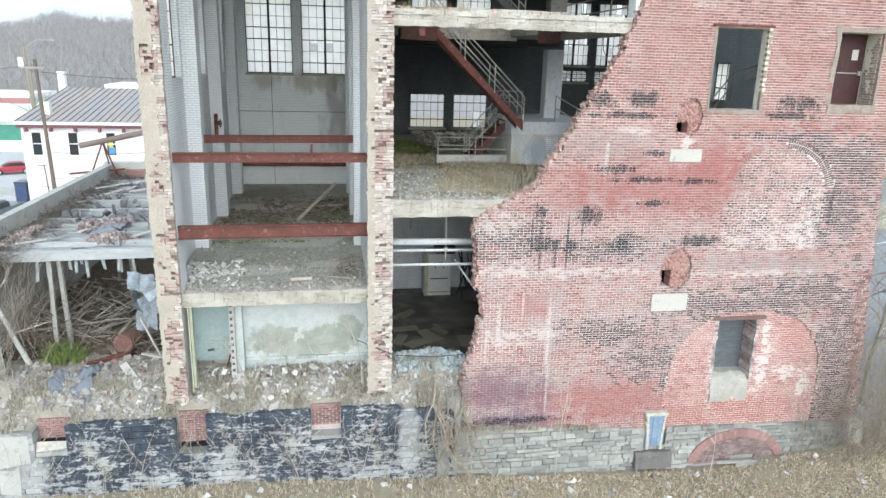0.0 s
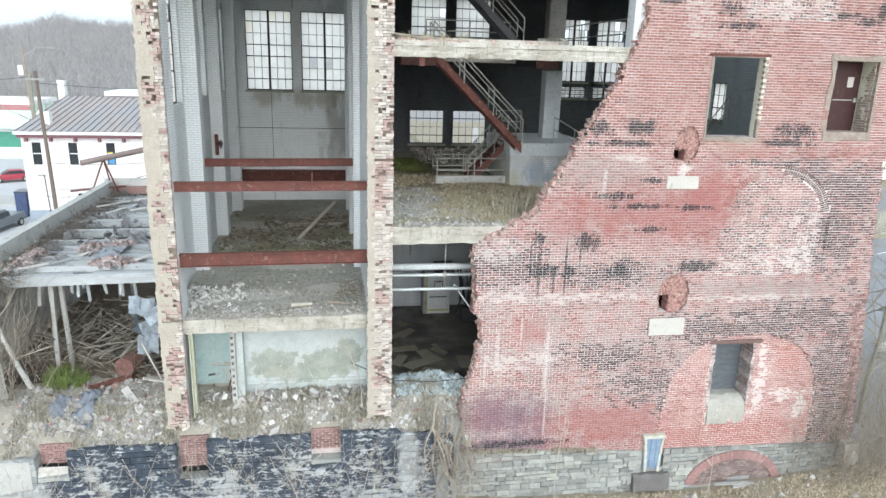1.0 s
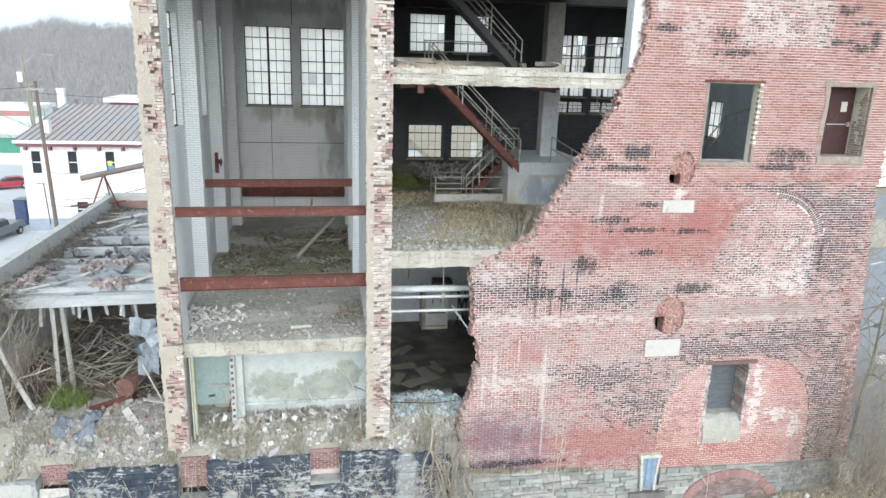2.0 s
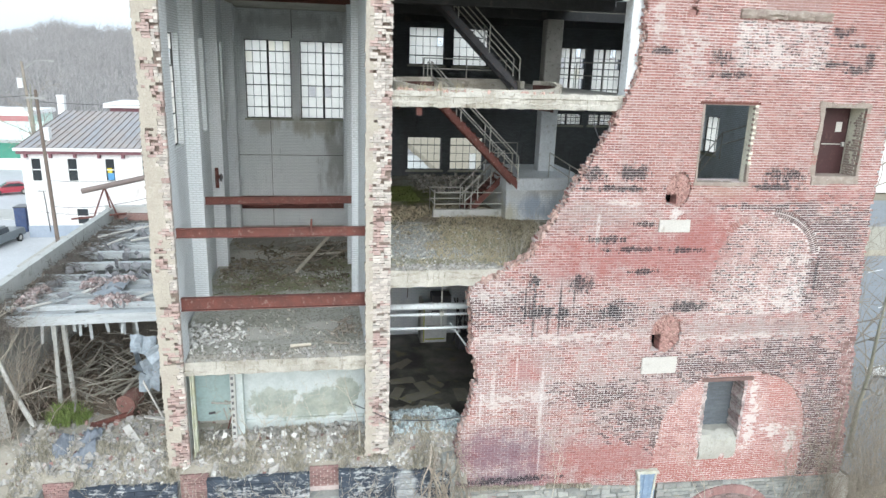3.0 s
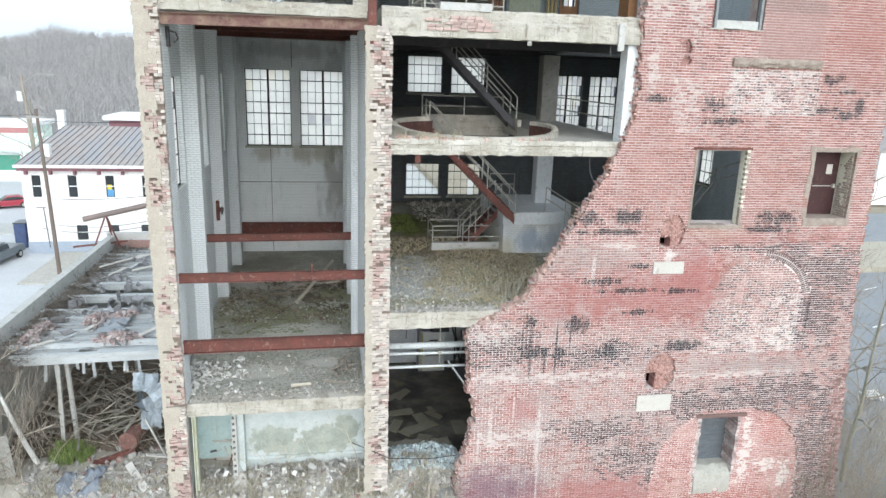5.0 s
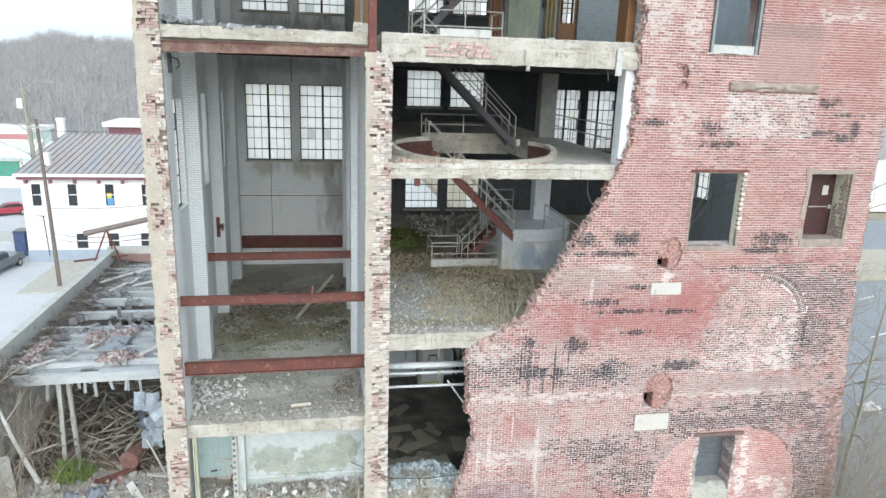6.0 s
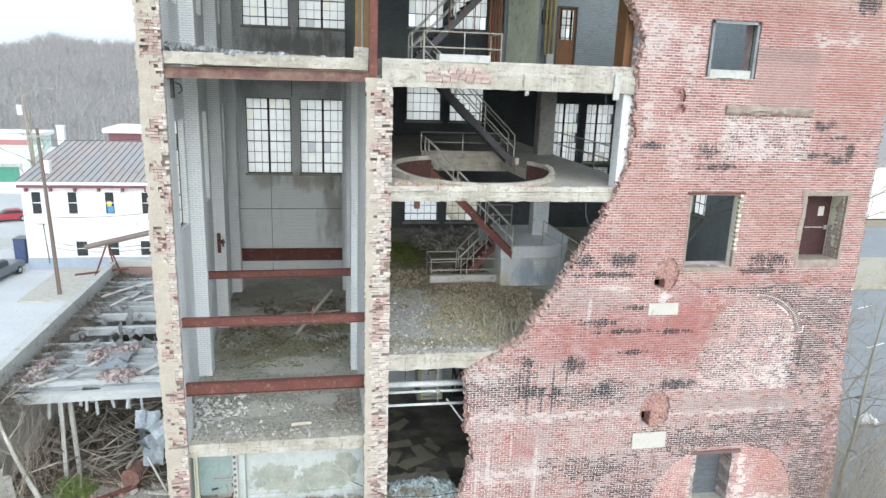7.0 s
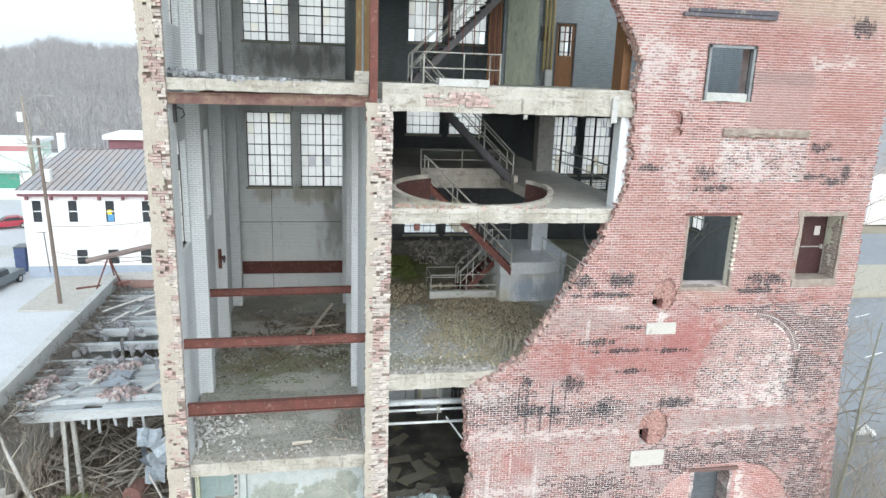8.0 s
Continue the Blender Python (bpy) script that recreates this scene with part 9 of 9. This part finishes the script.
scatter("hall_litter", "dark rotten debris drifted over the hall floor", 1300, ((-7.4, -2.3), (6.2, 13.6)), flat(FLOOR_A), (0.03, 0.2), M_ROT, "debris",
        lambda x, y: max(0.0, min(1.0, 0.2 + 2.2 * noise.noise((x * 0.8, y * 0.8, 40)) + (0.8 if x < -5.6 and 7.5 < y < 11 else 0) + (0.8 if x > -4.2 and 10.5 < y < 13 else 0))), squash=0.3)
h = Heap()
for i in range(150):
    x, y = rng.uniform(-6.6, -2.4), rng.uniform(6.6, 12.5)
    w = rng.uniform(0, 3.14)
    l = rng.uniform(0.2, 0.9)
    z = FLOOR_A + rng.uniform(0.02, 0.16)
    h.rod((x, y, z), (x + l * math.cos(w), y + l * math.sin(w), z + rng.uniform(-0.02, 0.12)), rng.uniform(0.01, 0.035), n=4)
tagged(give("rotten_sticks", h, M_ROT, kind="stuff"), "dark rotten laths strewn over the hall floor", "sticks")
h = Heap()
for i in range(42):
    x, y = rng.uniform(-5.2, -2.5), rng.uniform(9.4, 13.0)
    w = rng.uniform(0, 3.14)
    l = rng.uniform(0.3, 1.3)
    z = FLOOR_A + rng.uniform(0.02, 0.25)
    h.rod((x, y, z), (x + l * math.cos(w), y + l * math.sin(w), z + rng.uniform(-0.02, 0.1)), rng.uniform(0.012, 0.04), n=4)
for i in range(30):
    x, y = rng.uniform(-3.0, -2.2), rng.uniform(1.0, 2.8)
    w = rng.uniform(0, 3.14)
    l = rng.uniform(0.2, 0.8)
    z = FLOOR_A + rng.uniform(0.02, 0.2)
    h.rod((x, y, z), (x + l * math.cos(w), y + l * math.sin(w), z + rng.uniform(-0.02, 0.1)), rng.uniform(0.01, 0.03), n=4)
tagged(give("stick_pile", h, M_TWIG, kind="stuff"), "heap of dry sticks and laths on the hall floor", "sticks")

# ---------------- single bricks of the front wall ----------------
stock = unit_box("brick", BRICK - 0.018, 0.074, COURSE - 0.019, 0.012)
for x, out, z in loose:
    piece("brick", stock, pose(x, 0.033 - out, z), wall_front, M_BRICK)
